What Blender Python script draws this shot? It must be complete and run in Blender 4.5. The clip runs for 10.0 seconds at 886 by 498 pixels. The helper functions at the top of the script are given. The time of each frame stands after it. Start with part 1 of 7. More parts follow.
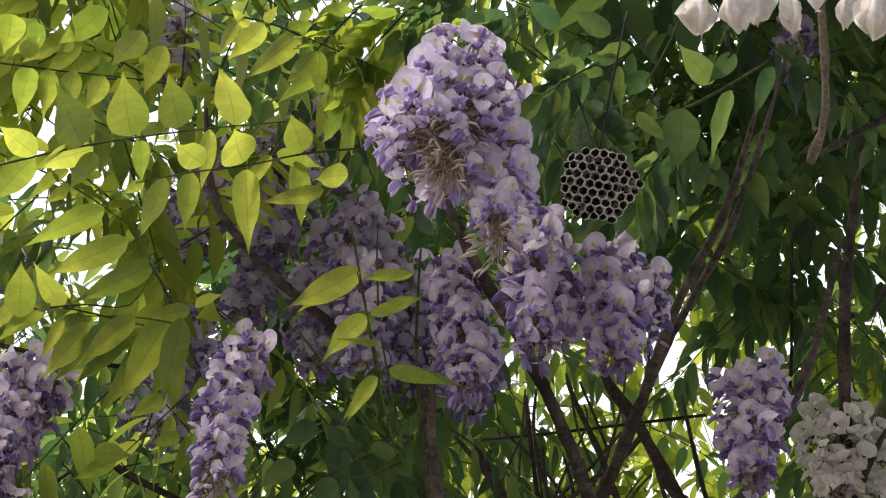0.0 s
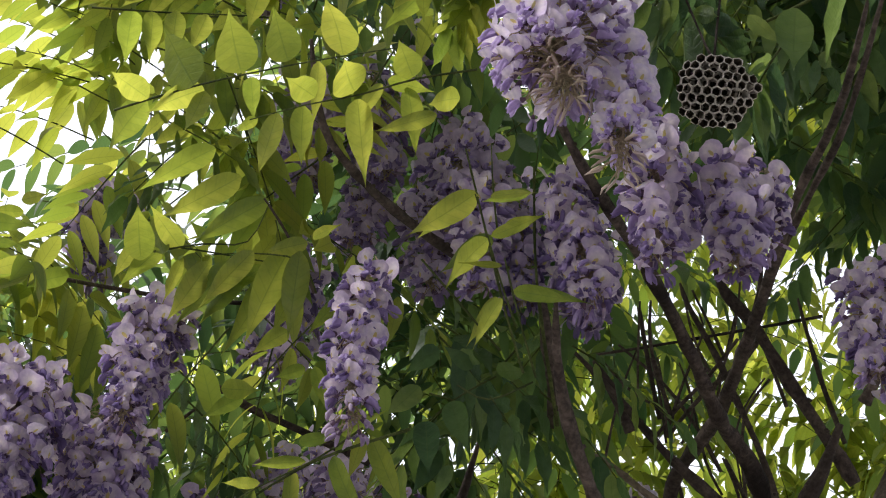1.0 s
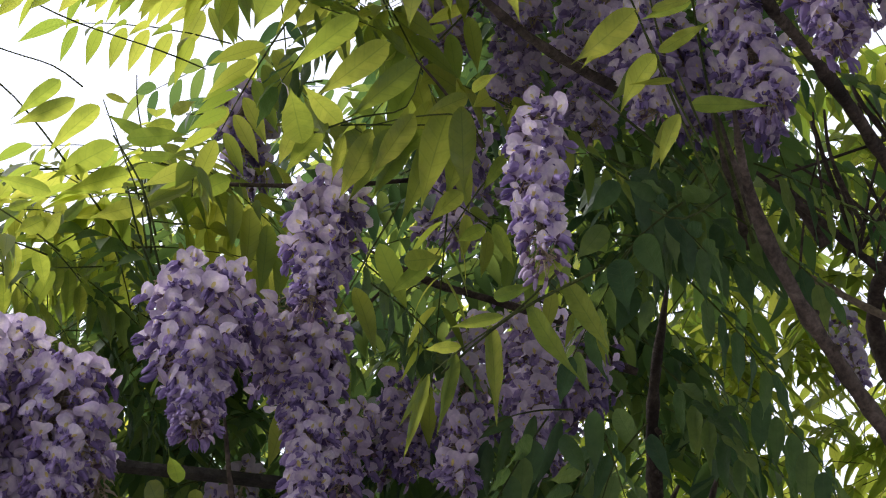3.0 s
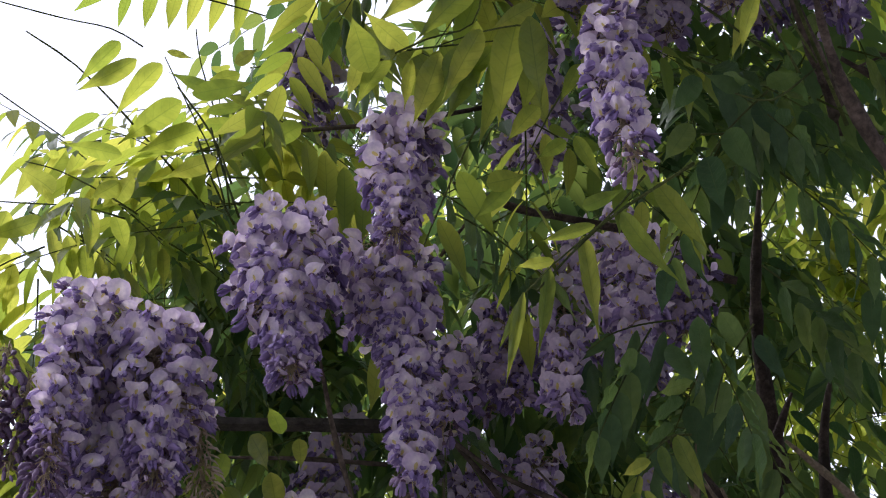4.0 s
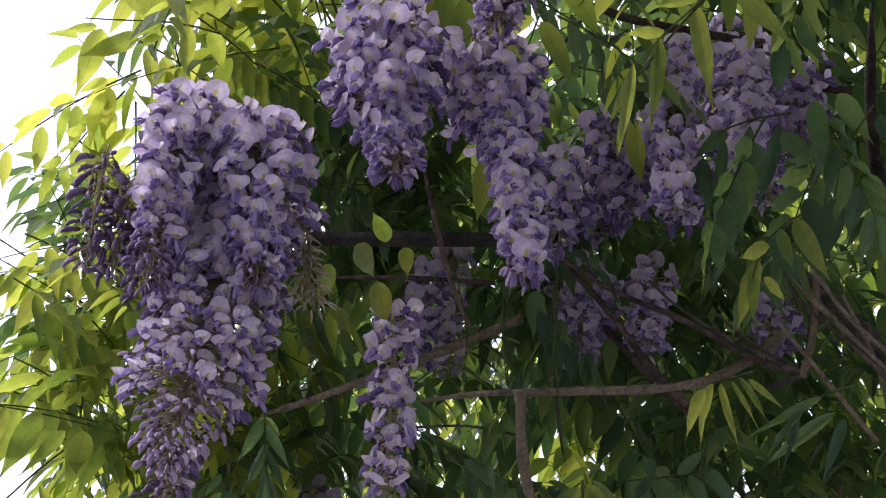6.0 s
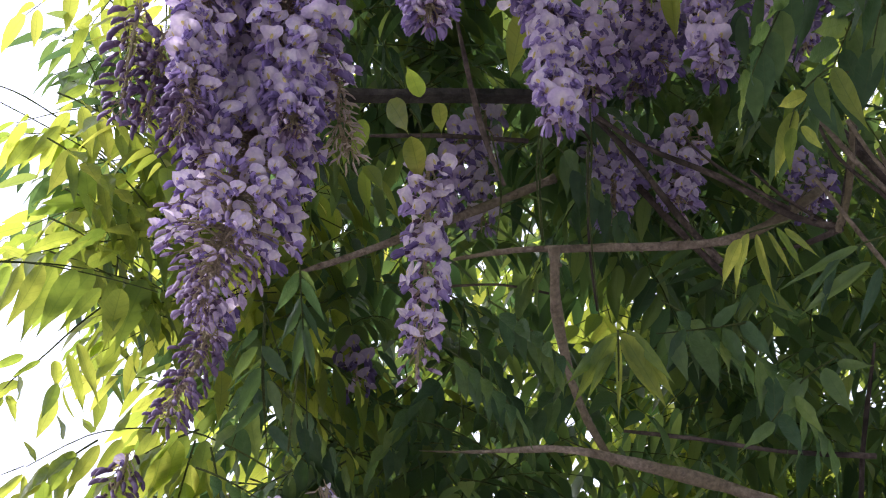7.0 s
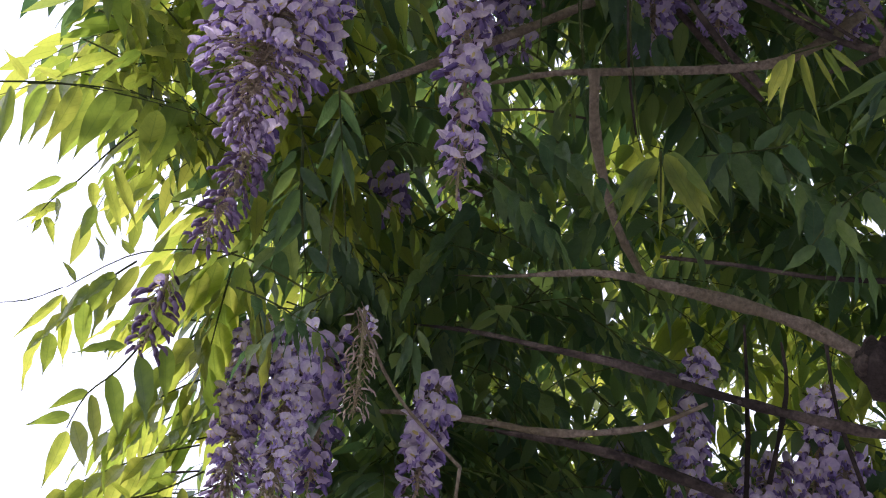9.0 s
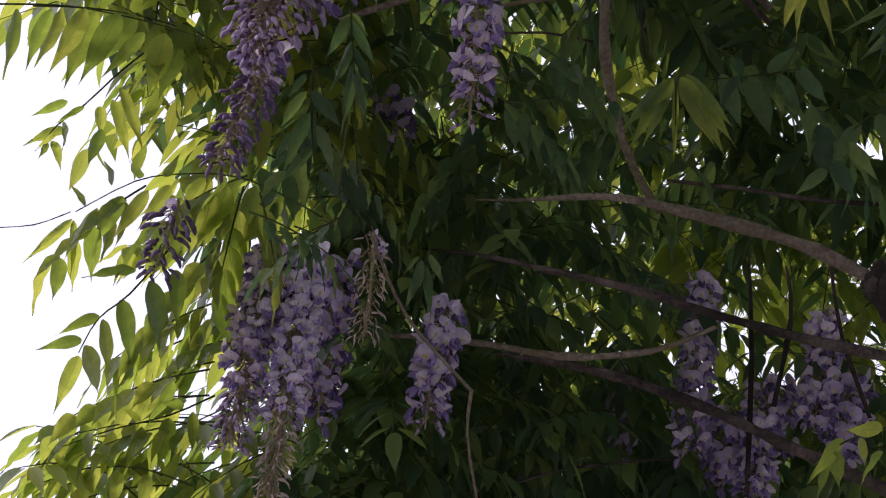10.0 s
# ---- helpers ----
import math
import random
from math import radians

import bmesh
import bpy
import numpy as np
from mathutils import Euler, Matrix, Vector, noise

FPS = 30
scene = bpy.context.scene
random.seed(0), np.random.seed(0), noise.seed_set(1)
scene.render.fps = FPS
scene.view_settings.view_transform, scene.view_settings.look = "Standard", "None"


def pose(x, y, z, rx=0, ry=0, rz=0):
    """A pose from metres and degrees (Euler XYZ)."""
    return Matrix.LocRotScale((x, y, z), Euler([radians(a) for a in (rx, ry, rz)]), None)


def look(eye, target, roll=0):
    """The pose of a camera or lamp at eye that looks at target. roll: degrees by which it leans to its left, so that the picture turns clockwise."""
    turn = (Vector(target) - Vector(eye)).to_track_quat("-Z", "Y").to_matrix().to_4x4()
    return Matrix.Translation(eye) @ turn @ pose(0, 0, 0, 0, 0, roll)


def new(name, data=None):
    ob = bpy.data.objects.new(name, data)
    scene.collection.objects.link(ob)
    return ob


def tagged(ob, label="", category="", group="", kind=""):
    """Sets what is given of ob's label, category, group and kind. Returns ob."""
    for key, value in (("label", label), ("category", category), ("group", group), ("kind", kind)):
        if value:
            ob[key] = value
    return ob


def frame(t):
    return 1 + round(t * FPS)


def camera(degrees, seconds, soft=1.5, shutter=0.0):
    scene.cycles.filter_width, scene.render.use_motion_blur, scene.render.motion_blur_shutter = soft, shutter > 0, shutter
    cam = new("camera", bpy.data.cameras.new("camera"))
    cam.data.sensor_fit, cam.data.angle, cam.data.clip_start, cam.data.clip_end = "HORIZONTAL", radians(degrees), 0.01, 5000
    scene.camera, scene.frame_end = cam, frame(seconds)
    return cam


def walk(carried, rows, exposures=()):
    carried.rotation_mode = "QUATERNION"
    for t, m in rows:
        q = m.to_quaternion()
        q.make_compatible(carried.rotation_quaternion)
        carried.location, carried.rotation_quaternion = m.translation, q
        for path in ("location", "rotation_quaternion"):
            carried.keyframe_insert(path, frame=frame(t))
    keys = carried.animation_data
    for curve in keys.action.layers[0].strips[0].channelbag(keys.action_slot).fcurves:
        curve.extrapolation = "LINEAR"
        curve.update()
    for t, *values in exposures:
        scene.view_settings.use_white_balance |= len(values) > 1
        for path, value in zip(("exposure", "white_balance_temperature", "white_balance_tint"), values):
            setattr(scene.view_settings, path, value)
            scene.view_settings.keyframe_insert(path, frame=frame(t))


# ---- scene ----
cam = camera(28.94, 10.0, soft=1.1)
rows = [
    (0, 0, 0, 1.55, 138.091, -9.775, -26.034),
    (0.5, -0.0093, 0.0099, 1.55, 136.27, -9.687, -24.135),
    (1, -0.0264, 0.014, 1.5505, 134.624, -9.246, -21.564),
    (1.5, -0.0299, 0.0295, 1.5416, 132.616, -9.096, -19.288),
    (2, -0.0204, 0.0475, 1.544, 131.136, -8.156, -17.01),
    (2.5, -0.0301, 0.0638, 1.5444, 130.506, -7.195, -14.138),
    (2.7, -0.0327, 0.0698, 1.5445, 130.37, -6.569, -13.196),
    (3.8, -0.0272, 0.1198, 1.5506, 128.726, -3.181, -6.89),
    (4, -0.0255, 0.1324, 1.5442, 128.441, -2.745, -5.768),
    (4.5, -0.0169, 0.1616, 1.5223, 128.229, -2.991, -4.303),
    (5, -0.0141, 0.1899, 1.5022, 128.241, -3.311, -3.536),
    (5.5, -0.017, 0.2139, 1.4858, 127.713, -3.412, -2.942),
    (5.7, -0.0187, 0.2242, 1.481, 127.253, -3.405, -2.614),
    (7, -0.0272, 0.2551, 1.4495, 122.703, -3.615, -1.338),
    (7.5, -0.0261, 0.267, 1.4412, 121.106, -3.907, -1.132),
    (8, -0.0253, 0.2722, 1.4335, 120.082, -3.888, -1.163),
    (8.5, -0.0283, 0.2674, 1.4402, 118.644, -4.026, -0.827),
    (9, -0.0458, 0.2698, 1.4368, 117.451, -4.075, -1.024),
    (9.5, -0.0593, 0.2665, 1.4374, 116.101, -3.903, -1.101),
    (10, -0.0743, 0.273, 1.4334, 115.054, -3.625, -1.693),
]
walk(cam, [(t, pose(*p)) for t, *p in rows], exposures=[(0.0, 0.46, 6350, 13), (1.0, 0.32, 6250, 15), (2.0, 0.26, 6150, 16), (4.0, 0.12, 5850, 22), (5.5, 0.18, 5750, 24), (7.0, 0.82, 5800, 25), (8.5, 0.70, 5750, 28), (9.0, 0.46, 5750, 28), (9.5, 0.13, 5850, 28), (10.0, -0.20, 5950, 28)])

# ---- light: bright overcast sky ----
world = bpy.data.worlds.new("sky")
scene.world = world
world.use_nodes = True
wn, wl = world.node_tree.nodes, world.node_tree.links
wn.clear()
sky = wn.new("ShaderNodeTexSky")
sky.sky_type, sky.sun_disc = "NISHITA", False
sky.sun_elevation, sky.sun_rotation = radians(44), radians(-76)
sky.dust_density, sky.air_density = 4.0, 1.0
veil = wn.new("ShaderNodeMix")
veil.data_type = "RGBA"
veil.inputs[0].default_value = 0.8
veil.inputs[7].default_value = (9.0, 9.15, 9.4, 1)
wbg = wn.new("ShaderNodeBackground")
wbg.inputs[1].default_value = 0.15
wout = wn.new("ShaderNodeOutputWorld")
wl.new(sky.outputs[0], veil.inputs[6])
wl.new(veil.outputs[2], wbg.inputs[0])
wl.new(wbg.outputs[0], wout.inputs[0])

sun = new("sun", bpy.data.lights.new("sun", "SUN"))
sun.data.energy, sun.data.angle, sun.data.color = 2.6, radians(22), (1.0, 0.95, 0.88)
sun.matrix_world = look((-3.96, 1.89, 5.94), (0, 0.9, 2.0))


# ---- materials ----
def mat(name):
    m = bpy.data.materials.new(name)
    m.use_nodes = True
    nt = m.node_tree
    nt.nodes.clear()
    return m, nt, nt.nodes.new("ShaderNodeOutputMaterial")


def link(nt, a, b):
    nt.links.new(a, b)


def ramp(nt, fac, stops):
    r = nt.nodes.new("ShaderNodeValToRGB")
    els = r.color_ramp.elements
    while len(els) < len(stops):
        els.new(0.5)
    for e, (p, c) in zip(els, stops):
        e.position, e.color = p, (*c, 1)
    link(nt, fac, r.inputs[0])
    return r.outputs[0]


def noise_tex(nt, scale, detail=3.0, rough=0.55, coord="Object"):
    tc = nt.nodes.new("ShaderNodeTexCoord")
    n = nt.nodes.new("ShaderNodeTexNoise")
    n.inputs["Scale"].default_value, n.inputs["Detail"].default_value, n.inputs["Roughness"].default_value = scale, detail, rough
    link(nt, tc.outputs[coord], n.inputs["Vector"])
    return n


def mixed(nt, fac, a, b, blend="MIX"):
    m = nt.nodes.new("ShaderNodeMix")
    m.data_type, m.blend_type = "RGBA", blend
    for sock, v in ((m.inputs[0], fac), (m.inputs[6], a), (m.inputs[7], b)):
        if isinstance(v, (int, float)):
            sock.default_value = v
        elif isinstance(v, tuple):
            sock.default_value = (*v, 1)
        else:
            link(nt, v, sock)
    return m.outputs[2]


def thin(nt, out, colour, through_colour, amount, rough, bump=None, gloss=0.3):
    """A thin leaf or petal: glossy face, with light that passes through."""
    p = nt.nodes.new("ShaderNodeBsdfPrincipled")
    p.inputs["Roughness"].default_value = rough
    p.inputs["Specular IOR Level"].default_value = gloss
    link(nt, colour, p.inputs["Base Color"])
    t = nt.nodes.new("ShaderNodeBsdfTranslucent")
    link(nt, through_colour, t.inputs["Color"])
    if bump:
        link(nt, bump, p.inputs["Normal"])
    mx = nt.nodes.new("ShaderNodeMixShader")
    mx.inputs[0].default_value = amount
    link(nt, p.outputs[0], mx.inputs[1])
    link(nt, t.outputs[0], mx.inputs[2])
    link(nt, mx.outputs[0], out.inputs[0])


def leaf_material(name, island, young):
    """Wisteria leaf: fresh green with lighter veins. island: random by loose piece, else by object. young: the yellower
    leaves of fresh outer shoots, with a backlit glow painted in.
    """
    m, nt, out = mat(name)
    if island:
        rnd = nt.nodes.new("ShaderNodeNewGeometry").outputs["Random Per Island"]
    else:
        rnd = nt.nodes.new("ShaderNodeObjectInfo").outputs["Random"]
    # yellower, stronger colours put the glow of backlit leaves into the material
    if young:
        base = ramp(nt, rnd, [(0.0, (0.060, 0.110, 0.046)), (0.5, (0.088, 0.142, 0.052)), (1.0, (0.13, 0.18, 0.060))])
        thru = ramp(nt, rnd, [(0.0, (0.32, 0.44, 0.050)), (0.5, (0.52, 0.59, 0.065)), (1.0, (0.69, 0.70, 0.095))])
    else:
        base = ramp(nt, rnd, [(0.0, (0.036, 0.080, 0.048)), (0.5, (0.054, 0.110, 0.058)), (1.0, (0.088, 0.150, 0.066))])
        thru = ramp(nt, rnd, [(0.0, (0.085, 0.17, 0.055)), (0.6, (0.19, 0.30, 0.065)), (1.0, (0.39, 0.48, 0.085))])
    uv = nt.nodes.new("ShaderNodeUVMap")
    wave = nt.nodes.new("ShaderNodeTexWave")
    wave.wave_type, wave.bands_direction = "BANDS", "X"
    wave.inputs["Scale"].default_value, wave.inputs["Distortion"].default_value, wave.inputs["Detail"].default_value = 0.62, 0.6, 0.0
    link(nt, uv.outputs[0], wave.inputs["Vector"])
    side = ramp(nt, wave.outputs["Fac"], [(0.0, (0, 0, 0)), (0.86, (0, 0, 0)), (1.0, (0.30, 0.30, 0.30))])
    xyz = nt.nodes.new("ShaderNodeSeparateXYZ")
    link(nt, uv.outputs[0], xyz.inputs[0])
    rib = ramp(nt, xyz.outputs[1], [(0.465, (0, 0, 0)), (0.492, (0.8, 0.8, 0.8)), (0.508, (0.8, 0.8, 0.8)), (0.535, (0, 0, 0))])
    vein = mixed(nt, 1.0, side, rib, "LIGHTEN")
    blot = noise_tex(nt, 2.2, 5, 0.66)
    tone = ramp(nt, blot.outputs["Fac"], [(0.28, (0.60, 0.68, 0.62)), (0.72, (1.18, 1.12, 1.15))])
    base = mixed(nt, 1.0, base, tone, "MULTIPLY")
    thru = mixed(nt, 1.0, thru, tone, "MULTIPLY")
    b2 = mixed(nt, vein, base, (0.12, 0.17, 0.07))
    dim = mixed(nt, 1.0, thru, (0.62, 0.70, 0.6), "MULTIPLY")
    t2 = mixed(nt, vein, thru, dim)
    bump = nt.nodes.new("ShaderNodeBump")
    bump.inputs["Strength"].default_value, bump.inputs["Distance"].default_value = 0.35, 0.02
    pucker = noise_tex(nt, 9, 3, 0.6)
    link(nt, mixed(nt, 0.5, pucker.outputs["Fac"], vein), bump.inputs["Height"])
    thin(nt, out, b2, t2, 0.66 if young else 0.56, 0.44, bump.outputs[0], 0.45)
    return m


def petal_material(name, pale, deep, amount=0.45, dry=None, heart=None):
    """A thin petal. heart: the paler colour round the eye of a banner petal."""
    m, nt, out = mat(name)
    rnd = nt.nodes.new("ShaderNodeObjectInfo").outputs["Random"]
    n = noise_tex(nt, 240, 4)
    col = ramp(nt, rnd, [(0.0, deep), (1.0, pale)])
    if heart:
        tc = nt.nodes.new("ShaderNodeTexCoord")
        far = nt.nodes.new("ShaderNodeVectorMath")
        far.operation = "DISTANCE"
        far.inputs[1].default_value = (0.006, 0, 0.0062)
        link(nt, tc.outputs["Object"], far.inputs[0])
        mm = nt.nodes.new("ShaderNodeMath")
        mm.operation = "MULTIPLY"
        mm.inputs[1].default_value = 100.0
        link(nt, far.outputs["Value"], mm.inputs[0])
        col = mixed(nt, ramp(nt, mm.outputs[0], [(0.25, (0.9, 0.9, 0.9)), (0.85, (0, 0, 0))]), col, heart)
    tone = ramp(nt, n.outputs["Fac"], [(0.3, (0.80, 0.77, 0.86)), (0.7, (1.10, 1.08, 1.06))])
    col = mixed(nt, 1.0, col, tone, "MULTIPLY")
    if dry:
        n2 = noise_tex(nt, 60, 2)
        f = ramp(nt, n2.outputs["Fac"], [(0.50, (0, 0, 0)), (0.68, (1, 1, 1))])
        col = mixed(nt, f, col, dry)
    thin(nt, out, col, col, amount, 0.55)
    return m


def bark_material(name, dark, light, scale=60, green=None):
    m, nt, out = mat(name)
    p = nt.nodes.new("ShaderNodeBsdfPrincipled")
    p.inputs["Roughness"].default_value = 0.85
    p.inputs["Specular IOR Level"].default_value = 0.2
    n = noise_tex(nt, scale, 6, 0.65)
    n2 = noise_tex(nt, scale / 7, 3)
    col = ramp(nt, n.outputs["Fac"], [(0.32, dark), (0.68, light)])
    f = ramp(nt, n2.outputs["Fac"], [(0.42, (0, 0, 0)), (0.66, (1, 1, 1))])
    col = mixed(nt, f, col, green or tuple(0.55 * c for c in dark))
    fine = noise_tex(nt, scale * 4, 3, 0.6)
    col = mixed(nt, 1.0, col, ramp(nt, fine.outputs["Fac"], [(0.35, (0.78, 0.78, 0.78)), (0.65, (1.14, 1.12, 1.10))]), "MULTIPLY")
    bump = nt.nodes.new("ShaderNodeBump")
    bump.inputs["Strength"].default_value, bump.inputs["Distance"].default_value = 1.0, 0.006
    link(nt, n.outputs["Fac"], bump.inputs["Height"])
    link(nt, bump.outputs[0], p.inputs["Normal"])
    link(nt, col, p.inputs["Base Color"])
    link(nt, p.outputs[0], out.inputs[0])
    return m


LEAF = leaf_material("leaf_green", False, False)
LEAF_BACKLIT = leaf_material("leaf_yellow_green", False, True)
LEAF_MANY = leaf_material("leaf_green_many", True, False)
LEAF_BACKLIT_MANY = leaf_material("leaf_yellow_green_many", True, True)
LILAC = petal_material("petal_lilac", (0.77, 0.68, 0.80), (0.54, 0.44, 0.61), 0.50, None, (0.86, 0.79, 0.78))
VIOLET = petal_material("petal_violet", (0.45, 0.35, 0.60), (0.17, 0.12, 0.29), 0.36)
EYE_YELLOW = petal_material("petal_eye", (0.80, 0.66, 0.20), (0.70, 0.60, 0.26))
CALYX = petal_material("calyx_purple", (0.20, 0.12, 0.19), (0.10, 0.06, 0.10), 0.15)
BUD = petal_material("bud_mauve", (0.58, 0.47, 0.58), (0.32, 0.24, 0.38), 0.28, (0.58, 0.50, 0.30))
LILAC_PALE = petal_material("petal_pale_lilac", (0.86, 0.80, 0.90), (0.70, 0.61, 0.79), 0.52, None, (0.90, 0.85, 0.82))
VIOLET_PALE = petal_material("petal_soft_violet", (0.66, 0.55, 0.80), (0.40, 0.31, 0.55), 0.46)
BUD_TAN = petal_material("bud_tan", (0.66, 0.56, 0.42), (0.50, 0.40, 0.38), 0.3, (0.62, 0.54, 0.32))
BUD_DARK = petal_material("bud_dark_violet", (0.26, 0.18, 0.30), (0.11, 0.075, 0.14), 0.2, (0.26, 0.22, 0.12))
CREAM = petal_material("petal_cream", (0.90, 0.88, 0.80), (0.84, 0.80, 0.72), 0.4, (0.74, 0.64, 0.52))
STALK = bark_material("stalk_green", (0.07, 0.10, 0.025), (0.15, 0.17, 0.05), 200)
STALK_PINK = bark_material("stalk_pinkish", (0.38, 0.29, 0.19), (0.56, 0.45, 0.31), 200, (0.40, 0.36, 0.20))
BARK = bark_material("bark_brown", (0.045, 0.034, 0.028), (0.175, 0.137, 0.115))
BARK_PALE = bark_material("bark_pale", (0.13, 0.10, 0.075), (0.32, 0.26, 0.20), 70, (0.16, 0.13, 0.08))
BARK_DARK = bark_material("bark_dark", (0.036, 0.027, 0.023), (0.15, 0.115, 0.095))
PAPER = bark_material("nest_paper", (0.62, 0.58, 0.50), (0.86, 0.82, 0.73), 220, (0.68, 0.63, 0.55))
PAPER_IN = bark_material("nest_inside", (0.12, 0.10, 0.075), (0.24, 0.20, 0.16), 220)
OLD_WOOD = bark_material("weathered_wood", (0.020, 0.018, 0.016), (0.075, 0.066, 0.058), 45)
# grey for unseen surfaces, set by the light it bounces into the bush
BOUNCE_GREY = bark_material("bounce_grey", (0.19, 0.185, 0.175), (0.29, 0.28, 0.265), 9, (0.21, 0.20, 0.19))


# ---- mesh helpers ----
def mesh_of(name, verts, faces, mats, slots=None, uvs=None, smooth=True):
    me = bpy.data.meshes.new(name)
    me.from_pydata([tuple(v) for v in verts], [], faces)
    for m in mats:
        me.materials.append(m)
    if slots is not None:
        me.polygons.foreach_set("material_index", slots)
    if uvs is not None:
        layer = me.uv_layers.new(name="UVMap")
        flat = [c for f in faces for i in f for c in uvs[i]]
        layer.data.foreach_set("uv", flat)
    if smooth:
        me.polygons.foreach_set("use_smooth", [True] * len(faces))
    me.update()
    return me


def part(name, me, parent, m=None, label=""):
    ob = new(name, me)
    ob.parent = parent
    if m is not None:
        ob.matrix_basis = m
    return tagged(ob, label)


def tube(points, radii, sides=8, rough=0.0, seed=0, steps=16):
    """Vertices and faces of a tapered limb along a smooth line through the points, with at most so many steps between two of them."""
    rng = random.Random(seed)
    pts = [Vector(p) for p in points]
    line, rad = [], []
    for i in range(len(pts) - 1):
        p0, p1 = pts[max(i - 1, 0)], pts[i]
        p2, p3 = pts[i + 1], pts[min(i + 2, len(pts) - 1)]
        n = max(3, int((p2 - p1).length / max(0.018, 1.5 * radii[i])))
        n = min(n, steps)
        for k in range(n):
            u = k / n
            line.append(0.5 * ((2 * p1) + (p2 - p0) * u + (2 * p0 - 5 * p1 + 4 * p2 - p3) * u * u + (3 * p1 - p0 - 3 * p2 + p3) * u ** 3))
            rad.append(radii[i] * (1 - u) + radii[i + 1] * u)
    line.append(pts[-1])
    rad.append(radii[-1])
    verts, faces = [], []
    side = Vector((0.3, 0.2, 0.93)).normalized()
    for i, (p, r) in enumerate(zip(line, rad)):
        way = (line[min(i + 1, len(line) - 1)] - line[max(i - 1, 0)]).normalized()
        a = (side - way * side.dot(way)).normalized()
        b = way.cross(a)
        side = a
        swell = 1 + rough * rng.uniform(-0.5, 0.9)
        for k in range(sides):
            w = 2 * math.pi * k / sides
            rr = r * swell * (1 + rough * 0.5 * rng.uniform(-1, 1))
            verts.append(p + rr * (math.cos(w) * a + math.sin(w) * b))
    for i in range(len(line) - 1):
        for k in range(sides):
            k2 = (k + 1) % sides
            faces.append((i * sides + k, i * sides + k2, (i + 1) * sides + k2, (i + 1) * sides + k))
    faces.append(tuple(range(sides - 1, -1, -1)))
    faces.append(tuple((len(line) - 1) * sides + k for k in range(sides)))
    return verts, faces


# ---- wisteria: leaflets, leaves ----
def leaflet_data(seed, width=0.40, tip=1.0):
    """A leaflet one unit long along x, folded along its midrib, with a drawn-out tip."""
    rng = random.Random(seed)
    us = [k / 14 for k in range(15)]
    lobe = rng.uniform(0.48, 0.64)
    ws = [(u + 0.004) ** lobe * (1 - u) ** 1.25 for u in us]
    ws = [w / max(ws) * (1 - 0.50 * min(1.0, max(0.0, (u - 0.60) / 0.32))) for u, w in zip(us, ws)]
    waves, phase = rng.uniform(11, 17), rng.uniform(0, 6.28)
    bend, fold, twist = rng.uniform(0.05, 0.30), rng.uniform(0.08, 0.40), rng.uniform(-0.45, 0.45)
    side = rng.uniform(-0.06, 0.06)
    verts, uvs, faces = [], [], []
    for i, (u, w) in enumerate(zip(us, ws)):
        z = -bend * u * u
        half = 0.5 * width * w
        for s in (-1, -0.5, 0, 0.5, 1):
            wav = (0.020 * math.sin(waves * u + 2 * s + phase) if abs(s) == 1 else 0.006 * math.sin(waves * u + phase) if s else 0) * min(1.0, 4 * u)
            verts.append((u, s * half + side * u * u, z + abs(s) * half * fold + s * half * twist * u + wav))
            uvs.append((u * 4 + abs(s) * 0.5 * w, s * 0.5 + 0.5))
    for i in range(len(us) - 1):
        for k in range(4):
            a = i * 5 + k
            faces.append((a, a + 5, a + 6, a + 1))
    return verts, faces, uvs


LEAFLETS, WIDTHS = [], (0.31, 0.34, 0.37, 0.32, 0.38, 0.28, 0.33, 0.35)
for s in range(8):
    v, fc, uv = leaflet_data(s, WIDTHS[s])
    LEAFLETS.append((v, fc, uv, mesh_of("leaflet", v, fc, [LEAF], uvs=uv), mesh_of("leaflet_backlit", v, fc, [LEAF_BACKLIT], uvs=uv)))


def plain_leaflet(seed, us=(0.0, 0.14, 0.36, 0.66, 1.0), ws=(0.04, 0.74, 1.0, 0.66, 0.0)):
    """A leaflet in fewer faces, for the foliage that stays behind."""
    rng = random.Random(seed)
    bend, fold, twist = rng.uniform(0.05, 0.35), rng.uniform(0.1, 0.4), rng.uniform(-0.4, 0.4)
    verts, uvs, faces = [], [], []
    for u, w in zip(us, ws):
        for s in (-1, 0, 1):
            h = 0.168 * w
            verts.append((u, s * h, -bend * u * u + abs(s) * h * fold + s * h * twist * u))
            uvs.append((u * 4 + abs(s) * 0.5 * w, s * 0.5 + 0.5))
    for i in range(len(us) - 1):
        for k in range(2):
            a = i * 3 + k
            faces.append((a, a + 3, a + 4, a + 1))
    return verts, faces, uvs, None


PLAIN = [plain_leaflet(s) for s in range(5)]
MIDDLE = [plain_leaflet(10 + s, (0.0, 0.05, 0.15, 0.30, 0.47, 0.64, 0.78, 0.90, 1.0), (0.05, 0.44, 0.80, 1.0, 0.96, 0.74, 0.44, 0.18, 0.0)) for s in range(6)]


def frame_from(x, up):
    """A turn whose x axis lies along x and whose z axis is as near up as can be."""
    x = x.normalized()
    y = up.cross(x)
    if y.length < 1e-4:
        y = Vector((0, 1, 0)).cross(x)
    y.normalize()
    return Matrix((x, y, x.cross(y))).transposed().to_4x4()


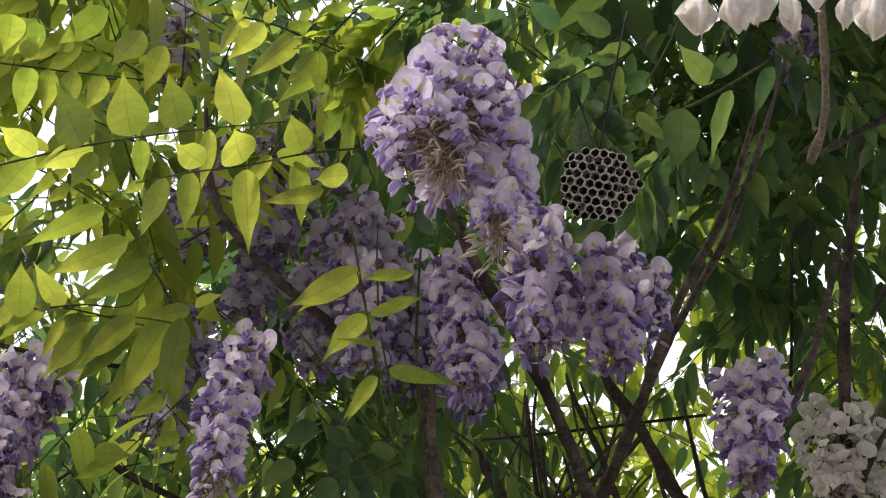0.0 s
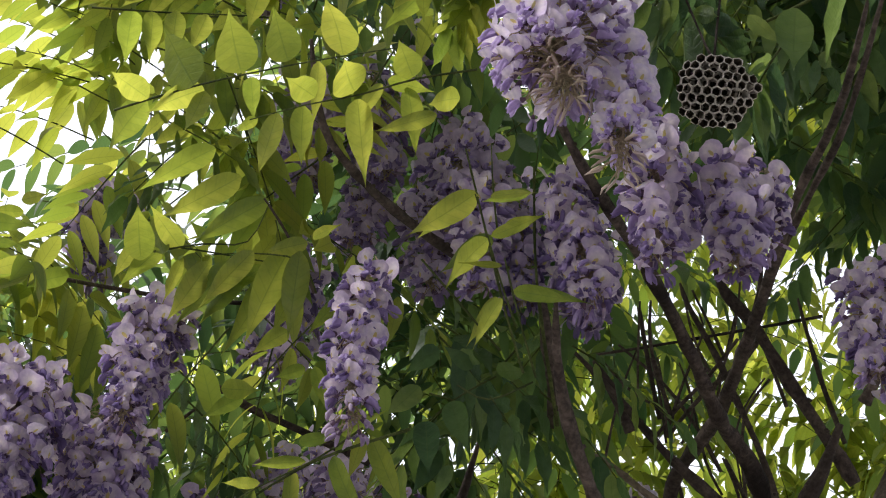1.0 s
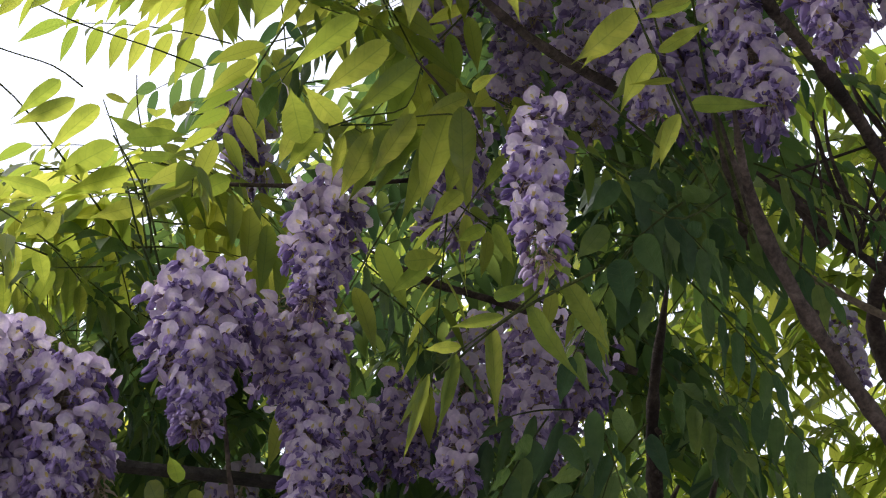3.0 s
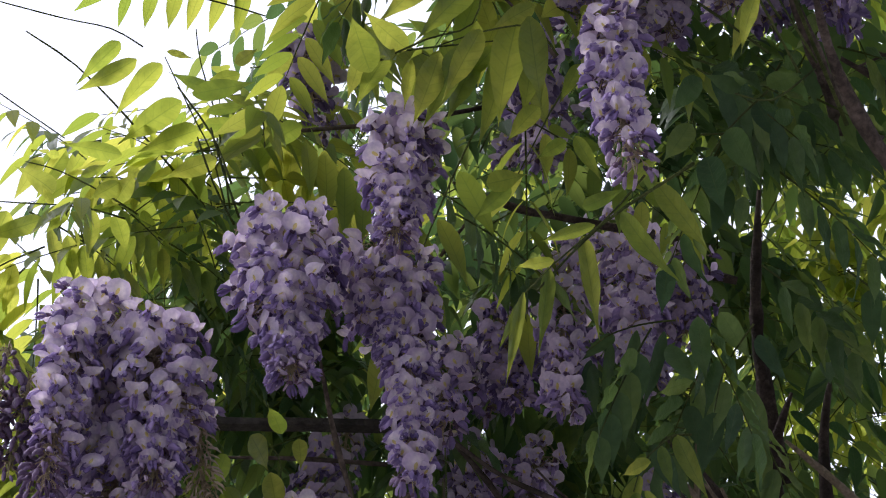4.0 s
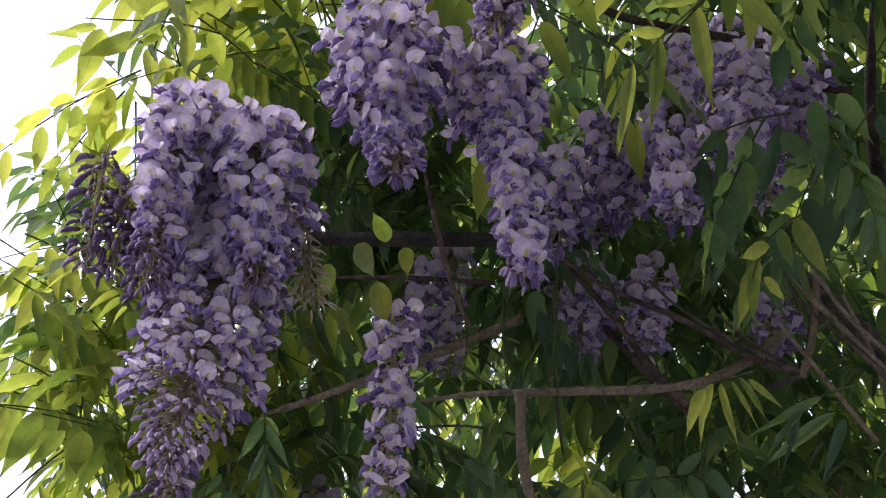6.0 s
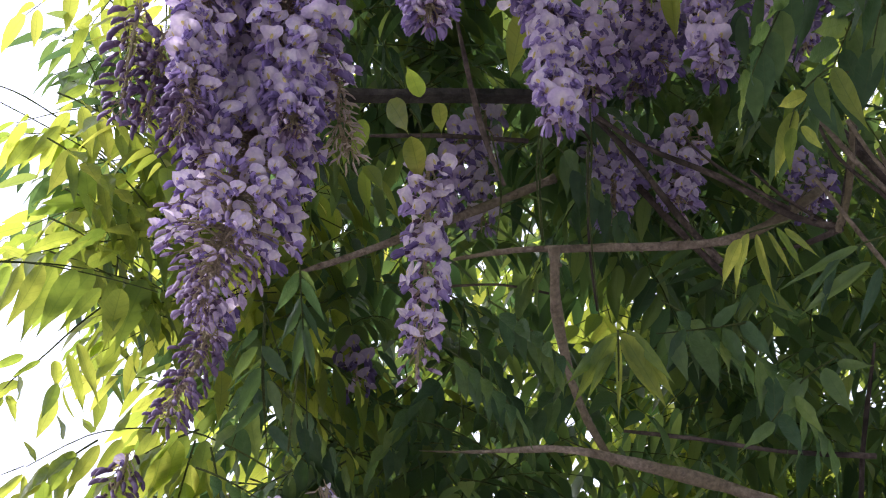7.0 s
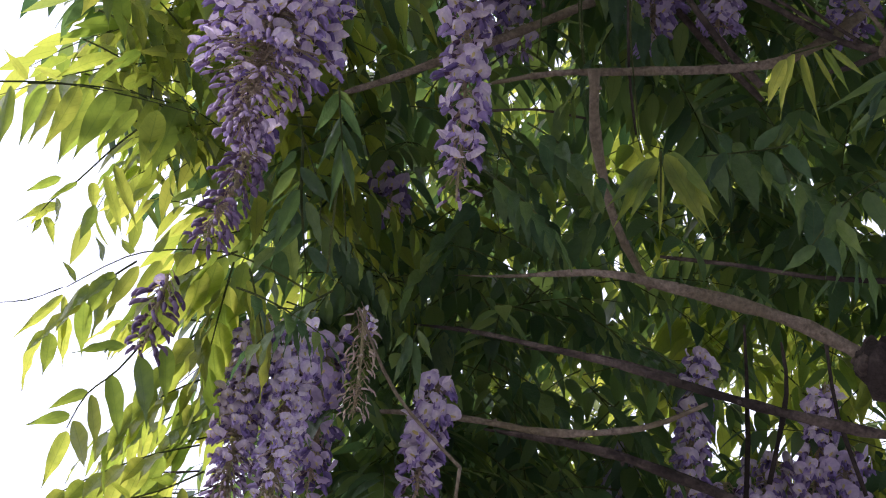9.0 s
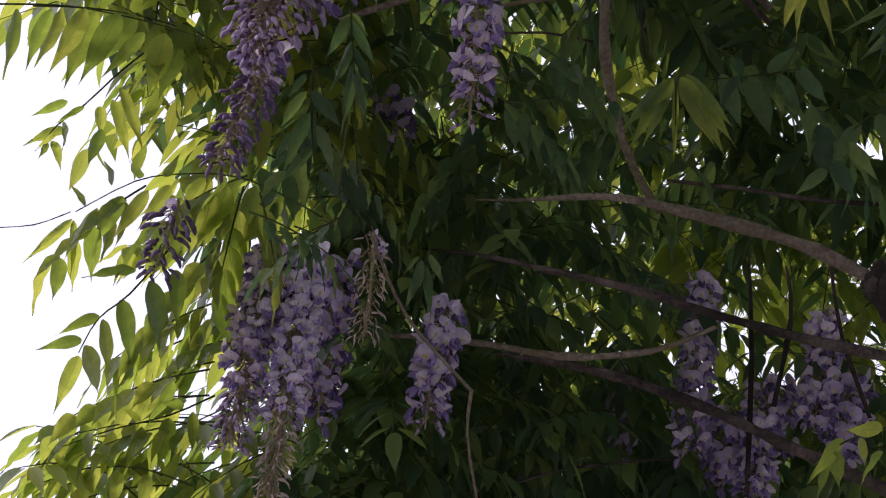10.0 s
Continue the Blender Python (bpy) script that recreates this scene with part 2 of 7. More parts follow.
def spray_layout(base, tip, pairs, size, sag, rng, hang=0.35, open_=1.0):
    """The rachis and the leaflet poses of one pinnate leaf from base to tip."""
    base, tip = Vector(base), Vector(tip)
    span = tip - base
    down = Vector((0, 0, -1))

    def at(u):
        return base + span * u + Vector((0, 0, 1)) * sag * span.length * 4 * u * (1 - u) * 0.5

    line = [at(u) for u in (0, 0.25, 0.5, 0.75, 1.0)]
    out = []
    lean = Vector((rng.uniform(-0.35, 0.35), rng.uniform(-0.35, 0.35), 1))
    along, curl = rng.uniform(0.35, 0.75), rng.uniform(-0.1, 0.2)
    for i in range(pairs):
        u = 0.22 + 0.70 * i / max(pairs - 1, 1)
        way = (at(u + 0.02) - at(u - 0.02)).normalized()
        flat = way.cross(Vector((0, 0, 1)))
        flat = flat.normalized() if flat.length > 0.1 else Vector((1, 0, 0))
        for s in (-1, 1):
            spread = rng.uniform(0.82, 1.0) * open_
            d = way * (along + rng.uniform(-0.10, 0.10)) + flat * s * spread + down * (hang + curl + rng.uniform(-0.12, 0.14))
            up = lean + Vector((rng.uniform(-0.16, 0.16), rng.uniform(-0.16, 0.16), 0)) - flat * s * 0.35
            k = 1.02 * size * rng.uniform(0.88, 1.08) * (1.02 - 0.5 * (u - 0.45) ** 2 - 0.22 * max(0.0, u - 0.6))
            out.append(Matrix.Translation(at(u) + d.normalized() * 0.004) @ frame_from(d, up) @ Matrix.Scale(k, 4))
    way = (at(1.0) - at(0.95)).normalized() + down * 0.35
    out.append(Matrix.Translation(at(1.0)) @ frame_from(way, Vector((rng.uniform(-0.3, 0.3), 0, 1))) @ Matrix.Scale(size * 1.05, 4))
    return line, out


def leaf_spray(base, tip, pairs=5, size=0.06, sag=0.1, hang=0.35, seed=1, label="", young=False):
    """One compound leaf: a stalk and its leaflets, each a part."""
    rng = random.Random(seed)
    line, poses = spray_layout(base, tip, pairs, size, sag, rng, hang)
    thing = new("wisteria_leaf")
    thing.location = line[0]
    tagged(thing, label or ("young yellow-green pinnate wisteria leaf on an outer shoot, coloured as backlit" if young else "fresh green pinnate wisteria leaf hanging from its shoot"), "leaf", "wisteria leaves")
    v, fc = tube([p - line[0] for p in line], [0.0010, 0.0009, 0.0008, 0.0006, 0.0004], 5)
    part("leaf_stalk", mesh_of("leaf_stalk", v, fc, [STALK]), thing)
    for m in poses:
        ob = part("leaflet", rng.choice(LEAFLETS)[4 if young else 3], thing)
        ob.matrix_basis = Matrix.Translation(-line[0]) @ m
    return thing


UNDER = Vector((-0.05, -0.66, -0.75))


def leaf_thing(stalk, leaflets, seed, young=False, grow=1.10):
    """One compound leaf given by its stalk and, for each leaflet, its foot, its point and its breadth. grow: how far the tips reach past the points."""
    rng = random.Random(seed)
    base = Vector(stalk[0])
    thing = new("wisteria_leaf")
    thing.location = base
    tagged(thing, "young yellow-green pinnate wisteria leaf on an outer shoot, coloured as backlit" if young else "fresh green pinnate wisteria leaf hanging from its shoot", "leaf", "wisteria leaves")
    r = [0.0010 - 0.0005 * i / (len(stalk) - 1) for i in range(len(stalk))]
    v, fc = tube([Vector(p) - base for p in stalk], r, 5)
    part("leaf_stalk", mesh_of("leaf_stalk", v, fc, [STALK]), thing)
    for foot, point, wide in leaflets:
        a, z = Vector(foot) - base, Vector(point) - base
        long = (z - a).length
        turn = Vector((rng.uniform(-1, 1), rng.uniform(-1, 1), rng.uniform(-1, 1))) * 0.30
        pick = rng.randrange(8)
        m = Matrix.Translation(a) @ frame_from(z - a, turn - UNDER) @ Matrix.Diagonal((long * grow, long * 1.03 * grow * wide / WIDTHS[pick], long, 1))
        ob = part("leaflet", LEAFLETS[pick][4 if young else 3], thing)
        ob.matrix_basis = m
    return thing


class Many:
    """Gathers many leaflets and stalks into one mesh."""

    def __init__(self):
        self.v, self.f, self.uv, self.slot, self.n = [], [], [], [], 0

    def add(self, verts, faces, uvs, m, slot):
        a = np.array(verts, dtype=np.float64)
        mm = np.array(m)
        self.v.append(a @ mm[:3, :3].T + mm[:3, 3])
        fa = np.array(faces, dtype=np.int64) + self.n
        self.f.append(fa)
        uva = np.array(uvs, dtype=np.float64)
        self.uv.append(uva[np.array(faces).ravel()])
        self.slot.append(np.full(len(faces), slot))
        self.n += len(a)

    def done(self, name, mats):
        me = bpy.data.meshes.new(name)
        v, fa = np.concatenate(self.v), np.concatenate(self.f)
        me.vertices.add(len(v))
        me.vertices.foreach_set("co", v.ravel())
        me.loops.add(fa.size)
        me.loops.foreach_set("vertex_index", fa.ravel().astype(np.int32))
        me.polygons.add(len(fa))
        me.polygons.foreach_set("loop_start", np.arange(0, fa.size, fa.shape[1], dtype=np.int32))
        me.polygons.foreach_set("loop_total", np.full(len(fa), fa.shape[1], dtype=np.int32))
        for m in mats:
            me.materials.append(m)
        me.polygons.foreach_set("material_index", np.concatenate(self.slot).astype(np.int32))
        me.polygons.foreach_set("use_smooth", np.ones(len(fa), dtype=bool))
        layer = me.uv_layers.new(name="UVMap")
        layer.data.foreach_set("uv", np.concatenate(self.uv).ravel())
        me.update(calc_edges=True)
        me.validate()
        return me

    def spray(self, base, tip, pairs, size, sag, rng, hang, shapes):
        line, poses = spray_layout(base, tip, pairs, size, sag, rng, hang)
        v, fc = tube(line, [0.0010, 0.0009, 0.0008, 0.0006, 0.0004], 4, steps=1)
        fc = [q for q in fc if len(q) == 4]
        self.add(v, fc, [(0, 0)] * len(v), Matrix.Identity(4), 1)
        for m in poses:
            lv, lf, lu = rng.choice(shapes)[:3]
            self.add(lv, lf, lu, m, 0)


# ---- wisteria: flowers and racemes ----
def cup(verts, faces, slots, path, radii, slot, sides=6, squash=1.0):
    n0 = len(verts)
    v, f = tube(path, radii, sides, steps=1)
    verts += [Vector((p[0], p[1] * squash, p[2])) for p in v]
    faces += [tuple(i + n0 for i in q) for q in f]
    slots += [slot] * len(f)


def banner(verts, faces, slots, size, lean, seed, fold=None, slot=0):
    """The broad back petal: bent back along its middle, notched and wavy, with a long yellow eye at its foot."""
    rng = random.Random(seed)
    seg = 14
    fold = fold or rng.choice((rng.uniform(0.05, 0.30), rng.uniform(0.05, 0.30), rng.uniform(0.35, 0.75)))
    curl, phase, wave = rng.uniform(-0.15, 0.45), rng.uniform(0, 6.28), rng.uniform(0.04, 0.11)
    grid = []
    for r in (0.0, 0.22, 0.52, 0.80, 1.0):
        row = []
        for k in range(seg if r else 1):
            w = 2 * math.pi * k / seg
            y, z = r * math.sin(w), r * math.cos(w) - 0.34 * (1 - r)
            if r == 0.22:
                y, z = y * 0.62, z + 0.10 * math.cos(w) + 0.06
            edge = (1.0 - 0.22 * max(0.0, math.cos(w)) ** 12 + rng.uniform(-0.06, 0.05)) if r == 1.0 else 1.0
            y *= edge * (0.86 if z < -0.4 else 1.08)
            z *= edge
            x = -fold * abs(y) ** 1.4 + lean * z - curl * max(0.0, z) ** 2 + (0.06 if r < 0.3 else 0.0) + wave * r * r * math.sin(3 * w + phase)
            row.append(len(verts))
            verts.append(Vector((size * x, size * y, size * (z * 0.95 + 0.78))))
        grid.append(row)
    for k in range(seg):
        k2 = (k + 1) % seg
        faces.append((grid[0][0], grid[1][k2], grid[1][k]))
        slots.append(2)
        for a in (1, 2, 3):
            faces.append((grid[a][k], grid[a][k2], grid[a + 1][k2], grid[a + 1][k]))
            slots.append(slot)


def wing(verts, faces, slots, path, wides, side, bulge, slot):
    """A thin side petal standing on edge along a path, cupped outwards."""
    n0 = len(verts)
    for (x, y, z), w in zip(path, wides):
        for s in (-1.0, -0.35, 0.35, 1.0):
            verts.append(Vector((x - 0.25 * w * s, y + side * bulge * (1 - s * s) * w, z + s * w)))
    for i in range(len(path) - 1):
        for k in range(3):
            q = n0 + i * 4 + k
            faces.append((q, q + 4, q + 5, q + 1))
            slots.append(slot)


def flower_mesh(kind, seed, petal=None, inner=None, bud=None):
    """x points outwards from the raceme's stalk, z up; the pedicel ends at the origin."""
    rng = random.Random(seed)
    verts, faces, slots = [], [], []
    petal, inner = petal or LILAC, inner or VIOLET
    if kind == "sprig":
        bend = rng.uniform(-0.004, 0.004)
        cup(verts, faces, slots, [(-0.012, 0, 0.004), (-0.004, bend * 0.4, 0.002), (0, 0, 0)], [0.0006, 0.0006, 0.0007], 3, 4)
        cup(verts, faces, slots, [(-0.001, 0, 0), (0.002, 0, 0.0003), (0.007, bend * 0.4, 0.0002), (0.0115, bend, -0.0022)], [0.0007, 0.0013, 0.0011, 0.0003], 5, 5, 0.85)
    elif kind != "bud":
        full = kind == "open"
        long = 0.016 if full else 0.014
        cup(verts, faces, slots, [(-long, 0, 0.004), (-0.006, 0, 0.003), (0, 0, 0)], [0.0006, 0.0006, 0.0008], 3, 4)
        cup(verts, faces, slots, [(-0.001, 0, 0), (0.002, 0, 0), (0.005, 0, 0.001)], [0.0012, 0.0025, 0.0022], 4, 6)
        n0 = len(verts)
        if full:
            banner(verts, faces, slots, rng.uniform(0.0084, 0.0104), rng.uniform(-0.8, 0.6), seed)
        else:
            banner(verts, faces, slots, rng.uniform(0.0070, 0.0086), rng.uniform(0.3, 0.9), seed, rng.uniform(0.9, 1.6), 0)
        for i in range(n0, len(verts)):
            verts[i] = verts[i] + Vector((0.006 if full else 0.008, 0, -0.001))
        for s in (-1, 1):
            o = s * rng.uniform(0.0010, 0.0024)
            droop = rng.uniform(-0.001, 0.0025)
            wing(verts, faces, slots, [(0.003, s * 0.0006, -0.001), (0.007, o, -0.0005), (0.0108, o * 1.5, -0.0025 - droop), (0.0134, o * rng.uniform(0.6, 2.0), -0.0046 - droop), (0.0146, o, -0.0064 - droop)],
                 [0.0010, 0.0028, 0.0037, 0.0033, 0.0014], s, rng.uniform(0.4, 0.9), 1)
        cup(verts, faces, slots, [(0.003, 0, -0.0015), (0.008, 0, -0.003), (0.0125, 0, -0.0055), (0.0155, 0, -0.0060)], [0.0009, 0.0017, 0.0016, 0.0004], 1, 5)
    else:
        cup(verts, faces, slots, [(-0.009, 0, 0.003), (-0.003, 0, 0.002), (0, 0, 0)], [0.0005, 0.0005, 0.0006], 3, 4)
        cup(verts, faces, slots, [(-0.001, 0, 0), (0.0015, 0, 0.0005), (0.0035, 0, 0.0006)], [0.0009, 0.0019, 0.0018], 4, 5)
        cup(verts, faces, slots, [(0.002, 0, 0.0006), (0.005, 0, 0.0009), (0.009, 0, 0.0004), (0.0118, 0, -0.0016), (0.0132, 0, -0.0034)], [0.0014, 0.0022, 0.0023, 0.0016, 0.0004], 5, 6, 0.8)
    return mesh_of("bud" if kind in ("bud", "sprig") else "flower", verts, faces, [petal, inner, petal if petal is CREAM else EYE_YELLOW, STALK_PINK, STALK if petal is CREAM else CALYX, bud or BUD], slots)


OPEN = [flower_mesh("open", s) for s in range(12)]
HALF = [flower_mesh("half", s) for s in range(6)]
BUDS = [flower_mesh("bud", s) for s in range(2)]
BUDS_DARK = [flower_mesh("bud", s, bud=BUD_DARK) for s in range(2)]
OPEN_PALE = [flower_mesh("open", 40 + s, LILAC_PALE, VIOLET_PALE) for s in range(8)]
HALF_PALE = [flower_mesh("half", 40 + s, LILAC_PALE, VIOLET_PALE) for s in range(4)]
BUDS_TAN = [flower_mesh("sprig", s, bud=BUD_TAN) for s in range(3)]
OPEN_CREAM = [flower_mesh("open", 20 + s, CREAM, CREAM) for s in range(3)]
HALF_CREAM = [flower_mesh("half", 20 + s, CREAM, CREAM) for s in range(2)]


def cream_cup(long, wide, seed):
    """A hanging cream flower, x down its length: two broad petals folded about a keel and drawn to a point."""
    rng = random.Random(seed)
    verts, faces, slots = [], [], []
    us, ws = (0.0, 0.10, 0.26, 0.45, 0.62, 0.78, 0.90, 1.0), (0.16, 0.60, 0.92, 1.0, 0.88, 0.66, 0.38, 0.05)
    for sheet, (lift, spread, reach) in enumerate(((0.0, 1.0, 0.94), (0.20, 0.80, 0.84), (0.34, 0.42, 1.0))):
        n0, phase = len(verts), rng.uniform(0, 6.28)
        for u, w in zip(us, ws):
            for k in range(9):
                a = (k - 4) / 4
                ruffle = wide * (0.10 * math.sin(9 * u + 4 * a + phase) * abs(a) + 0.04 * math.sin(15 * u + phase))
                verts.append(Vector((long * reach * (u - 0.06 * abs(a)), 0.5 * wide * spread * w * a * (1 + 0.16 * math.sin(6 * u + 2 * phase)) + 0.10 * wide * u * math.sin(phase), wide * (lift * w * (1 - 0.8 * a * a) + 0.16 * w * (1 - a * a)) + ruffle)))
        for i in range(len(us) - 1):
            for k in range(8):
                q = n0 + i * 9 + k
                faces.append((q, q + 9, q + 10, q + 1))
                slots.append(0)
    cup(verts, faces, slots, [(-0.004, 0, 0), (0.001, 0, 0), (0.005, 0, 0.001)], [0.0012, 0.0030, 0.0026], 1, 7)
    return mesh_of("flower", verts, faces, [CREAM, STALK], slots)


def join_flowers(heap):
    """One mesh of many flowers, for a cluster deep in the bush."""
    verts, faces, slots = [], [], []
    for me, m in heap:
        n0 = len(verts)
        verts += [m @ v.co for v in me.vertices]
        faces += [tuple(n0 + i for i in q.vertices) for q in me.polygons]
        slots += [q.material_index for q in me.polygons]
    return mesh_of("flower_mass", verts, faces, list(heap[0][0].materials), slots)


def raceme(base, tip, radius=0.05, opened=0.7, count=80, seed=1, cream=False, label="", taper=0.55, gone=0.0, bloom=1.0, joined=False, dark=False, pale=False):
    """A hanging flower cluster: a stalk from base to tip and its flowers, each a part. opened: how far down they have opened. joined: a far cluster, its flowers in one mesh. dark: its buds are dark violet. pale: paler petals and tan buds."""
    rng = random.Random(seed)
    count = int(count * (0.86 if opened > 0.4 else 0.95))
    base, tip = Vector(base), Vector(tip)
    span = tip - base
    thing = new("wisteria_raceme")
    thing.location = base
    tagged(thing, label or "hanging lilac wisteria flower cluster with buds at its tip", "flower", "wisteria racemes")
    bow = Vector((rng.uniform(-1, 1), rng.uniform(-1, 1), 0)) * 0.03 * span.length

    def at(u):
        return span * u + bow * math.sin(math.pi * u)

    v, fc = tube([at(u) for u in (0, 0.2, 0.4, 0.6, 0.8, 1.0)], [0.0019, 0.0018, 0.0016, 0.0013, 0.001, 0.0005], 5)
    stalk = part("stalk", mesh_of("stalk", v, fc, [STALK_PINK]), thing)
    axis = span.normalized()
    a = axis.orthogonal().normalized()
    b = axis.cross(a)
    ang = rng.uniform(0, 6.28)
    stems, heap = [], []
    opens, halves = (HALF_CREAM + OPEN_CREAM[:1], HALF_CREAM) if cream else (OPEN_PALE, HALF_PALE) if pale else (OPEN, HALF)
    for i in range(count):
        u = (i + 0.5) / count
        u = 0.03 + 0.95 * u ** 0.92
        ang += 2.39996 + rng.uniform(-0.3, 0.3)
        if rng.random() < gone:
            continue
        stage = u + rng.uniform(-0.10, 0.10)
        wide = 1.0 if u < taper else max(0.14, 1 - (u - taper) / (1.02 - taper) * 0.9)
        wide *= 0.72 + 0.28 * min(1.0, u / 0.12)
        out = (math.cos(ang) * a + math.sin(ang) * b)
        if stage < opened:
            me, kind, big = (rng.choice(opens), "flower", rng.uniform(0.62, 1.10)) if rng.random() < 0.78 else (rng.choice(halves), "flower", rng.uniform(0.65, 1.05))
            droop = rng.uniform(-0.10, 0.90)
        elif stage < opened + 0.5 * (1 - opened):
            me, kind, big = rng.choice(halves), "flower", rng.uniform(0.6, 0.95)
            droop = rng.uniform(0.1, 0.7)
        else:
            me, kind, big = rng.choice(BUDS_DARK if dark else BUDS_TAN if pale else BUDS), "bud", rng.uniform(0.75, 1.15) * (1.2 - 0.35 * u)
            droop = rng.uniform(0.3, 1.0)
        big *= 1.06 * bloom
        d = (out + Vector((0, 0, -1)) * droop).normalized()
        reach = max(0.010, radius * wide * (rng.uniform(0.60, 1.0) if rng.random() < 0.8 else rng.uniform(0.3, 0.6)) - 0.019)
        up = Vector((rng.uniform(-0.9, 0.9), rng.uniform(-0.9, 0.9), 1))
        d = (d + Vector((rng.uniform(-0.6, 0.6), rng.uniform(-0.6, 0.6), rng.uniform(-0.2, 0.2)))).normalized()
        pose_ = Matrix.Translation(at(u) + out * reach + Vector((0, 0, rng.uniform(-0.006, 0.006)))) @ frame_from(d, up) @ Matrix.Scale(big, 4)
        if joined:
            heap.append((me, pose_))
        else:
            part(kind, me, thing, pose_)
        stems.append((at(max(0.0, u - 0.05)), at(u) + out * reach - d * 0.012 * big))
    if heap:
        tagged(part("flower_mass", join_flowers(heap), thing), kind="stuff")
    sv, sf = [], []
    for p, q in stems:
        tv, tf = tube([p, p.lerp(q, 0.5) + Vector((0, 0, 0.003)), q], [0.0009, 0.0008, 0.0008], 3, steps=1)
        sf += [tuple(k + len(sv) for k in f) for f in tf]
        sv += tv
    tagged(part("flower_stem", mesh_of("flower_stem", sv, sf, [STALK_PINK]), stalk), kind="stuff")
    return thing


# ---- branches ----
def knot_mesh(seed, r):
    """A swollen leaf node or healed stub, sunk into the bark."""
    rng = random.Random(seed)
    v, fc = tube([(0, 0, -0.6 * r), (0, 0, 0.3 * r), (0.1 * r, 0, 0.9 * r), (0.15 * r, 0, 1.25 * r)], [0.95 * r, 0.8 * r, 0.5 * r, 0.18 * r], 7, 0.25, seed)
    return v, fc


def branch(points, radii, material=None, label="", name="branch", rough=0.12, seed=3, sides=10):
    """A woody stem with its swollen nodes and short side spurs as parts."""
    rng = random.Random(seed + 50)
    base = Vector(points[0])
    pts = [Vector(p) - base for p in points]
    v, fc = tube(pts, radii, sides, rough, seed)
    ob = new(name, mesh_of(name, v, fc, [material or BARK]))
    ob.location = base
    tagged(ob, label or "brown woody wisteria stem with rough bark", "branch")
    for i in range(len(pts) - 1):
        if radii[i] < 0.0030:
            continue
        for u in (rng.uniform(0.15, 0.45), rng.uniform(0.55, 0.9)):
            r = radii[i] * (1 - u) + radii[i + 1] * u
            way = (pts[i + 1] - pts[i]).normalized()
            out = Vector((rng.uniform(-1, 1), rng.uniform(-1, 0.2), rng.uniform(-1, 0.6)))
            out = (out - way * out.dot(way)).normalized()
            kv, kf = knot_mesh(seed * 7 + i, r * rng.uniform(0.40, 0.62))
            p = pts[i].lerp(pts[i + 1], u) + out * r * 0.82
            part("knot", mesh_of("knot", kv, kf, [material or BARK]), ob, Matrix.Translation(p) @ (out + way * 0.4).to_track_quat("Z", "Y").to_matrix().to_4x4())
    return ob


# ---- ground ----
# unseen ground; its grey is chosen only for the light it bounces up
me = mesh_of("ground", [(-400, -400, 0), (400, -400, 0), (400, 400, 0), (-400, 400, 0)], [(0, 1, 2, 3)], [BOUNCE_GREY], smooth=False)
tagged(new("ground", me), "plain grey ground beside the wisteria, unseen, toned for bounced light", "ground", kind="structure")

# unseen wall, added behind the viewpoint to hold back low sky light
me = mesh_of("sky_block_south", [(-14, -4.2, 0), (14, -4.2, 0), (14, -4.0, 0), (-14, -4.0, 0), (-14, -4.2, 2.4), (14, -4.2, 2.4), (14, -4.0, 2.4), (-14, -4.0, 2.4)],
             [(0, 3, 2, 1), (4, 5, 6, 7), (0, 1, 5, 4), (2, 3, 7, 6), (1, 2, 6, 5), (3, 0, 4, 7)], [BOUNCE_GREY], smooth=False)
tagged(new("sky_block_south", me), "unseen plain grey wall added to block low sky light", "wall", kind="structure")

# ---- flower racemes ----
raceme((0.175, 0.713, 2.526), (0.175, 0.678, 2.367), 0.063, 0.62, 330, 1, pale=True, taper=0.74, label="large pale lilac wisteria raceme seen from below, beside the wasp nest")
raceme((0.214, 0.682, 2.438), (0.217, 0.681, 2.321), 0.030, 0.42, 92, 2, pale=True, label="lilac wisteria raceme with yellowish buds at its tip")
raceme((0.306, 0.846, 2.570), (0.318, 0.841, 2.437), 0.045, 0.95, 120, 3)
raceme((0.369, 0.844, 2.577), (0.380, 0.839, 2.454), 0.043, 0.95, 106, 4)
raceme((0.409, 0.859, 2.604), (0.412, 0.858, 2.514), 0.028, 0.95, 40, 5)
raceme((0.265, 0.952, 2.611), (0.309, 0.938, 2.462), 0.036, 0.95, 111, 6)
raceme((0.224, 1.054, 2.664), (0.245, 1.049, 2.539), 0.043, 0.90, 99, 7)
raceme((0.131, 0.957, 2.437), (0.147, 0.954, 2.273), 0.035, 0.62, 136, 8, bloom=0.93, label="long lilac raceme hanging among green leaves")
raceme((0.003, 1.178, 2.507), (0.003, 1.178, 2.375), 0.048, 0.75, 186, 9, bloom=0.93, label="dense lilac raceme hanging from a dark twig")
raceme((-0.091, 1.236, 2.434), (-0.066, 1.237, 2.278), 0.063, 0.85, 361, 10, bloom=0.93, label="broad mass of pale lilac wisteria flowers")
raceme((-0.011, 1.277, 2.448), (0.020, 1.276, 2.325), 0.062, 0.97, 248, 11, bloom=0.93)
raceme((0.017, 1.267, 2.415), (0.034, 1.266, 2.210), 0.035, 0.95, 171, 12, bloom=0.90)
raceme((0.131, 1.545, 2.559), (0.125, 1.558, 2.478), 0.050, 0.95, 150, 13, bloom=0.90, label="dull lilac raceme in deep shade behind the others")
raceme((0.171, 1.353, 2.541), (0.163, 1.354, 2.346), 0.039, 0.95, 130, 14, bloom=0.90, joined=True)
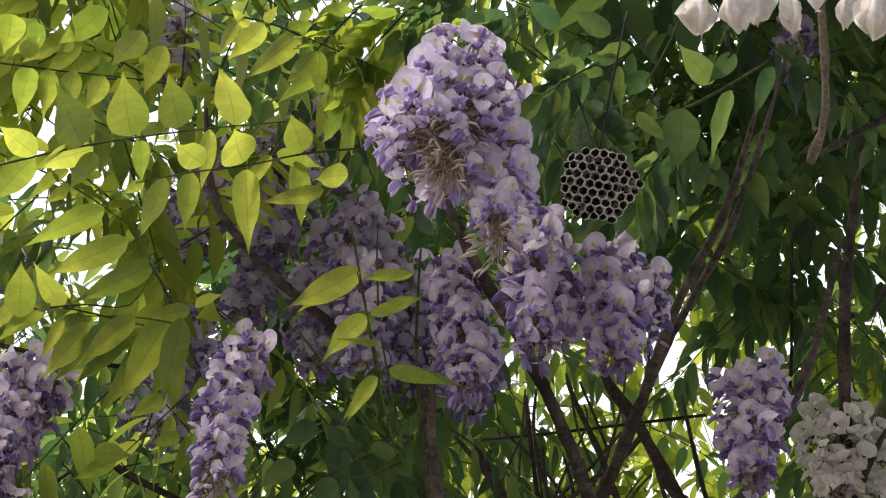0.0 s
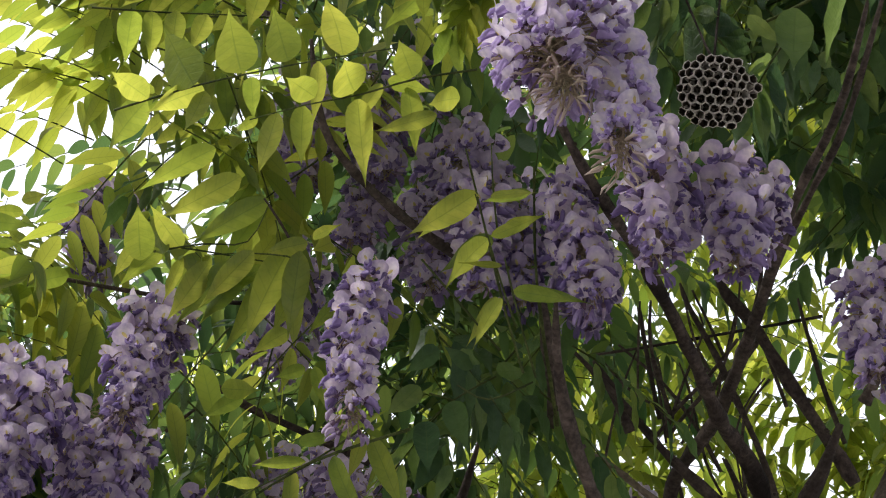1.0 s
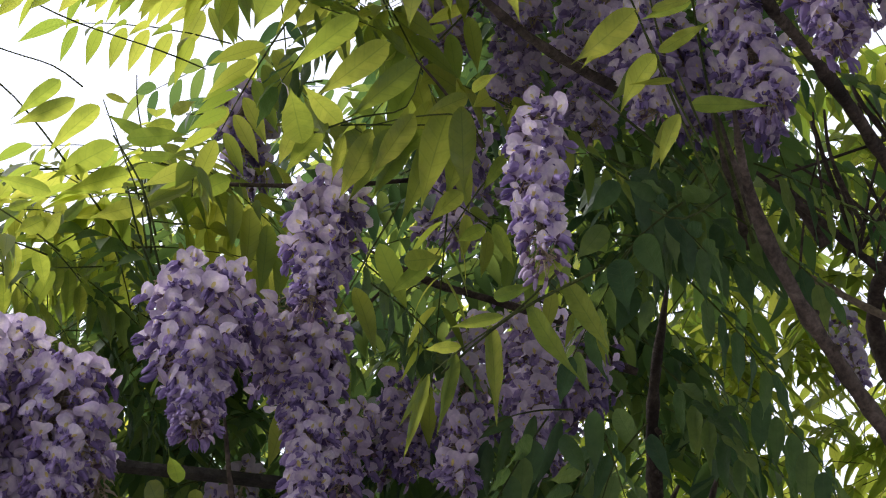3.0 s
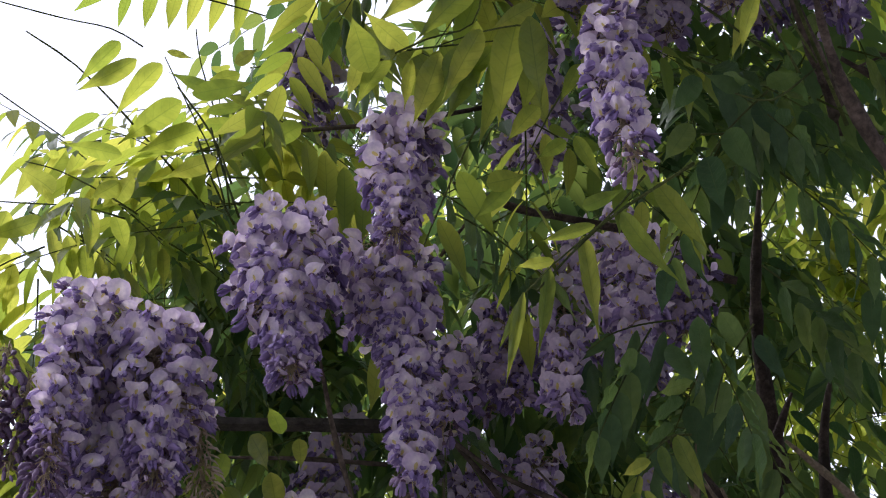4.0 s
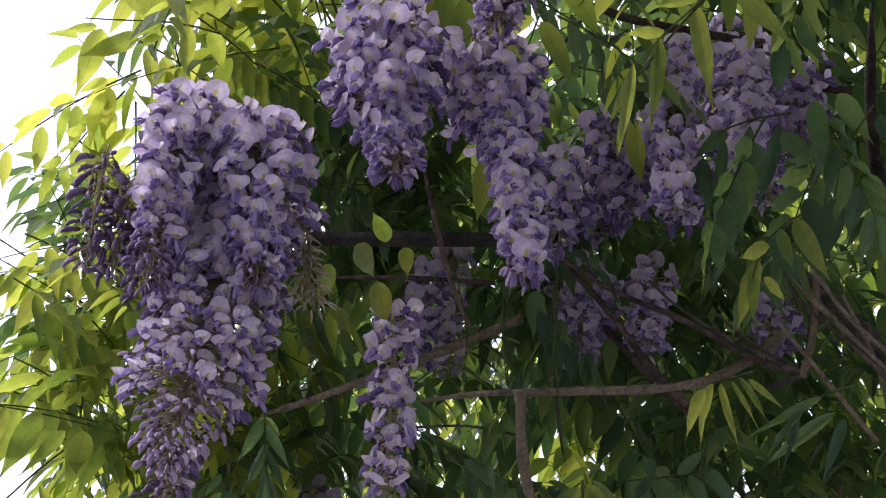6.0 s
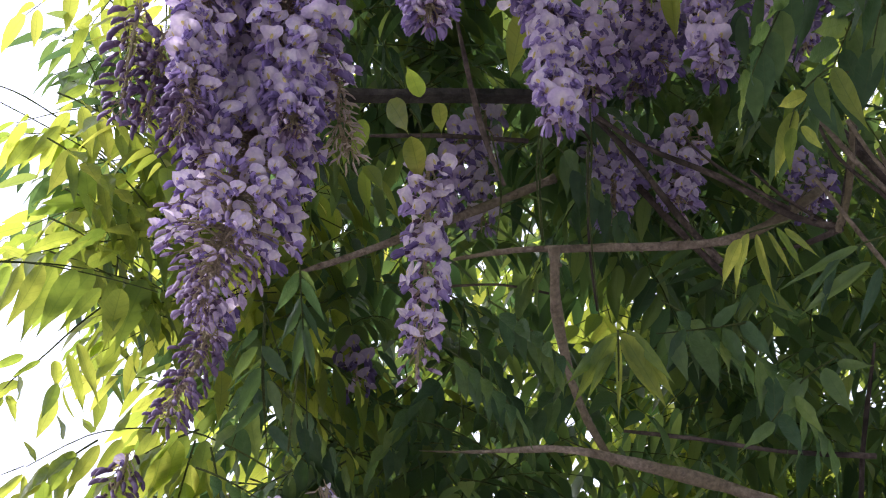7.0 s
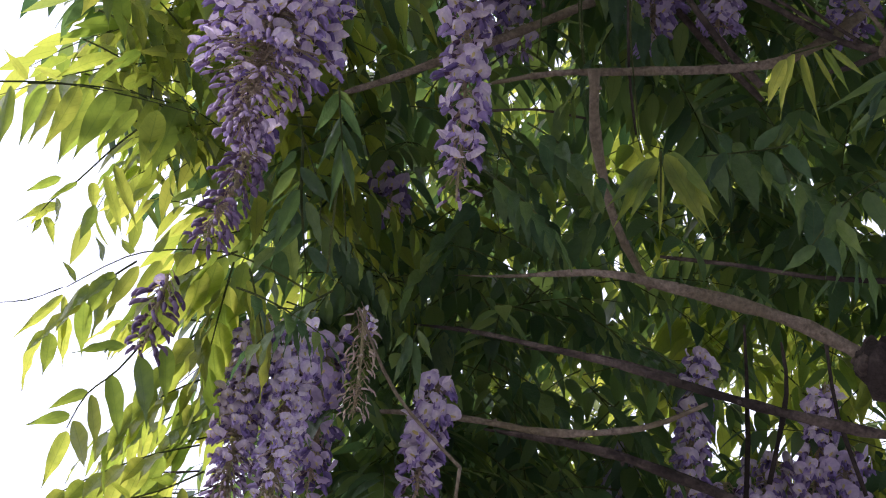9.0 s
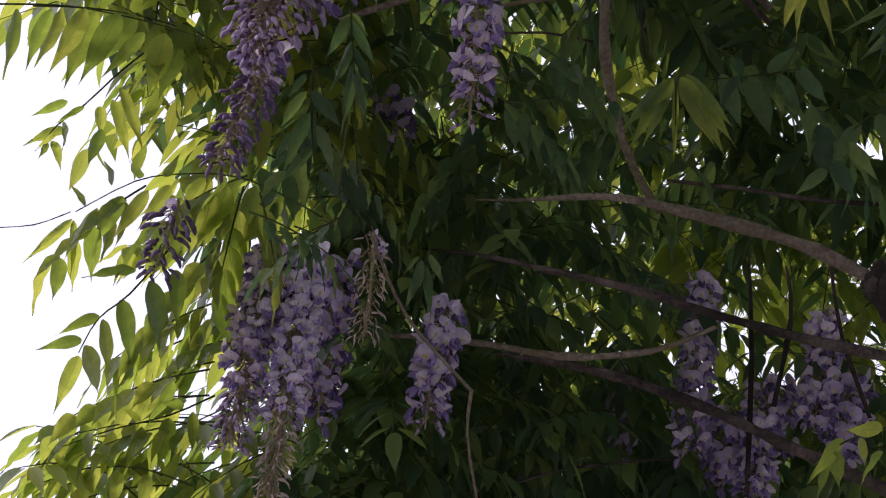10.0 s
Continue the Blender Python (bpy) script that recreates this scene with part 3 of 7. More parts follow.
raceme((0.240, 1.388, 2.578), (0.229, 1.390, 2.435), 0.045, 0.95, 101, 15, bloom=0.90, joined=True)
raceme((-0.290, 1.266, 2.301), (-0.297, 1.307, 2.216), 0.022, -1.0, 60, 16, label="drooping string of dark unopened wisteria buds", dark=True)
raceme((-0.271, 1.280, 2.283), (-0.277, 1.310, 2.212), 0.022, -1.0, 60, 17, label="drooping string of dark unopened wisteria buds", dark=True)
raceme((-0.254, 1.290, 2.270), (-0.252, 1.319, 2.200), 0.022, -1.0, 60, 81, label="drooping string of dark unopened wisteria buds", dark=True)
raceme((-0.236, 1.300, 2.257), (-0.235, 1.322, 2.196), 0.022, -1.0, 60, 82, label="drooping string of dark unopened wisteria buds", dark=True)
raceme((-0.234, 1.297, 2.386), (-0.221, 1.299, 2.216), 0.058, 0.80, 314, 18, bloom=0.90, label="full lilac wisteria raceme with yellow-eyed flowers")
raceme((-0.240, 1.251, 2.341), (-0.238, 1.251, 2.170), 0.040, 0.45, 220, 19, bloom=0.90, label="lilac raceme at the edge of the bush with dark unopened buds", dark=True)
raceme((-0.186, 1.273, 2.346), (-0.162, 1.276, 2.197), 0.059, 0.80, 320, 20, bloom=0.90, label="full lilac wisteria raceme with yellow-eyed flowers")
raceme((-0.148, 1.339, 2.318), (-0.123, 1.341, 2.217), 0.028, -0.5, 90, 21, pale=True, bloom=0.90, label="browning wisteria raceme with withered buds")
raceme((-0.192, 1.324, 2.307), (-0.219, 1.320, 2.056), 0.069, 0.48, 520, 22, taper=0.78, bloom=0.90, label="long drooping lilac raceme at the open edge")
raceme((-0.222, 1.433, 2.142), (-0.250, 1.427, 2.024), 0.036, -0.5, 110, 23, bloom=0.90, label="thin wisteria raceme of dark violet buds", dark=True)
raceme((-0.065, 1.426, 2.287), (-0.061, 1.426, 2.077), 0.035, 0.62, 96, 24, bloom=0.88, gone=0.12, label="slender faded lilac raceme hanging beside a pale stem")
raceme((-0.214, 1.578, 2.039), (-0.232, 1.575, 1.853), 0.042, 0.34, 250, 25, taper=0.7, bloom=0.72, label="long heavy lilac raceme with violet-tipped flowers")
raceme((-0.188, 1.581, 2.038), (-0.199, 1.580, 1.808), 0.036, 0.22, 277, 26, pale=True, bloom=0.72, label="long thinning raceme with bare pink stems and yellowish buds")
raceme((-0.288, 1.507, 2.035), (-0.305, 1.535, 1.978), 0.014, -1.0, 46, 83, bloom=0.85, label="drooping string of dark unopened wisteria buds", dark=True)
raceme((-0.133, 1.589, 2.056), (-0.137, 1.629, 1.972), 0.020, -0.8, 60, 84, pale=True, bloom=0.8, label="browning wisteria raceme with withered buds")
raceme((-0.166, 1.658, 2.064), (-0.171, 1.658, 1.911), 0.030, 0.90, 72, 27, bloom=0.90, joined=True)
raceme((-0.065, 1.657, 2.025), (-0.079, 1.657, 1.909), 0.030, 0.60, 75, 28, bloom=0.90, label="short tapering lilac raceme under the branches")
raceme((0.195, 1.875, 2.174), (0.178, 1.877, 1.978), 0.028, 0.90, 106, 29, bloom=0.90, label="small dull lilac raceme deep in the shade")
raceme((0.319, 1.864, 2.140), (0.302, 1.868, 2.007), 0.032, 0.90, 83, 30, bloom=0.90, label="small dull lilac raceme deep in the shade")
raceme((0.277, 1.903, 2.069), (0.248, 1.909, 1.946), 0.044, 0.90, 107, 31, bloom=0.90, label="small dull lilac raceme deep in the shade")
raceme((-0.017, 1.094, 2.916), (-0.010, 1.094, 2.824), 0.043, 0.90, 45, 32, joined=True)
raceme((0.145, 1.104, 2.900), (0.151, 1.103, 2.835), 0.032, 0.90, 20, 33, joined=True)
raceme((0.060, 1.214, 2.809), (0.085, 1.213, 2.725), 0.037, 0.90, 42, 34, joined=True)
raceme((0.116, 1.154, 2.861), (0.156, 1.148, 2.725), 0.063, 0.95, 129, 35, joined=True)
raceme((0.228, 1.228, 2.846), (0.243, 1.225, 2.750), 0.059, 0.95, 83, 36, joined=True)
raceme((0.143, 1.215, 2.786), (0.165, 1.211, 2.703), 0.040, 0.95, 44, 37, joined=True)
raceme((-0.071, 1.437, 2.861), (-0.085, 1.437, 2.778), 0.041, 0.90, 47, 38, bloom=0.93, joined=True)
raceme((-0.068, 1.456, 2.767), (-0.072, 1.456, 2.731), 0.027, 0.90, 18, 39, bloom=0.93, joined=True)
raceme((0.138, 1.311, 2.692), (0.134, 1.311, 2.591), 0.048, 0.95, 75, 40, bloom=0.93, joined=True)
raceme((0.155, 1.218, 2.783), (0.149, 1.219, 2.686), 0.039, 0.95, 59, 41, bloom=0.93, joined=True)
raceme((0.075, 1.194, 2.814), (0.093, 1.192, 2.723), 0.045, 0.95, 64, 42, bloom=0.93, joined=True)
raceme((0.113, 1.448, 2.526), (0.137, 1.445, 2.409), 0.050, 0.95, 104, 43, bloom=0.93, joined=True)
raceme((0.225, 1.462, 2.654), (0.268, 1.453, 2.450), 0.059, 0.97, 215, 44, bloom=0.93, joined=True)
raceme((0.339, 1.064, 2.674), (0.336, 1.065, 2.575), 0.049, 0.95, 116, 45, bloom=0.93)
raceme((0.651, 1.621, 2.866), (0.659, 1.618, 2.755), 0.034, 0.95, 52, 46, bloom=0.93, joined=True)
raceme((0.577, 0.977, 2.678), (0.584, 0.973, 2.539), 0.047, 0.97, 131, 47, label="dusky lilac raceme in the shade of the leaves")
raceme((0.549, 0.872, 3.086), (0.546, 0.874, 3.012), 0.033, 0.90, 28, 48, joined=True)
raceme((0.117, 1.667, 2.498), (0.113, 1.668, 2.398), 0.049, 0.97, 77, 49, bloom=0.90, joined=True)
raceme((0.303, 1.611, 2.446), (0.295, 1.613, 2.389), 0.042, 0.97, 37, 50, bloom=0.90, joined=True)
raceme((-0.017, 1.653, 2.526), (-0.015, 1.653, 2.366), 0.029, 0.97, 56, 51, bloom=0.90, joined=True)
raceme((-0.136, 1.742, 2.284), (-0.126, 1.743, 2.233), 0.028, 0.97, 18, 52, bloom=0.90, joined=True)
raceme((0.137, 1.369, 2.771), (0.111, 1.372, 2.640), 0.034, 0.95, 63, 53, bloom=0.93, joined=True)
raceme((-0.089, 1.444, 2.845), (-0.095, 1.444, 2.785), 0.033, 0.90, 28, 54, bloom=0.93, joined=True)
raceme((-0.039, 1.583, 2.444), (-0.051, 1.582, 2.330), 0.036, 0.90, 50, 55, bloom=0.93, joined=True)
raceme((0.056, 1.197, 2.862), (0.080, 1.195, 2.750), 0.055, 0.95, 109, 56, joined=True)
raceme((0.126, 1.196, 2.885), (0.153, 1.192, 2.768), 0.050, 0.95, 103, 57, joined=True)
raceme((0.214, 1.129, 2.825), (0.226, 1.126, 2.702), 0.051, 0.95, 107, 58, joined=True)
raceme((0.218, 1.196, 2.762), (0.234, 1.193, 2.655), 0.053, 0.95, 99, 59, joined=True)
raceme((0.299, 1.152, 2.758), (0.313, 1.148, 2.634), 0.047, 0.95, 101, 60, joined=True)
raceme((0.111, 1.284, 2.730), (0.124, 1.283, 2.638), 0.052, 0.95, 82, 61, joined=True)
raceme((0.382, 1.186, 2.772), (0.389, 1.184, 2.673), 0.046, 0.95, 71, 62, joined=True)
raceme((0.644, 1.057, 2.777), (0.637, 1.062, 2.667), 0.049, 0.95, 85, 63, joined=True)
raceme((-0.101, 1.377, 2.779), (-0.083, 1.378, 2.697), 0.045, 0.95, 60, 64, joined=True)
raceme((0.270, 1.145, 2.786), (0.271, 1.144, 2.675), 0.050, 0.95, 105, 65, bloom=0.93, joined=True)
raceme((0.427, 1.066, 2.777), (0.421, 1.068, 2.709), 0.054, 0.95, 71, 66, bloom=0.93, joined=True)
raceme((0.184, 1.478, 2.523), (0.189, 1.477, 2.442), 0.054, 0.95, 84, 67, bloom=0.93, joined=True)
raceme((0.294, 1.428, 2.597), (0.291, 1.428, 2.495), 0.049, 0.95, 95, 68, bloom=0.93, joined=True)
raceme((0.111, 1.594, 2.462), (0.107, 1.595, 2.354), 0.047, 0.95, 88, 69, bloom=0.90, joined=True)
raceme((0.068, 1.433, 2.463), (0.066, 1.433, 2.365), 0.044, 0.95, 82, 70, bloom=0.90, joined=True)
raceme((0.175, 1.594, 2.468), (0.169, 1.595, 2.372), 0.047, 0.97, 79, 71, bloom=0.90, joined=True)
raceme((0.228, 1.921, 2.048), (0.222, 1.923, 1.960), 0.044, 0.95, 60, 72, bloom=0.90, joined=True)
raceme((0.130, 1.971, 2.099), (0.125, 1.971, 2.005), 0.033, 0.95, 43, 73, bloom=0.90, joined=True)
raceme((0.337, 1.866, 2.072), (0.329, 1.868, 1.974), 0.044, 0.95, 67, 74, bloom=0.90, joined=True)
CREAM_SPOTS = (
    ((0.274, 0.555, 2.514), (0.284, 0.565, 2.475), 0.026),
    ((0.288, 0.533, 2.503), (0.301, 0.541, 2.465), 0.029),
    ((0.310, 0.537, 2.521), (0.314, 0.545, 2.486), 0.024),
    ((0.323, 0.525, 2.515), (0.332, 0.534, 2.477), 0.020),
    ((0.334, 0.522, 2.528), (0.342, 0.523, 2.499), 0.022),
    ((0.362, 0.487, 2.498), (0.372, 0.498, 2.459), 0.030),
    ((0.383, 0.489, 2.519), (0.387, 0.499, 2.482), 0.026),
    ((0.361, 0.513, 2.531), (0.365, 0.522, 2.494), 0.014),
)
cluster = new("wisteria_raceme")
cluster.location = CREAM_SPOTS[2][0]
tagged(cluster, "creamy white wisteria flowers with browning edges on pale stalks", "flower", "wisteria racemes")
for n, (foot, point, wide) in enumerate(CREAM_SPOTS):
    foot, point = Vector(foot) - cluster.location, Vector(point) - cluster.location
    top = point.lerp(foot, 0.70)
    part("flower", cream_cup((point - top).length * 1.15, wide, n), cluster, Matrix.Translation(top) @ frame_from(point - top, Vector((-0.25 + 0.8 * math.sin(5 * n), -0.75, -0.6 + 0.4 * math.cos(3 * n)))))
    v, fc = tube([foot, foot.lerp(top, 0.5) + Vector((0.004, 0, 0.002)), top], [0.0012, 0.0010, 0.0012], 5)
    part("stalk", mesh_of("stalk", v, fc, [STALK_PINK]), cluster)
for line in (
    ((0.295, 0.546, 2.462), (0.297, 0.551, 2.457), (0.302, 0.553, 2.455), (0.301, 0.556, 2.451)),
    ((0.331, 0.532, 2.466), (0.337, 0.534, 2.462), (0.336, 0.540, 2.458), (0.342, 0.542, 2.455)),
    ((0.334, 0.528, 2.469), (0.340, 0.532, 2.464), (0.341, 0.539, 2.457)),
    ((0.364, 0.510, 2.478), (0.369, 0.513, 2.473), (0.377, 0.516, 2.469), (0.385, 0.518, 2.465)),
):
    v, fc = tube([Vector(p) - cluster.location for p in line], [0.0011, 0.0013, 0.0011, 0.0006][:len(line)], 5)
    part("tendril", mesh_of("tendril", v, fc, [STALK]), cluster, None, "pale green curling tendril")
raceme((0.760, 1.104, 2.825), (0.760, 1.104, 2.709), 0.061, 0.99, 127, 78, cream=True, bloom=1.05, label="creamy white wisteria raceme in the shade")
raceme((0.802, 1.106, 2.797), (0.806, 1.103, 2.712), 0.043, 0.99, 65, 79, cream=True, bloom=1.05, label="creamy white wisteria raceme in the shade")

# ---- stems ----
branch([(0.196, 0.839, 2.603), (0.238, 0.882, 2.584), (0.290, 0.929, 2.584), (0.370, 1.004, 2.601), (0.453, 1.084, 2.606), (0.523, 1.156, 2.605), (0.635, 1.259, 2.587), (0.760, 1.450, 2.360)], [0.0008, 0.0032, 0.0042, 0.0052, 0.0060, 0.0068, 0.0092, 0.0101], BARK_DARK, "thick dark wisteria stem rising through the flowers", "branch", 0.26, 0)
branch([(0.427, 0.729, 2.704), (0.467, 0.843, 2.699), (0.498, 0.975, 2.717), (0.539, 1.117, 2.712), (0.567, 1.241, 2.693), (0.600, 1.418, 2.663), (0.760, 1.450, 2.380)], [0.0012, 0.0037, 0.0047, 0.0059, 0.0067, 0.0078, 0.0086], BARK, "brown wisteria stem forking upwards", "branch", 0.26, 1)
branch([(0.449, 0.732, 2.755), (0.493, 0.874, 2.732), (0.514, 0.975, 2.738), (0.537, 1.076, 2.752), (0.547, 1.127, 2.728)], [0.0009, 0.0031, 0.0035, 0.0042, 0.0040], BARK, "", "branch", 0.26, 2)
branch([(0.030, 0.905, 2.591), (0.064, 0.961, 2.566), (0.106, 1.000, 2.567), (0.170, 1.060, 2.598), (0.271, 1.136, 2.644)], [0.0016, 0.0028, 0.0035, 0.0040, 0.0045], BARK, "", "branch", 0.26, 3)
branch([(0.419, 0.634, 2.749), (0.472, 0.702, 2.691), (0.495, 0.757, 2.696)], [0.0030, 0.0034, 0.0044], BARK_PALE, "stubby brown twig with a swollen end", "branch", 0.26, 4)
branch([(0.510, 0.775, 2.729), (0.569, 0.785, 2.823), (0.631, 0.790, 2.917)], [0.0013, 0.0037, 0.0045], BARK_DARK, "", "branch", 0.26, 5)
branch([(0.605, 0.828, 2.968), (0.682, 0.973, 2.875), (0.730, 1.047, 2.819), (0.807, 1.153, 2.751)], [0.0021, 0.0059, 0.0065, 0.0073], BARK_DARK, "", "branch", 0.26, 6)
branch([(0.281, 0.958, 2.482), (0.318, 1.027, 2.459), (0.369, 1.081, 2.424), (0.439, 1.143, 2.396), (0.519, 1.201, 2.359), (0.599, 1.256, 2.316), (0.760, 1.450, 2.500)], [0.0013, 0.0047, 0.0060, 0.0062, 0.0069, 0.0077, 0.0084], BARK, "brown wisteria stem with a broken side shoot", "branch", 0.26, 7)
branch([(0.055, 1.329, 2.573), (0.115, 1.367, 2.583), (0.178, 1.397, 2.600), (0.261, 1.423, 2.613)], [0.0012, 0.0039, 0.0039, 0.0040], BARK_DARK, "", "branch", 0.26, 8)
branch([(-0.091, 1.361, 2.646), (0.007, 1.349, 2.661), (0.105, 1.349, 2.699)], [0.0020, 0.0022, 0.0023], BARK_DARK, "", "branch", 0.26, 9)
branch([(0.225, 1.491, 2.702), (0.293, 1.463, 2.641), (0.318, 1.476, 2.618), (0.357, 1.475, 2.607)], [0.0013, 0.0057, 0.0057, 0.0040], BARK_DARK, "", "branch", 0.26, 10)
branch([(0.392, 1.489, 2.744), (0.402, 1.571, 2.640), (0.423, 1.622, 2.560), (0.447, 1.660, 2.489)], [0.0019, 0.0074, 0.0080, 0.0086], BARK_DARK, "", "branch", 0.26, 11)
branch([(-0.128, 1.505, 2.365), (-0.056, 1.505, 2.371), (0.021, 1.521, 2.383)], [0.0010, 0.0023, 0.0023], BARK_DARK, "", "branch", 0.26, 12)
branch([(-0.179, 1.558, 2.248), (-0.141, 1.570, 2.273), (-0.072, 1.573, 2.311), (-0.012, 1.591, 2.356), (0.051, 1.589, 2.392)], [0.0014, 0.0030, 0.0038, 0.0044, 0.0044], BARK_PALE, "pale smooth stem arching behind the racemes", "branch", 0.26, 13)
branch([(-0.039, 1.578, 2.286), (0.015, 1.521, 2.264), (0.098, 1.521, 2.273), (0.188, 1.524, 2.287), (0.240, 1.532, 2.315), (0.291, 1.546, 2.366)], [0.0014, 0.0028, 0.0036, 0.0040, 0.0044, 0.0048], BARK_PALE, "long pale brown stem crossing under the flowers", "branch", 0.26, 14)
branch([(0.047, 1.491, 2.251), (0.053, 1.529, 2.210), (0.071, 1.568, 2.160), (0.094, 1.596, 2.127), (0.112, 1.605, 2.104)], [0.0046, 0.0044, 0.0038, 0.0034, 0.0034], BARK_PALE, "brown side shoot joining the lower branch", "branch", 0.26, 15)
branch([(-0.060, 1.690, 2.146), (-0.010, 1.640, 2.124), (0.059, 1.586, 2.106), (0.114, 1.594, 2.104), (0.208, 1.609, 2.092), (0.266, 1.608, 2.071), (0.331, 1.609, 2.034)], [0.0004, 0.0014, 0.0032, 0.0048, 0.0058, 0.0066, 0.0075], BARK_PALE, "long low brown branch sweeping through the leaves", "branch", 0.26, 16)
branch([(-0.147, 1.704, 2.010), (-0.081, 1.705, 2.013), (-0.025, 1.696, 2.006), (0.035, 1.686, 1.996), (0.112, 1.666, 1.998), (0.166, 1.640, 2.015)], [0.0009, 0.0025, 0.0033, 0.0033, 0.0026, 0.0020], BARK_PALE, "pale branch with a broken curved end", "branch", 0.26, 17)
branch([(-0.023, 1.745, 2.018), (0.071, 1.743, 2.007), (0.164, 1.741, 1.981), (0.260, 1.737, 1.940), (0.347, 1.727, 1.902)], [0.0011, 0.0041, 0.0045, 0.0048, 0.0052], BARK_DARK, "", "branch", 0.26, 18)
branch([(-0.097, 1.728, 2.111), (-0.040, 1.674, 2.083), (0.004, 1.639, 2.060), (0.083, 1.639, 2.046), (0.167, 1.636, 2.024), (0.248, 1.628, 2.003), (0.330, 1.614, 1.985)], [0.0007, 0.0020, 0.0025, 0.0031, 0.0038, 0.0041, 0.0044], BARK, "", "branch", 0.26, 19)
branch([(-0.043, 1.590, 1.923), (-0.044, 1.602, 1.888), (-0.031, 1.619, 1.832)], [0.0012, 0.0012, 0.0009], BARK_PALE, "thin bare hanging twig", "twig", 0.26, 20)
branch([(-0.135, 1.541, 2.036), (-0.100, 1.569, 1.975), (-0.043, 1.590, 1.922)], [0.0012, 0.0014, 0.0014], BARK_PALE, "thin bare hanging twig", "twig", 0.26, 21)
branch([(-0.312, 1.254, 2.729), (-0.261, 1.268, 2.726), (-0.182, 1.281, 2.726), (-0.135, 1.289, 2.722)], [0.0005, 0.0007, 0.0007, 0.0007], STALK, "thin young wisteria shoot against the sky", "twig", 0.26, 22)
branch([(-0.396, 1.270, 2.689), (-0.321, 1.289, 2.691), (-0.277, 1.297, 2.692), (-0.246, 1.310, 2.685)], [0.0005, 0.0007, 0.0007, 0.0007], STALK, "thin young wisteria shoot against the sky", "twig", 0.26, 23)
branch([(-0.467, 1.621, 2.052), (-0.431, 1.628, 2.061), (-0.401, 1.628, 2.076)], [0.0003, 0.0005, 0.0005], STALK, "thin young wisteria shoot against the sky", "twig", 0.26, 24)
branch([(0.287, 1.569, 2.030), (0.290, 1.558, 2.027), (0.301, 1.547, 2.020), (0.327, 1.526, 2.001), (0.367, 1.502, 1.977), (0.800, 1.500, 1.860)], [0.0087, 0.0186, 0.0256, 0.0262, 0.0249, 0.0254], BARK_DARK, "thick knobbly mossy wisteria trunk with shaggy bark", "branch", 0.34, 25)
branch([(0.076, 1.584, 2.447), (0.116, 1.602, 2.417), (0.174, 1.629, 2.368), (0.219, 1.646, 2.332)], [0.0015, 0.0043, 0.0040, 0.0025], BARK, "", "branch", 0.26, 26)
branch([(0.307, 1.450, 2.402), (0.306, 1.493, 2.348), (0.302, 1.519, 2.311)], [0.0015, 0.0037, 0.0041], BARK, "", "branch", 0.26, 27)
branch([(-0.052, 1.347, 2.390), (-0.034, 1.404, 2.352), (-0.016, 1.451, 2.323), (0.001, 1.470, 2.296)], [0.0011, 0.0024, 0.0022, 0.0015], BARK, "", "branch", 0.26, 28)
branch([(0.045, 1.042, 2.542), (0.073, 1.056, 2.527), (0.113, 1.079, 2.497)], [0.0009, 0.0012, 0.0014], BARK_DARK, "thin dark leafy shoot", "twig", 0.26, 29)
branch([(0.164, 0.870, 2.502), (0.204, 0.907, 2.459), (0.236, 0.935, 2.422), (0.276, 0.993, 2.422)], [0.0006, 0.0009, 0.0009, 0.0009], STALK, "thin green trailing shoot", "twig", 0.26, 30)
branch([(0.164, 0.934, 2.439), (0.207, 0.945, 2.418), (0.247, 0.968, 2.412)], [0.0009, 0.0009, 0.0009], STALK, "thin green trailing shoot", "twig", 0.26, 31)
branch([(0.235, 0.925, 2.574), (0.271, 0.982, 2.511), (0.340, 1.079, 2.457)], [0.0009, 0.0012, 0.0014], STALK, "thin green trailing shoot", "twig", 0.26, 32)
branch([(0.298, 1.056, 2.573), (0.327, 1.096, 2.552), (0.366, 1.152, 2.520)], [0.0020, 0.0065, 0.0077], BARK, "", "branch", 0.26, 33)
branch([(0.466, 1.350, 2.803), (0.543, 1.302, 2.823), (0.667, 1.214, 2.851)], [0.0013, 0.0016, 0.0016], BARK_DARK, "", "twig", 0.26, 34)
branch([(0.666, 1.053, 2.984), (0.720, 1.131, 2.897), (0.744, 1.176, 2.844)], [0.0016, 0.0019, 0.0019], BARK_DARK, "", "twig", 0.26, 35)
branch([(0.633, 0.912, 2.837), (0.665, 1.005, 2.777), (0.677, 1.080, 2.735), (0.680, 1.154, 2.692)], [0.0015, 0.0045, 0.0052, 0.0058], BARK, "", "branch", 0.26, 36)
branch([(0.707, 0.971, 2.823), (0.711, 0.928, 2.852), (0.718, 0.892, 2.874)], [0.0018, 0.0046, 0.0052], BARK_DARK, "", "branch", 0.26, 37)
branch([(0.786, 1.056, 2.778), (0.786, 1.094, 2.744), (0.790, 1.128, 2.710)], [0.0019, 0.0044, 0.0047], BARK_DARK, "", "branch", 0.26, 38)
branch([(0.426, 1.249, 2.699), (0.453, 1.257, 2.680), (0.485, 1.273, 2.649)], [0.0016, 0.0046, 0.0052], BARK_DARK, "", "branch", 0.26, 39)
branch([(0.489, 1.300, 2.846), (0.520, 1.331, 2.802), (0.552, 1.360, 2.757)], [0.0022, 0.0025, 0.0028], BARK_DARK, "", "branch", 0.26, 40)
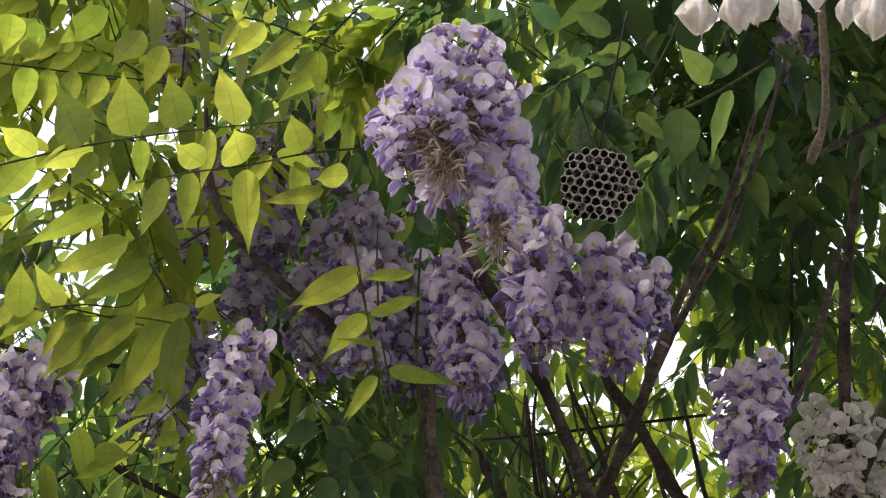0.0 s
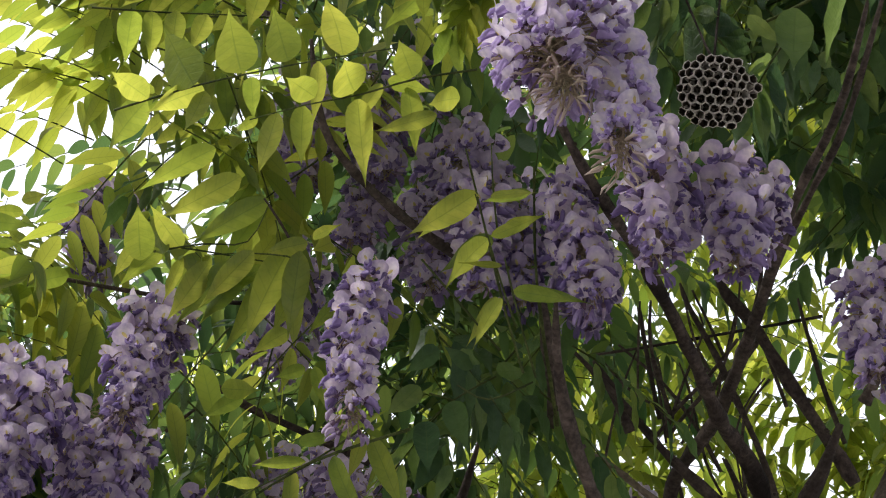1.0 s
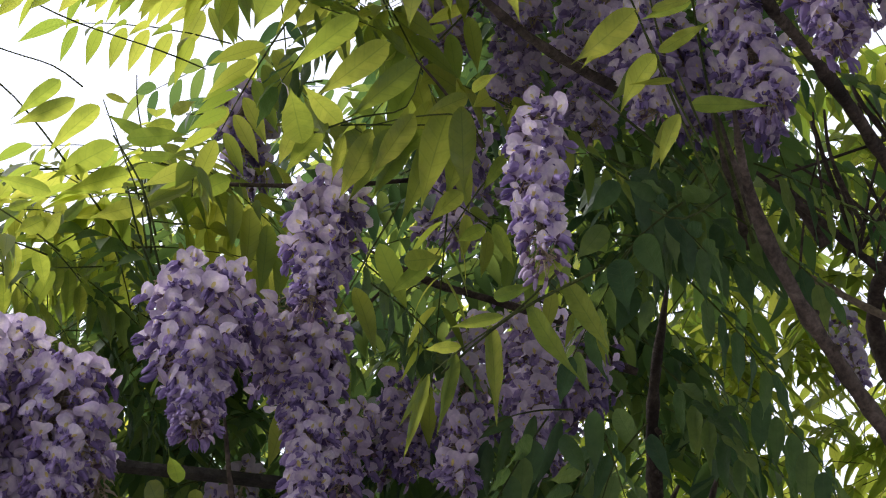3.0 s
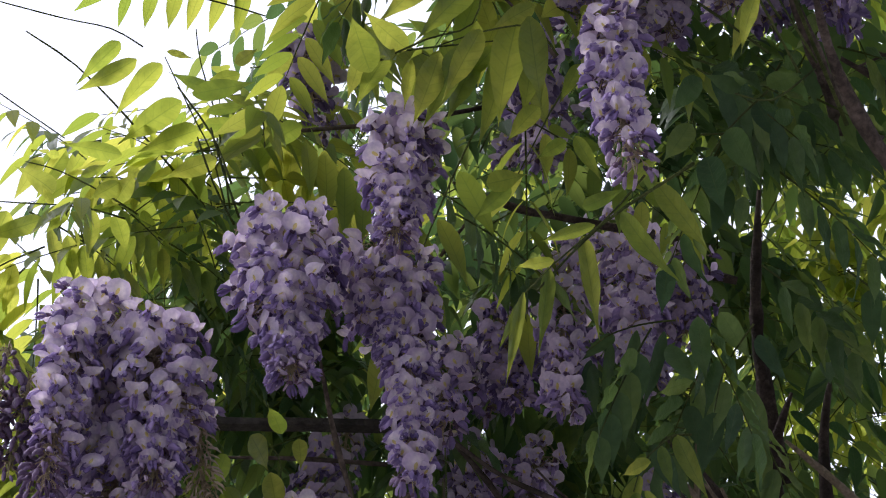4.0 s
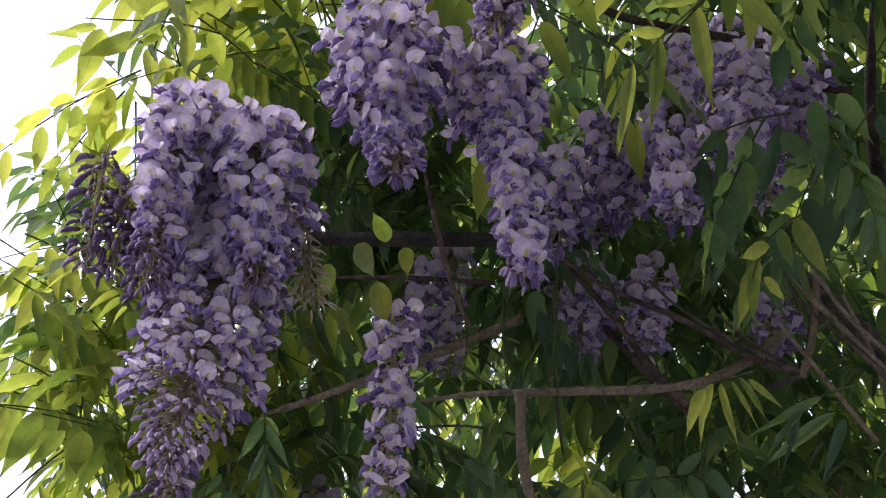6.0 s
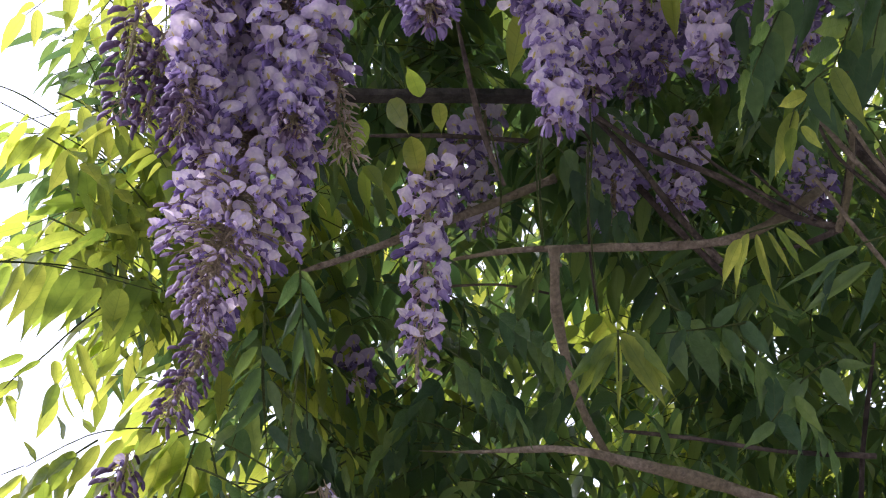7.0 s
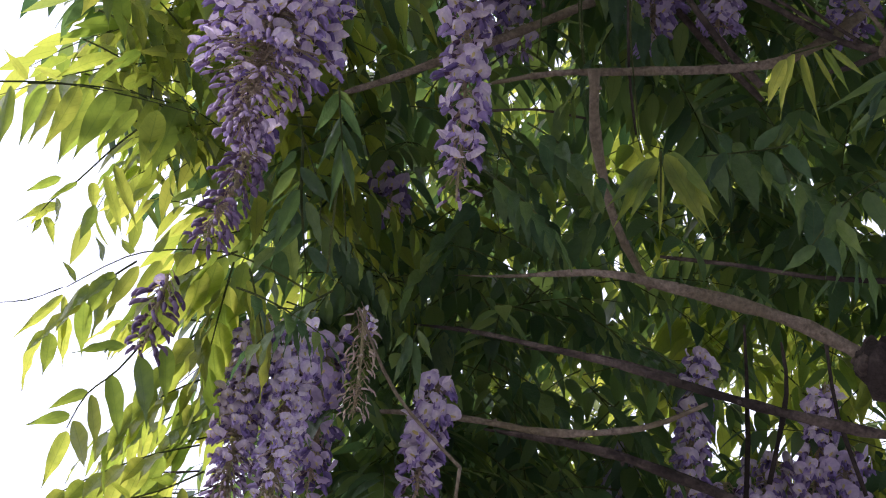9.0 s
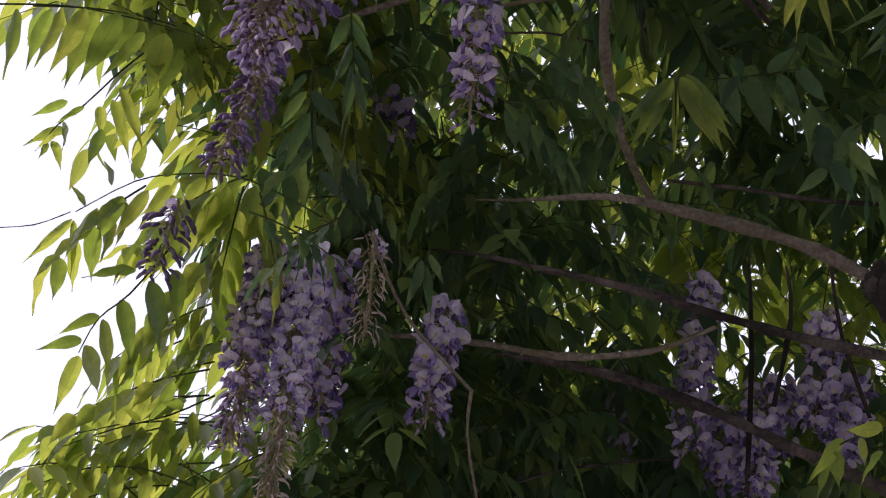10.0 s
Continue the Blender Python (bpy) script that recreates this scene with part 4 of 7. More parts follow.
branch([(0.269, 0.729, 2.592), (0.288, 0.725, 2.539), (0.299, 0.725, 2.523)], [0.0009, 0.0008, 0.0010], BARK_DARK, "dark twig that holds the wasp nest", "twig", 0.26, 41)
branch([(0.284, 0.691, 2.662), (0.292, 0.717, 2.595), (0.296, 0.728, 2.535)], [0.0007, 0.0009, 0.0010], BARK, "dark twig that holds the wasp nest", "twig", 0.26, 42)
branch([(0.411, 0.692, 2.695), (0.380, 0.742, 2.675), (0.352, 0.791, 2.675), (0.329, 0.815, 2.665)], [0.0009, 0.0012, 0.0012, 0.0009], STALK, "thin green trailing shoot", "twig", 0.26, 43)
branch([(-0.361, 1.325, 2.704), (-0.313, 1.351, 2.691), (-0.262, 1.388, 2.665), (-0.215, 1.423, 2.636), (-0.173, 1.453, 2.608)], [0.0007, 0.0008, 0.0010, 0.0010, 0.0012], STALK, "thin young wisteria shoot against the sky", "twig", 0.26, 44)
branch([(-0.398, 1.312, 2.633), (-0.357, 1.336, 2.621), (-0.309, 1.362, 2.607)], [0.0005, 0.0006, 0.0006], STALK, "thin young wisteria shoot against the sky", "twig", 0.26, 45)
branch([(0.054, 1.430, 2.565), (0.083, 1.400, 2.599), (0.112, 1.375, 2.624)], [0.0016, 0.0016, 0.0014], BARK_DARK, "", "twig", 0.26, 46)
branch([(0.109, 1.140, 2.313), (0.152, 1.092, 2.346), (0.211, 1.051, 2.376)], [0.0008, 0.0010, 0.0012], STALK, "thin green trailing shoot", "twig", 0.26, 47)
branch([(0.432, 1.568, 2.542), (0.420, 1.610, 2.486), (0.442, 1.653, 2.407)], [0.0016, 0.0065, 0.0077], BARK_DARK, "", "branch", 0.26, 48)
branch([(0.468, 1.551, 2.548), (0.467, 1.585, 2.501), (0.481, 1.642, 2.405)], [0.0021, 0.0056, 0.0062], BARK_DARK, "", "branch", 0.26, 49)
branch([(0.392, 1.475, 2.422), (0.444, 1.484, 2.383), (0.484, 1.494, 2.345)], [0.0015, 0.0041, 0.0046], BARK_PALE, "", "branch", 0.26, 50)
branch([(0.275, 1.474, 2.416), (0.319, 1.493, 2.370), (0.371, 1.510, 2.320)], [0.0011, 0.0032, 0.0037], BARK, "", "branch", 0.26, 51)
branch([(0.295, 1.510, 2.423), (0.332, 1.524, 2.392), (0.373, 1.536, 2.359)], [0.0024, 0.0059, 0.0064], BARK_DARK, "", "branch", 0.26, 52)
branch([(-0.480, 1.531, 2.417), (-0.450, 1.544, 2.413), (-0.404, 1.570, 2.397), (-0.361, 1.598, 2.375), (-0.317, 1.631, 2.342)], [0.0005, 0.0007, 0.0008, 0.0008, 0.0010], STALK, "", "twig", 0.26, 53)
branch([(-0.054, 1.635, 2.290), (0.004, 1.631, 2.295), (0.052, 1.633, 2.290)], [0.0011, 0.0013, 0.0013], BARK, "", "twig", 0.26, 54)
branch([(0.129, 1.689, 2.180), (0.196, 1.683, 2.174), (0.272, 1.675, 2.163), (0.355, 1.658, 2.156)], [0.0016, 0.0021, 0.0021, 0.0024], BARK, "", "branch", 0.26, 55)
branch([(0.072, 1.473, 2.345), (0.079, 1.521, 2.276), (0.090, 1.552, 2.226)], [0.0012, 0.0012, 0.0010], BARK, "", "twig", 0.26, 56)
branch([(0.007, 1.645, 2.057), (0.071, 1.644, 2.054), (0.140, 1.643, 2.039)], [0.0006, 0.0016, 0.0020], BARK_DARK, "", "twig", 0.26, 57)
branch([(0.156, 1.473, 2.364), (0.188, 1.485, 2.342), (0.256, 1.512, 2.320)], [0.0010, 0.0013, 0.0017], BARK, "", "twig", 0.26, 58)
branch([(0.372, 1.693, 2.296), (0.366, 1.748, 2.201), (0.368, 1.789, 2.113)], [0.0012, 0.0030, 0.0030], BARK, "", "branch", 0.26, 59)
branch([(-0.161, 1.510, 2.050), (-0.158, 1.479, 2.110), (-0.155, 1.463, 2.138)], [0.0009, 0.0009, 0.0009], STALK, "thin green trailing shoot", "twig", 0.26, 60)
branch([(0.229, 1.812, 2.175), (0.239, 1.855, 2.072), (0.241, 1.900, 1.946)], [0.0010, 0.0026, 0.0023], BARK_DARK, "", "branch", 0.26, 61)
branch([(0.297, 1.758, 2.137), (0.312, 1.783, 2.073), (0.341, 1.804, 2.002)], [0.0017, 0.0019, 0.0022], BARK_DARK, "", "branch", 0.26, 62)
branch([(0.256, 1.767, 2.138), (0.264, 1.786, 2.093), (0.253, 1.821, 2.013)], [0.0010, 0.0025, 0.0025], BARK_DARK, "", "branch", 0.26, 63)
branch([(0.005, 1.880, 1.934), (0.059, 1.870, 1.952), (0.166, 1.853, 1.966)], [0.0011, 0.0011, 0.0011], BARK, "", "twig", 0.26, 64)
branch([(-0.369, 1.675, 1.894), (-0.352, 1.670, 1.919), (-0.329, 1.673, 1.925), (-0.267, 1.679, 1.934)], [0.0004, 0.0006, 0.0006, 0.0008], BARK_DARK, "", "twig", 0.26, 65)
branch([(0.370, 1.186, 2.651), (0.410, 1.192, 2.630), (0.445, 1.196, 2.610), (0.490, 1.203, 2.582), (0.532, 1.204, 2.558), (0.577, 1.204, 2.532), (0.605, 1.207, 2.510), (0.627, 1.218, 2.482)], [0.0017, 0.0026, 0.0032, 0.0040, 0.0055, 0.0063, 0.0072, 0.0086], BARK_DARK, "brown wisteria stem forking upwards", "branch", 0.26, 66)
branch([(0.503, 1.145, 2.783), (0.523, 1.155, 2.765), (0.565, 1.163, 2.738), (0.610, 1.177, 2.700), (0.660, 1.189, 2.659), (0.696, 1.198, 2.626)], [0.0021, 0.0058, 0.0061, 0.0061, 0.0064, 0.0067], BARK_DARK, "", "branch", 0.26, 67)
branch([(0.649, 1.147, 2.646), (0.649, 1.181, 2.611), (0.644, 1.213, 2.579), (0.643, 1.239, 2.549), (0.653, 1.262, 2.513), (0.800, 1.460, 2.300)], [0.0029, 0.0071, 0.0077, 0.0083, 0.0104, 0.0220], BARK_DARK, "thick brown wisteria stem at a fork", "branch", 0.26, 68)
branch([(0.490, 1.197, 2.798), (0.505, 1.206, 2.782), (0.549, 1.224, 2.745), (0.582, 1.239, 2.713), (0.629, 1.261, 2.664), (0.659, 1.281, 2.624), (0.675, 1.301, 2.589)], [0.0010, 0.0028, 0.0031, 0.0031, 0.0034, 0.0034, 0.0037], BARK_DARK, "", "branch", 0.26, 69)
branch([(0.404, 1.176, 2.525), (0.429, 1.174, 2.516), (0.476, 1.172, 2.495), (0.520, 1.167, 2.476), (0.574, 1.158, 2.454), (0.616, 1.150, 2.434)], [0.0009, 0.0030, 0.0030, 0.0033, 0.0036, 0.0038], BARK_PALE, "", "branch", 0.26, 70)
branch([(0.514, 1.311, 2.792), (0.528, 1.322, 2.776), (0.546, 1.340, 2.748), (0.560, 1.355, 2.724)], [0.0011, 0.0015, 0.0015, 0.0015], BARK_DARK, "", "twig", 0.26, 71)
branch([(0.542, 1.259, 2.831), (0.554, 1.271, 2.815), (0.554, 1.312, 2.773), (0.557, 1.350, 2.731)], [0.0010, 0.0013, 0.0015, 0.0016], BARK_DARK, "", "twig", 0.26, 72)
branch([(0.558, 1.335, 2.824), (0.582, 1.350, 2.796), (0.620, 1.381, 2.743), (0.648, 1.392, 2.715)], [0.0010, 0.0013, 0.0015, 0.0015], BARK_DARK, "", "twig", 0.26, 73)
branch([(0.635, 1.370, 2.747), (0.664, 1.384, 2.715), (0.681, 1.406, 2.679), (0.691, 1.431, 2.641)], [0.0012, 0.0015, 0.0015, 0.0015], BARK_DARK, "", "twig", 0.26, 74)
branch([(0.628, 1.199, 2.846), (0.655, 1.220, 2.813), (0.688, 1.243, 2.773), (0.723, 1.262, 2.732)], [0.0010, 0.0026, 0.0026, 0.0026], BARK_DARK, "", "branch", 0.26, 75)
branch([(0.578, 1.365, 2.703), (0.600, 1.385, 2.668), (0.607, 1.412, 2.631), (0.614, 1.437, 2.594)], [0.0013, 0.0020, 0.0020, 0.0023], BARK_DARK, "", "twig", 0.26, 76)
branch([(0.595, 1.239, 2.826), (0.586, 1.204, 2.862), (0.570, 1.176, 2.894)], [0.0020, 0.0020, 0.0016], BARK_DARK, "", "twig", 0.26, 77)
branch([(0.589, 1.256, 2.813), (0.575, 1.295, 2.781), (0.558, 1.330, 2.753), (0.546, 1.362, 2.723)], [0.0015, 0.0020, 0.0020, 0.0016], BARK_DARK, "", "twig", 0.26, 78)
branch([(0.628, 1.266, 2.783), (0.620, 1.294, 2.759), (0.624, 1.319, 2.731), (0.650, 1.346, 2.685)], [0.0010, 0.0011, 0.0011, 0.0011], BARK_DARK, "", "twig", 0.26, 79)

branch([(0.503, 1.383, 2.861), (0.575, 1.406, 2.850), (0.636, 1.438, 2.832), (0.683, 1.472, 2.816)], [0.0014, 0.0018, 0.0022, 0.0025], BARK_DARK, "thin dark twig behind the main stems", "twig", 0.2, 100, 6)
branch([(0.549, 1.376, 2.859), (0.582, 1.418, 2.836), (0.603, 1.455, 2.822)], [0.0011, 0.0014, 0.0017], BARK_DARK, "thin dark twig behind the main stems", "twig", 0.2, 101, 6)
branch([(0.596, 1.277, 2.879), (0.609, 1.321, 2.860), (0.624, 1.368, 2.836), (0.641, 1.416, 2.811)], [0.0011, 0.0014, 0.0017, 0.0020], BARK_DARK, "thin dark twig behind the main stems", "twig", 0.2, 102, 6)
branch([(0.510, 1.336, 2.835), (0.516, 1.392, 2.805), (0.528, 1.441, 2.779), (0.543, 1.488, 2.756)], [0.0011, 0.0014, 0.0017, 0.0020], BARK_DARK, "thin dark twig behind the main stems", "twig", 0.2, 103, 6)
branch([(0.658, 1.312, 2.829), (0.654, 1.355, 2.814), (0.672, 1.398, 2.794), (0.704, 1.445, 2.766)], [0.0014, 0.0018, 0.0022, 0.0025], BARK_DARK, "thin dark twig behind the main stems", "twig", 0.2, 104, 6)
branch([(0.560, 1.354, 2.732), (0.587, 1.326, 2.786), (0.618, 1.307, 2.828), (0.634, 1.296, 2.865)], [0.0021, 0.0026, 0.0031, 0.0036], BARK_DARK, "thin dark twig behind the main stems", "twig", 0.2, 105, 6)
branch([(0.579, 1.374, 2.854), (0.614, 1.411, 2.837), (0.623, 1.454, 2.819)], [0.0011, 0.0014, 0.0017], BARK_DARK, "thin dark twig behind the main stems", "twig", 0.2, 106, 6)
branch([(0.609, 1.311, 2.694), (0.647, 1.341, 2.683), (0.680, 1.373, 2.672)], [0.0018, 0.0022, 0.0026], BARK_DARK, "thin dark twig behind the main stems", "twig", 0.2, 107, 6)
branch([(0.543, 1.283, 2.885), (0.583, 1.314, 2.873), (0.617, 1.343, 2.864)], [0.0013, 0.0016, 0.0019], BARK_DARK, "thin dark twig behind the main stems", "twig", 0.2, 108, 6)
branch([(0.473, 1.229, 2.790), (0.494, 1.270, 2.775), (0.525, 1.307, 2.762), (0.559, 1.343, 2.749)], [0.0014, 0.0018, 0.0022, 0.0025], BARK_DARK, "thin dark twig behind the main stems", "twig", 0.2, 109, 6)
branch([(0.463, 1.234, 2.788), (0.485, 1.279, 2.769), (0.509, 1.325, 2.750)], [0.0010, 0.0012, 0.0014], BARK_DARK, "thin dark twig behind the main stems", "twig", 0.2, 110, 6)
branch([(0.519, 1.247, 2.830), (0.550, 1.284, 2.817), (0.590, 1.317, 2.805)], [0.0013, 0.0016, 0.0019], BARK_DARK, "thin dark twig behind the main stems", "twig", 0.2, 111, 6)
branch([(0.545, 1.170, 2.825), (0.566, 1.215, 2.807), (0.580, 1.260, 2.791), (0.588, 1.308, 2.773)], [0.0011, 0.0014, 0.0017, 0.0020], BARK_DARK, "thin dark twig behind the main stems", "twig", 0.2, 112, 6)
branch([(0.627, 1.277, 2.846), (0.661, 1.308, 2.837), (0.695, 1.340, 2.827)], [0.0016, 0.0020, 0.0024], BARK_DARK, "thin dark twig behind the main stems", "twig", 0.2, 113, 6)
branch([(0.477, 1.360, 2.808), (0.518, 1.383, 2.805), (0.554, 1.398, 2.809)], [0.0011, 0.0014, 0.0017], BARK_DARK, "thin dark twig behind the main stems", "twig", 0.2, 114, 6)

branch([(0.073, 1.529, 2.431), (0.119, 1.536, 2.383), (0.161, 1.547, 2.330), (0.200, 1.552, 2.286)], [0.0022, 0.0030, 0.0033, 0.0036], BARK, "brown woody stem crossing the shaded interior", "branch", 0.16, 120, 8)
branch([(0.053, 1.506, 2.429), (0.122, 1.513, 2.382), (0.192, 1.511, 2.350), (0.258, 1.512, 2.313), (0.298, 1.500, 2.296)], [0.0018, 0.0024, 0.0028, 0.0032, 0.0036], BARK, "brown woody stem crossing the shaded interior", "branch", 0.16, 121, 8)
branch([(0.295, 1.408, 2.439), (0.301, 1.451, 2.372), (0.301, 1.483, 2.322), (0.294, 1.502, 2.292)], [0.0022, 0.0028, 0.0032, 0.0036], BARK_PALE, "pale brown upright stem in the shade", "branch", 0.16, 122, 8)
branch([(0.260, 1.428, 2.370), (0.284, 1.450, 2.337), (0.330, 1.469, 2.309), (0.367, 1.486, 2.282)], [0.0014, 0.0018, 0.0020, 0.0024], BARK, "brown woody stem crossing the shaded interior", "twig", 0.16, 123, 5)
branch([(0.220, 1.499, 2.351), (0.252, 1.512, 2.332), (0.294, 1.524, 2.314)], [0.0012, 0.0016, 0.0018], BARK, "brown woody stem crossing the shaded interior", "twig", 0.16, 124, 5)
branch([(0.298, 1.500, 2.296), (0.269, 1.508, 2.283), (0.247, 1.511, 2.277)], [0.0030, 0.0024, 0.0012], BARK, "brown woody stem crossing the shaded interior", "branch", 0.16, 125, 8)
branch([(0.066, 1.400, 2.298), (0.071, 1.433, 2.247), (0.085, 1.478, 2.177)], [0.0008, 0.0008, 0.0006], STALK, "thin green hanging wisteria shoot", "twig", 0.16, 126, 5)
branch([(-0.161, 1.463, 2.157), (-0.154, 1.486, 2.120), (-0.148, 1.516, 2.074)], [0.0006, 0.0007, 0.0006], STALK, "thin green hanging wisteria shoot", "twig", 0.16, 127, 5)
branch([(-0.190, 1.484, 2.159), (-0.189, 1.509, 2.120), (-0.185, 1.530, 2.089)], [0.0006, 0.0006, 0.0005], STALK, "thin green hanging wisteria shoot", "twig", 0.16, 128, 5)
branch([(0.027, 1.380, 2.291), (0.028, 1.405, 2.252), (0.034, 1.429, 2.214)], [0.0009, 0.0009, 0.0007], STALK, "thin green hanging wisteria shoot", "twig", 0.16, 129, 5)
branch([(-0.014, 1.399, 2.297), (-0.003, 1.422, 2.262), (-0.004, 1.444, 2.226)], [0.0007, 0.0007, 0.0006], STALK, "thin green hanging wisteria shoot", "twig", 0.16, 130, 5)
branch([(-0.061, 1.474, 2.327), (-0.046, 1.480, 2.317), (-0.029, 1.470, 2.334), (-0.022, 1.467, 2.340)], [0.0008, 0.0010, 0.0010, 0.0008], BARK_DARK, "thin dark curled twig", "twig", 0.16, 131, 5)
branch([(-0.202, 1.534, 2.203), (-0.178, 1.566, 2.144), (-0.186, 1.596, 2.088)], [0.0006, 0.0006, 0.0005], STALK, "thin green hanging wisteria shoot", "twig", 0.16, 132, 5)
branch([(-0.027, 1.548, 2.225), (-0.029, 1.574, 2.177), (-0.021, 1.598, 2.135)], [0.0006, 0.0006, 0.0005], STALK, "thin green hanging wisteria shoot", "twig", 0.16, 133, 5)
branch([(0.064, 1.369, 2.313), (0.069, 1.394, 2.280), (0.069, 1.426, 2.239)], [0.0008, 0.0008, 0.0006], STALK, "thin green hanging wisteria shoot", "twig", 0.16, 134, 5)
branch([(0.025, 1.363, 2.288), (0.024, 1.388, 2.255), (0.032, 1.422, 2.212)], [0.0007, 0.0007, 0.0006], STALK, "thin green hanging wisteria shoot", "twig", 0.16, 135, 5)
branch([(0.211, 0.875, 2.414), (0.237, 0.897, 2.383), (0.263, 0.918, 2.355)], [0.0007, 0.0008, 0.0009], STALK, "thin green hanging wisteria shoot", "twig", 0.16, 136, 5)
branch([(0.212, 0.938, 2.339), (0.237, 0.937, 2.336), (0.262, 0.920, 2.352)], [0.0006, 0.0007, 0.0008], STALK, "thin green hanging wisteria shoot", "twig", 0.16, 137, 5)
branch([(-0.153, 1.170, 2.468), (-0.139, 1.192, 2.441), (-0.123, 1.213, 2.413)], [0.0009, 0.0010, 0.0010], STALK, "thin green hanging wisteria shoot", "twig", 0.16, 138, 5)
branch([(-0.165, 1.192, 2.476), (-0.149, 1.213, 2.448), (-0.128, 1.233, 2.421)], [0.0008, 0.0009, 0.0010], STALK, "thin green hanging wisteria shoot", "twig", 0.16, 139, 5)
branch([(-0.186, 1.176, 2.514), (-0.154, 1.197, 2.484), (-0.134, 1.220, 2.453)], [0.0008, 0.0009, 0.0010], STALK, "thin green hanging wisteria shoot", "twig", 0.16, 140, 5)
branch([(0.266, 1.431, 2.362), (0.301, 1.452, 2.334), (0.344, 1.474, 2.306), (0.402, 1.504, 2.266)], [0.0021, 0.0024, 0.0027, 0.0030], BARK_PALE, "pale brown slanting stem among the leaves", "branch", 0.14, 150, 8)
branch([(0.289, 1.423, 2.355), (0.329, 1.451, 2.319), (0.397, 1.481, 2.280)], [0.0017, 0.0019, 0.0022], BARK_PALE, "pale brown slanting stem among the leaves", "branch", 0.14, 151, 8)
branch([(0.268, 1.463, 2.321), (0.316, 1.494, 2.280), (0.360, 1.522, 2.244)], [0.0018, 0.0021, 0.0023], BARK_PALE, "pale brown slanting stem among the leaves", "branch", 0.14, 152, 8)
branch([(0.324, 1.461, 2.355), (0.359, 1.496, 2.309), (0.380, 1.538, 2.255)], [0.0015, 0.0018, 0.0020], BARK_PALE, "pale brown slanting stem among the leaves", "branch", 0.14, 153, 8)

branch([(0.90, 1.60, 0.0), (0.86, 1.54, 0.9), (0.88, 1.52, 1.7), (0.77, 1.45, 2.35), (0.95, 1.35, 3.0)], [0.075, 0.06, 0.055, 0.046, 0.03], BARK, "thick twisted grey-brown wisteria trunk rising from the ground", "trunk", 0.2, 91)
# two limbs added out of view to carry the overhead shade foliage
branch([(0.82, 1.42, 2.6), (1.5, 1.1, 3.2), (2.1, 0.3, 3.5), (2.2, -0.9, 3.0)], [0.04, 0.03, 0.024, 0.012], BARK, "unseen woody limb added to carry the overhead shade foliage", "branch", 0.12, 92)
branch([(0.92, 1.36, 2.9), (1.1, 0.9, 3.6), (1.0, 0.2, 4.0), (0.9, -0.6, 3.9)], [0.03, 0.024, 0.018, 0.01], BARK, "unseen woody limb added to carry the overhead shade foliage", "branch", 0.12, 93)


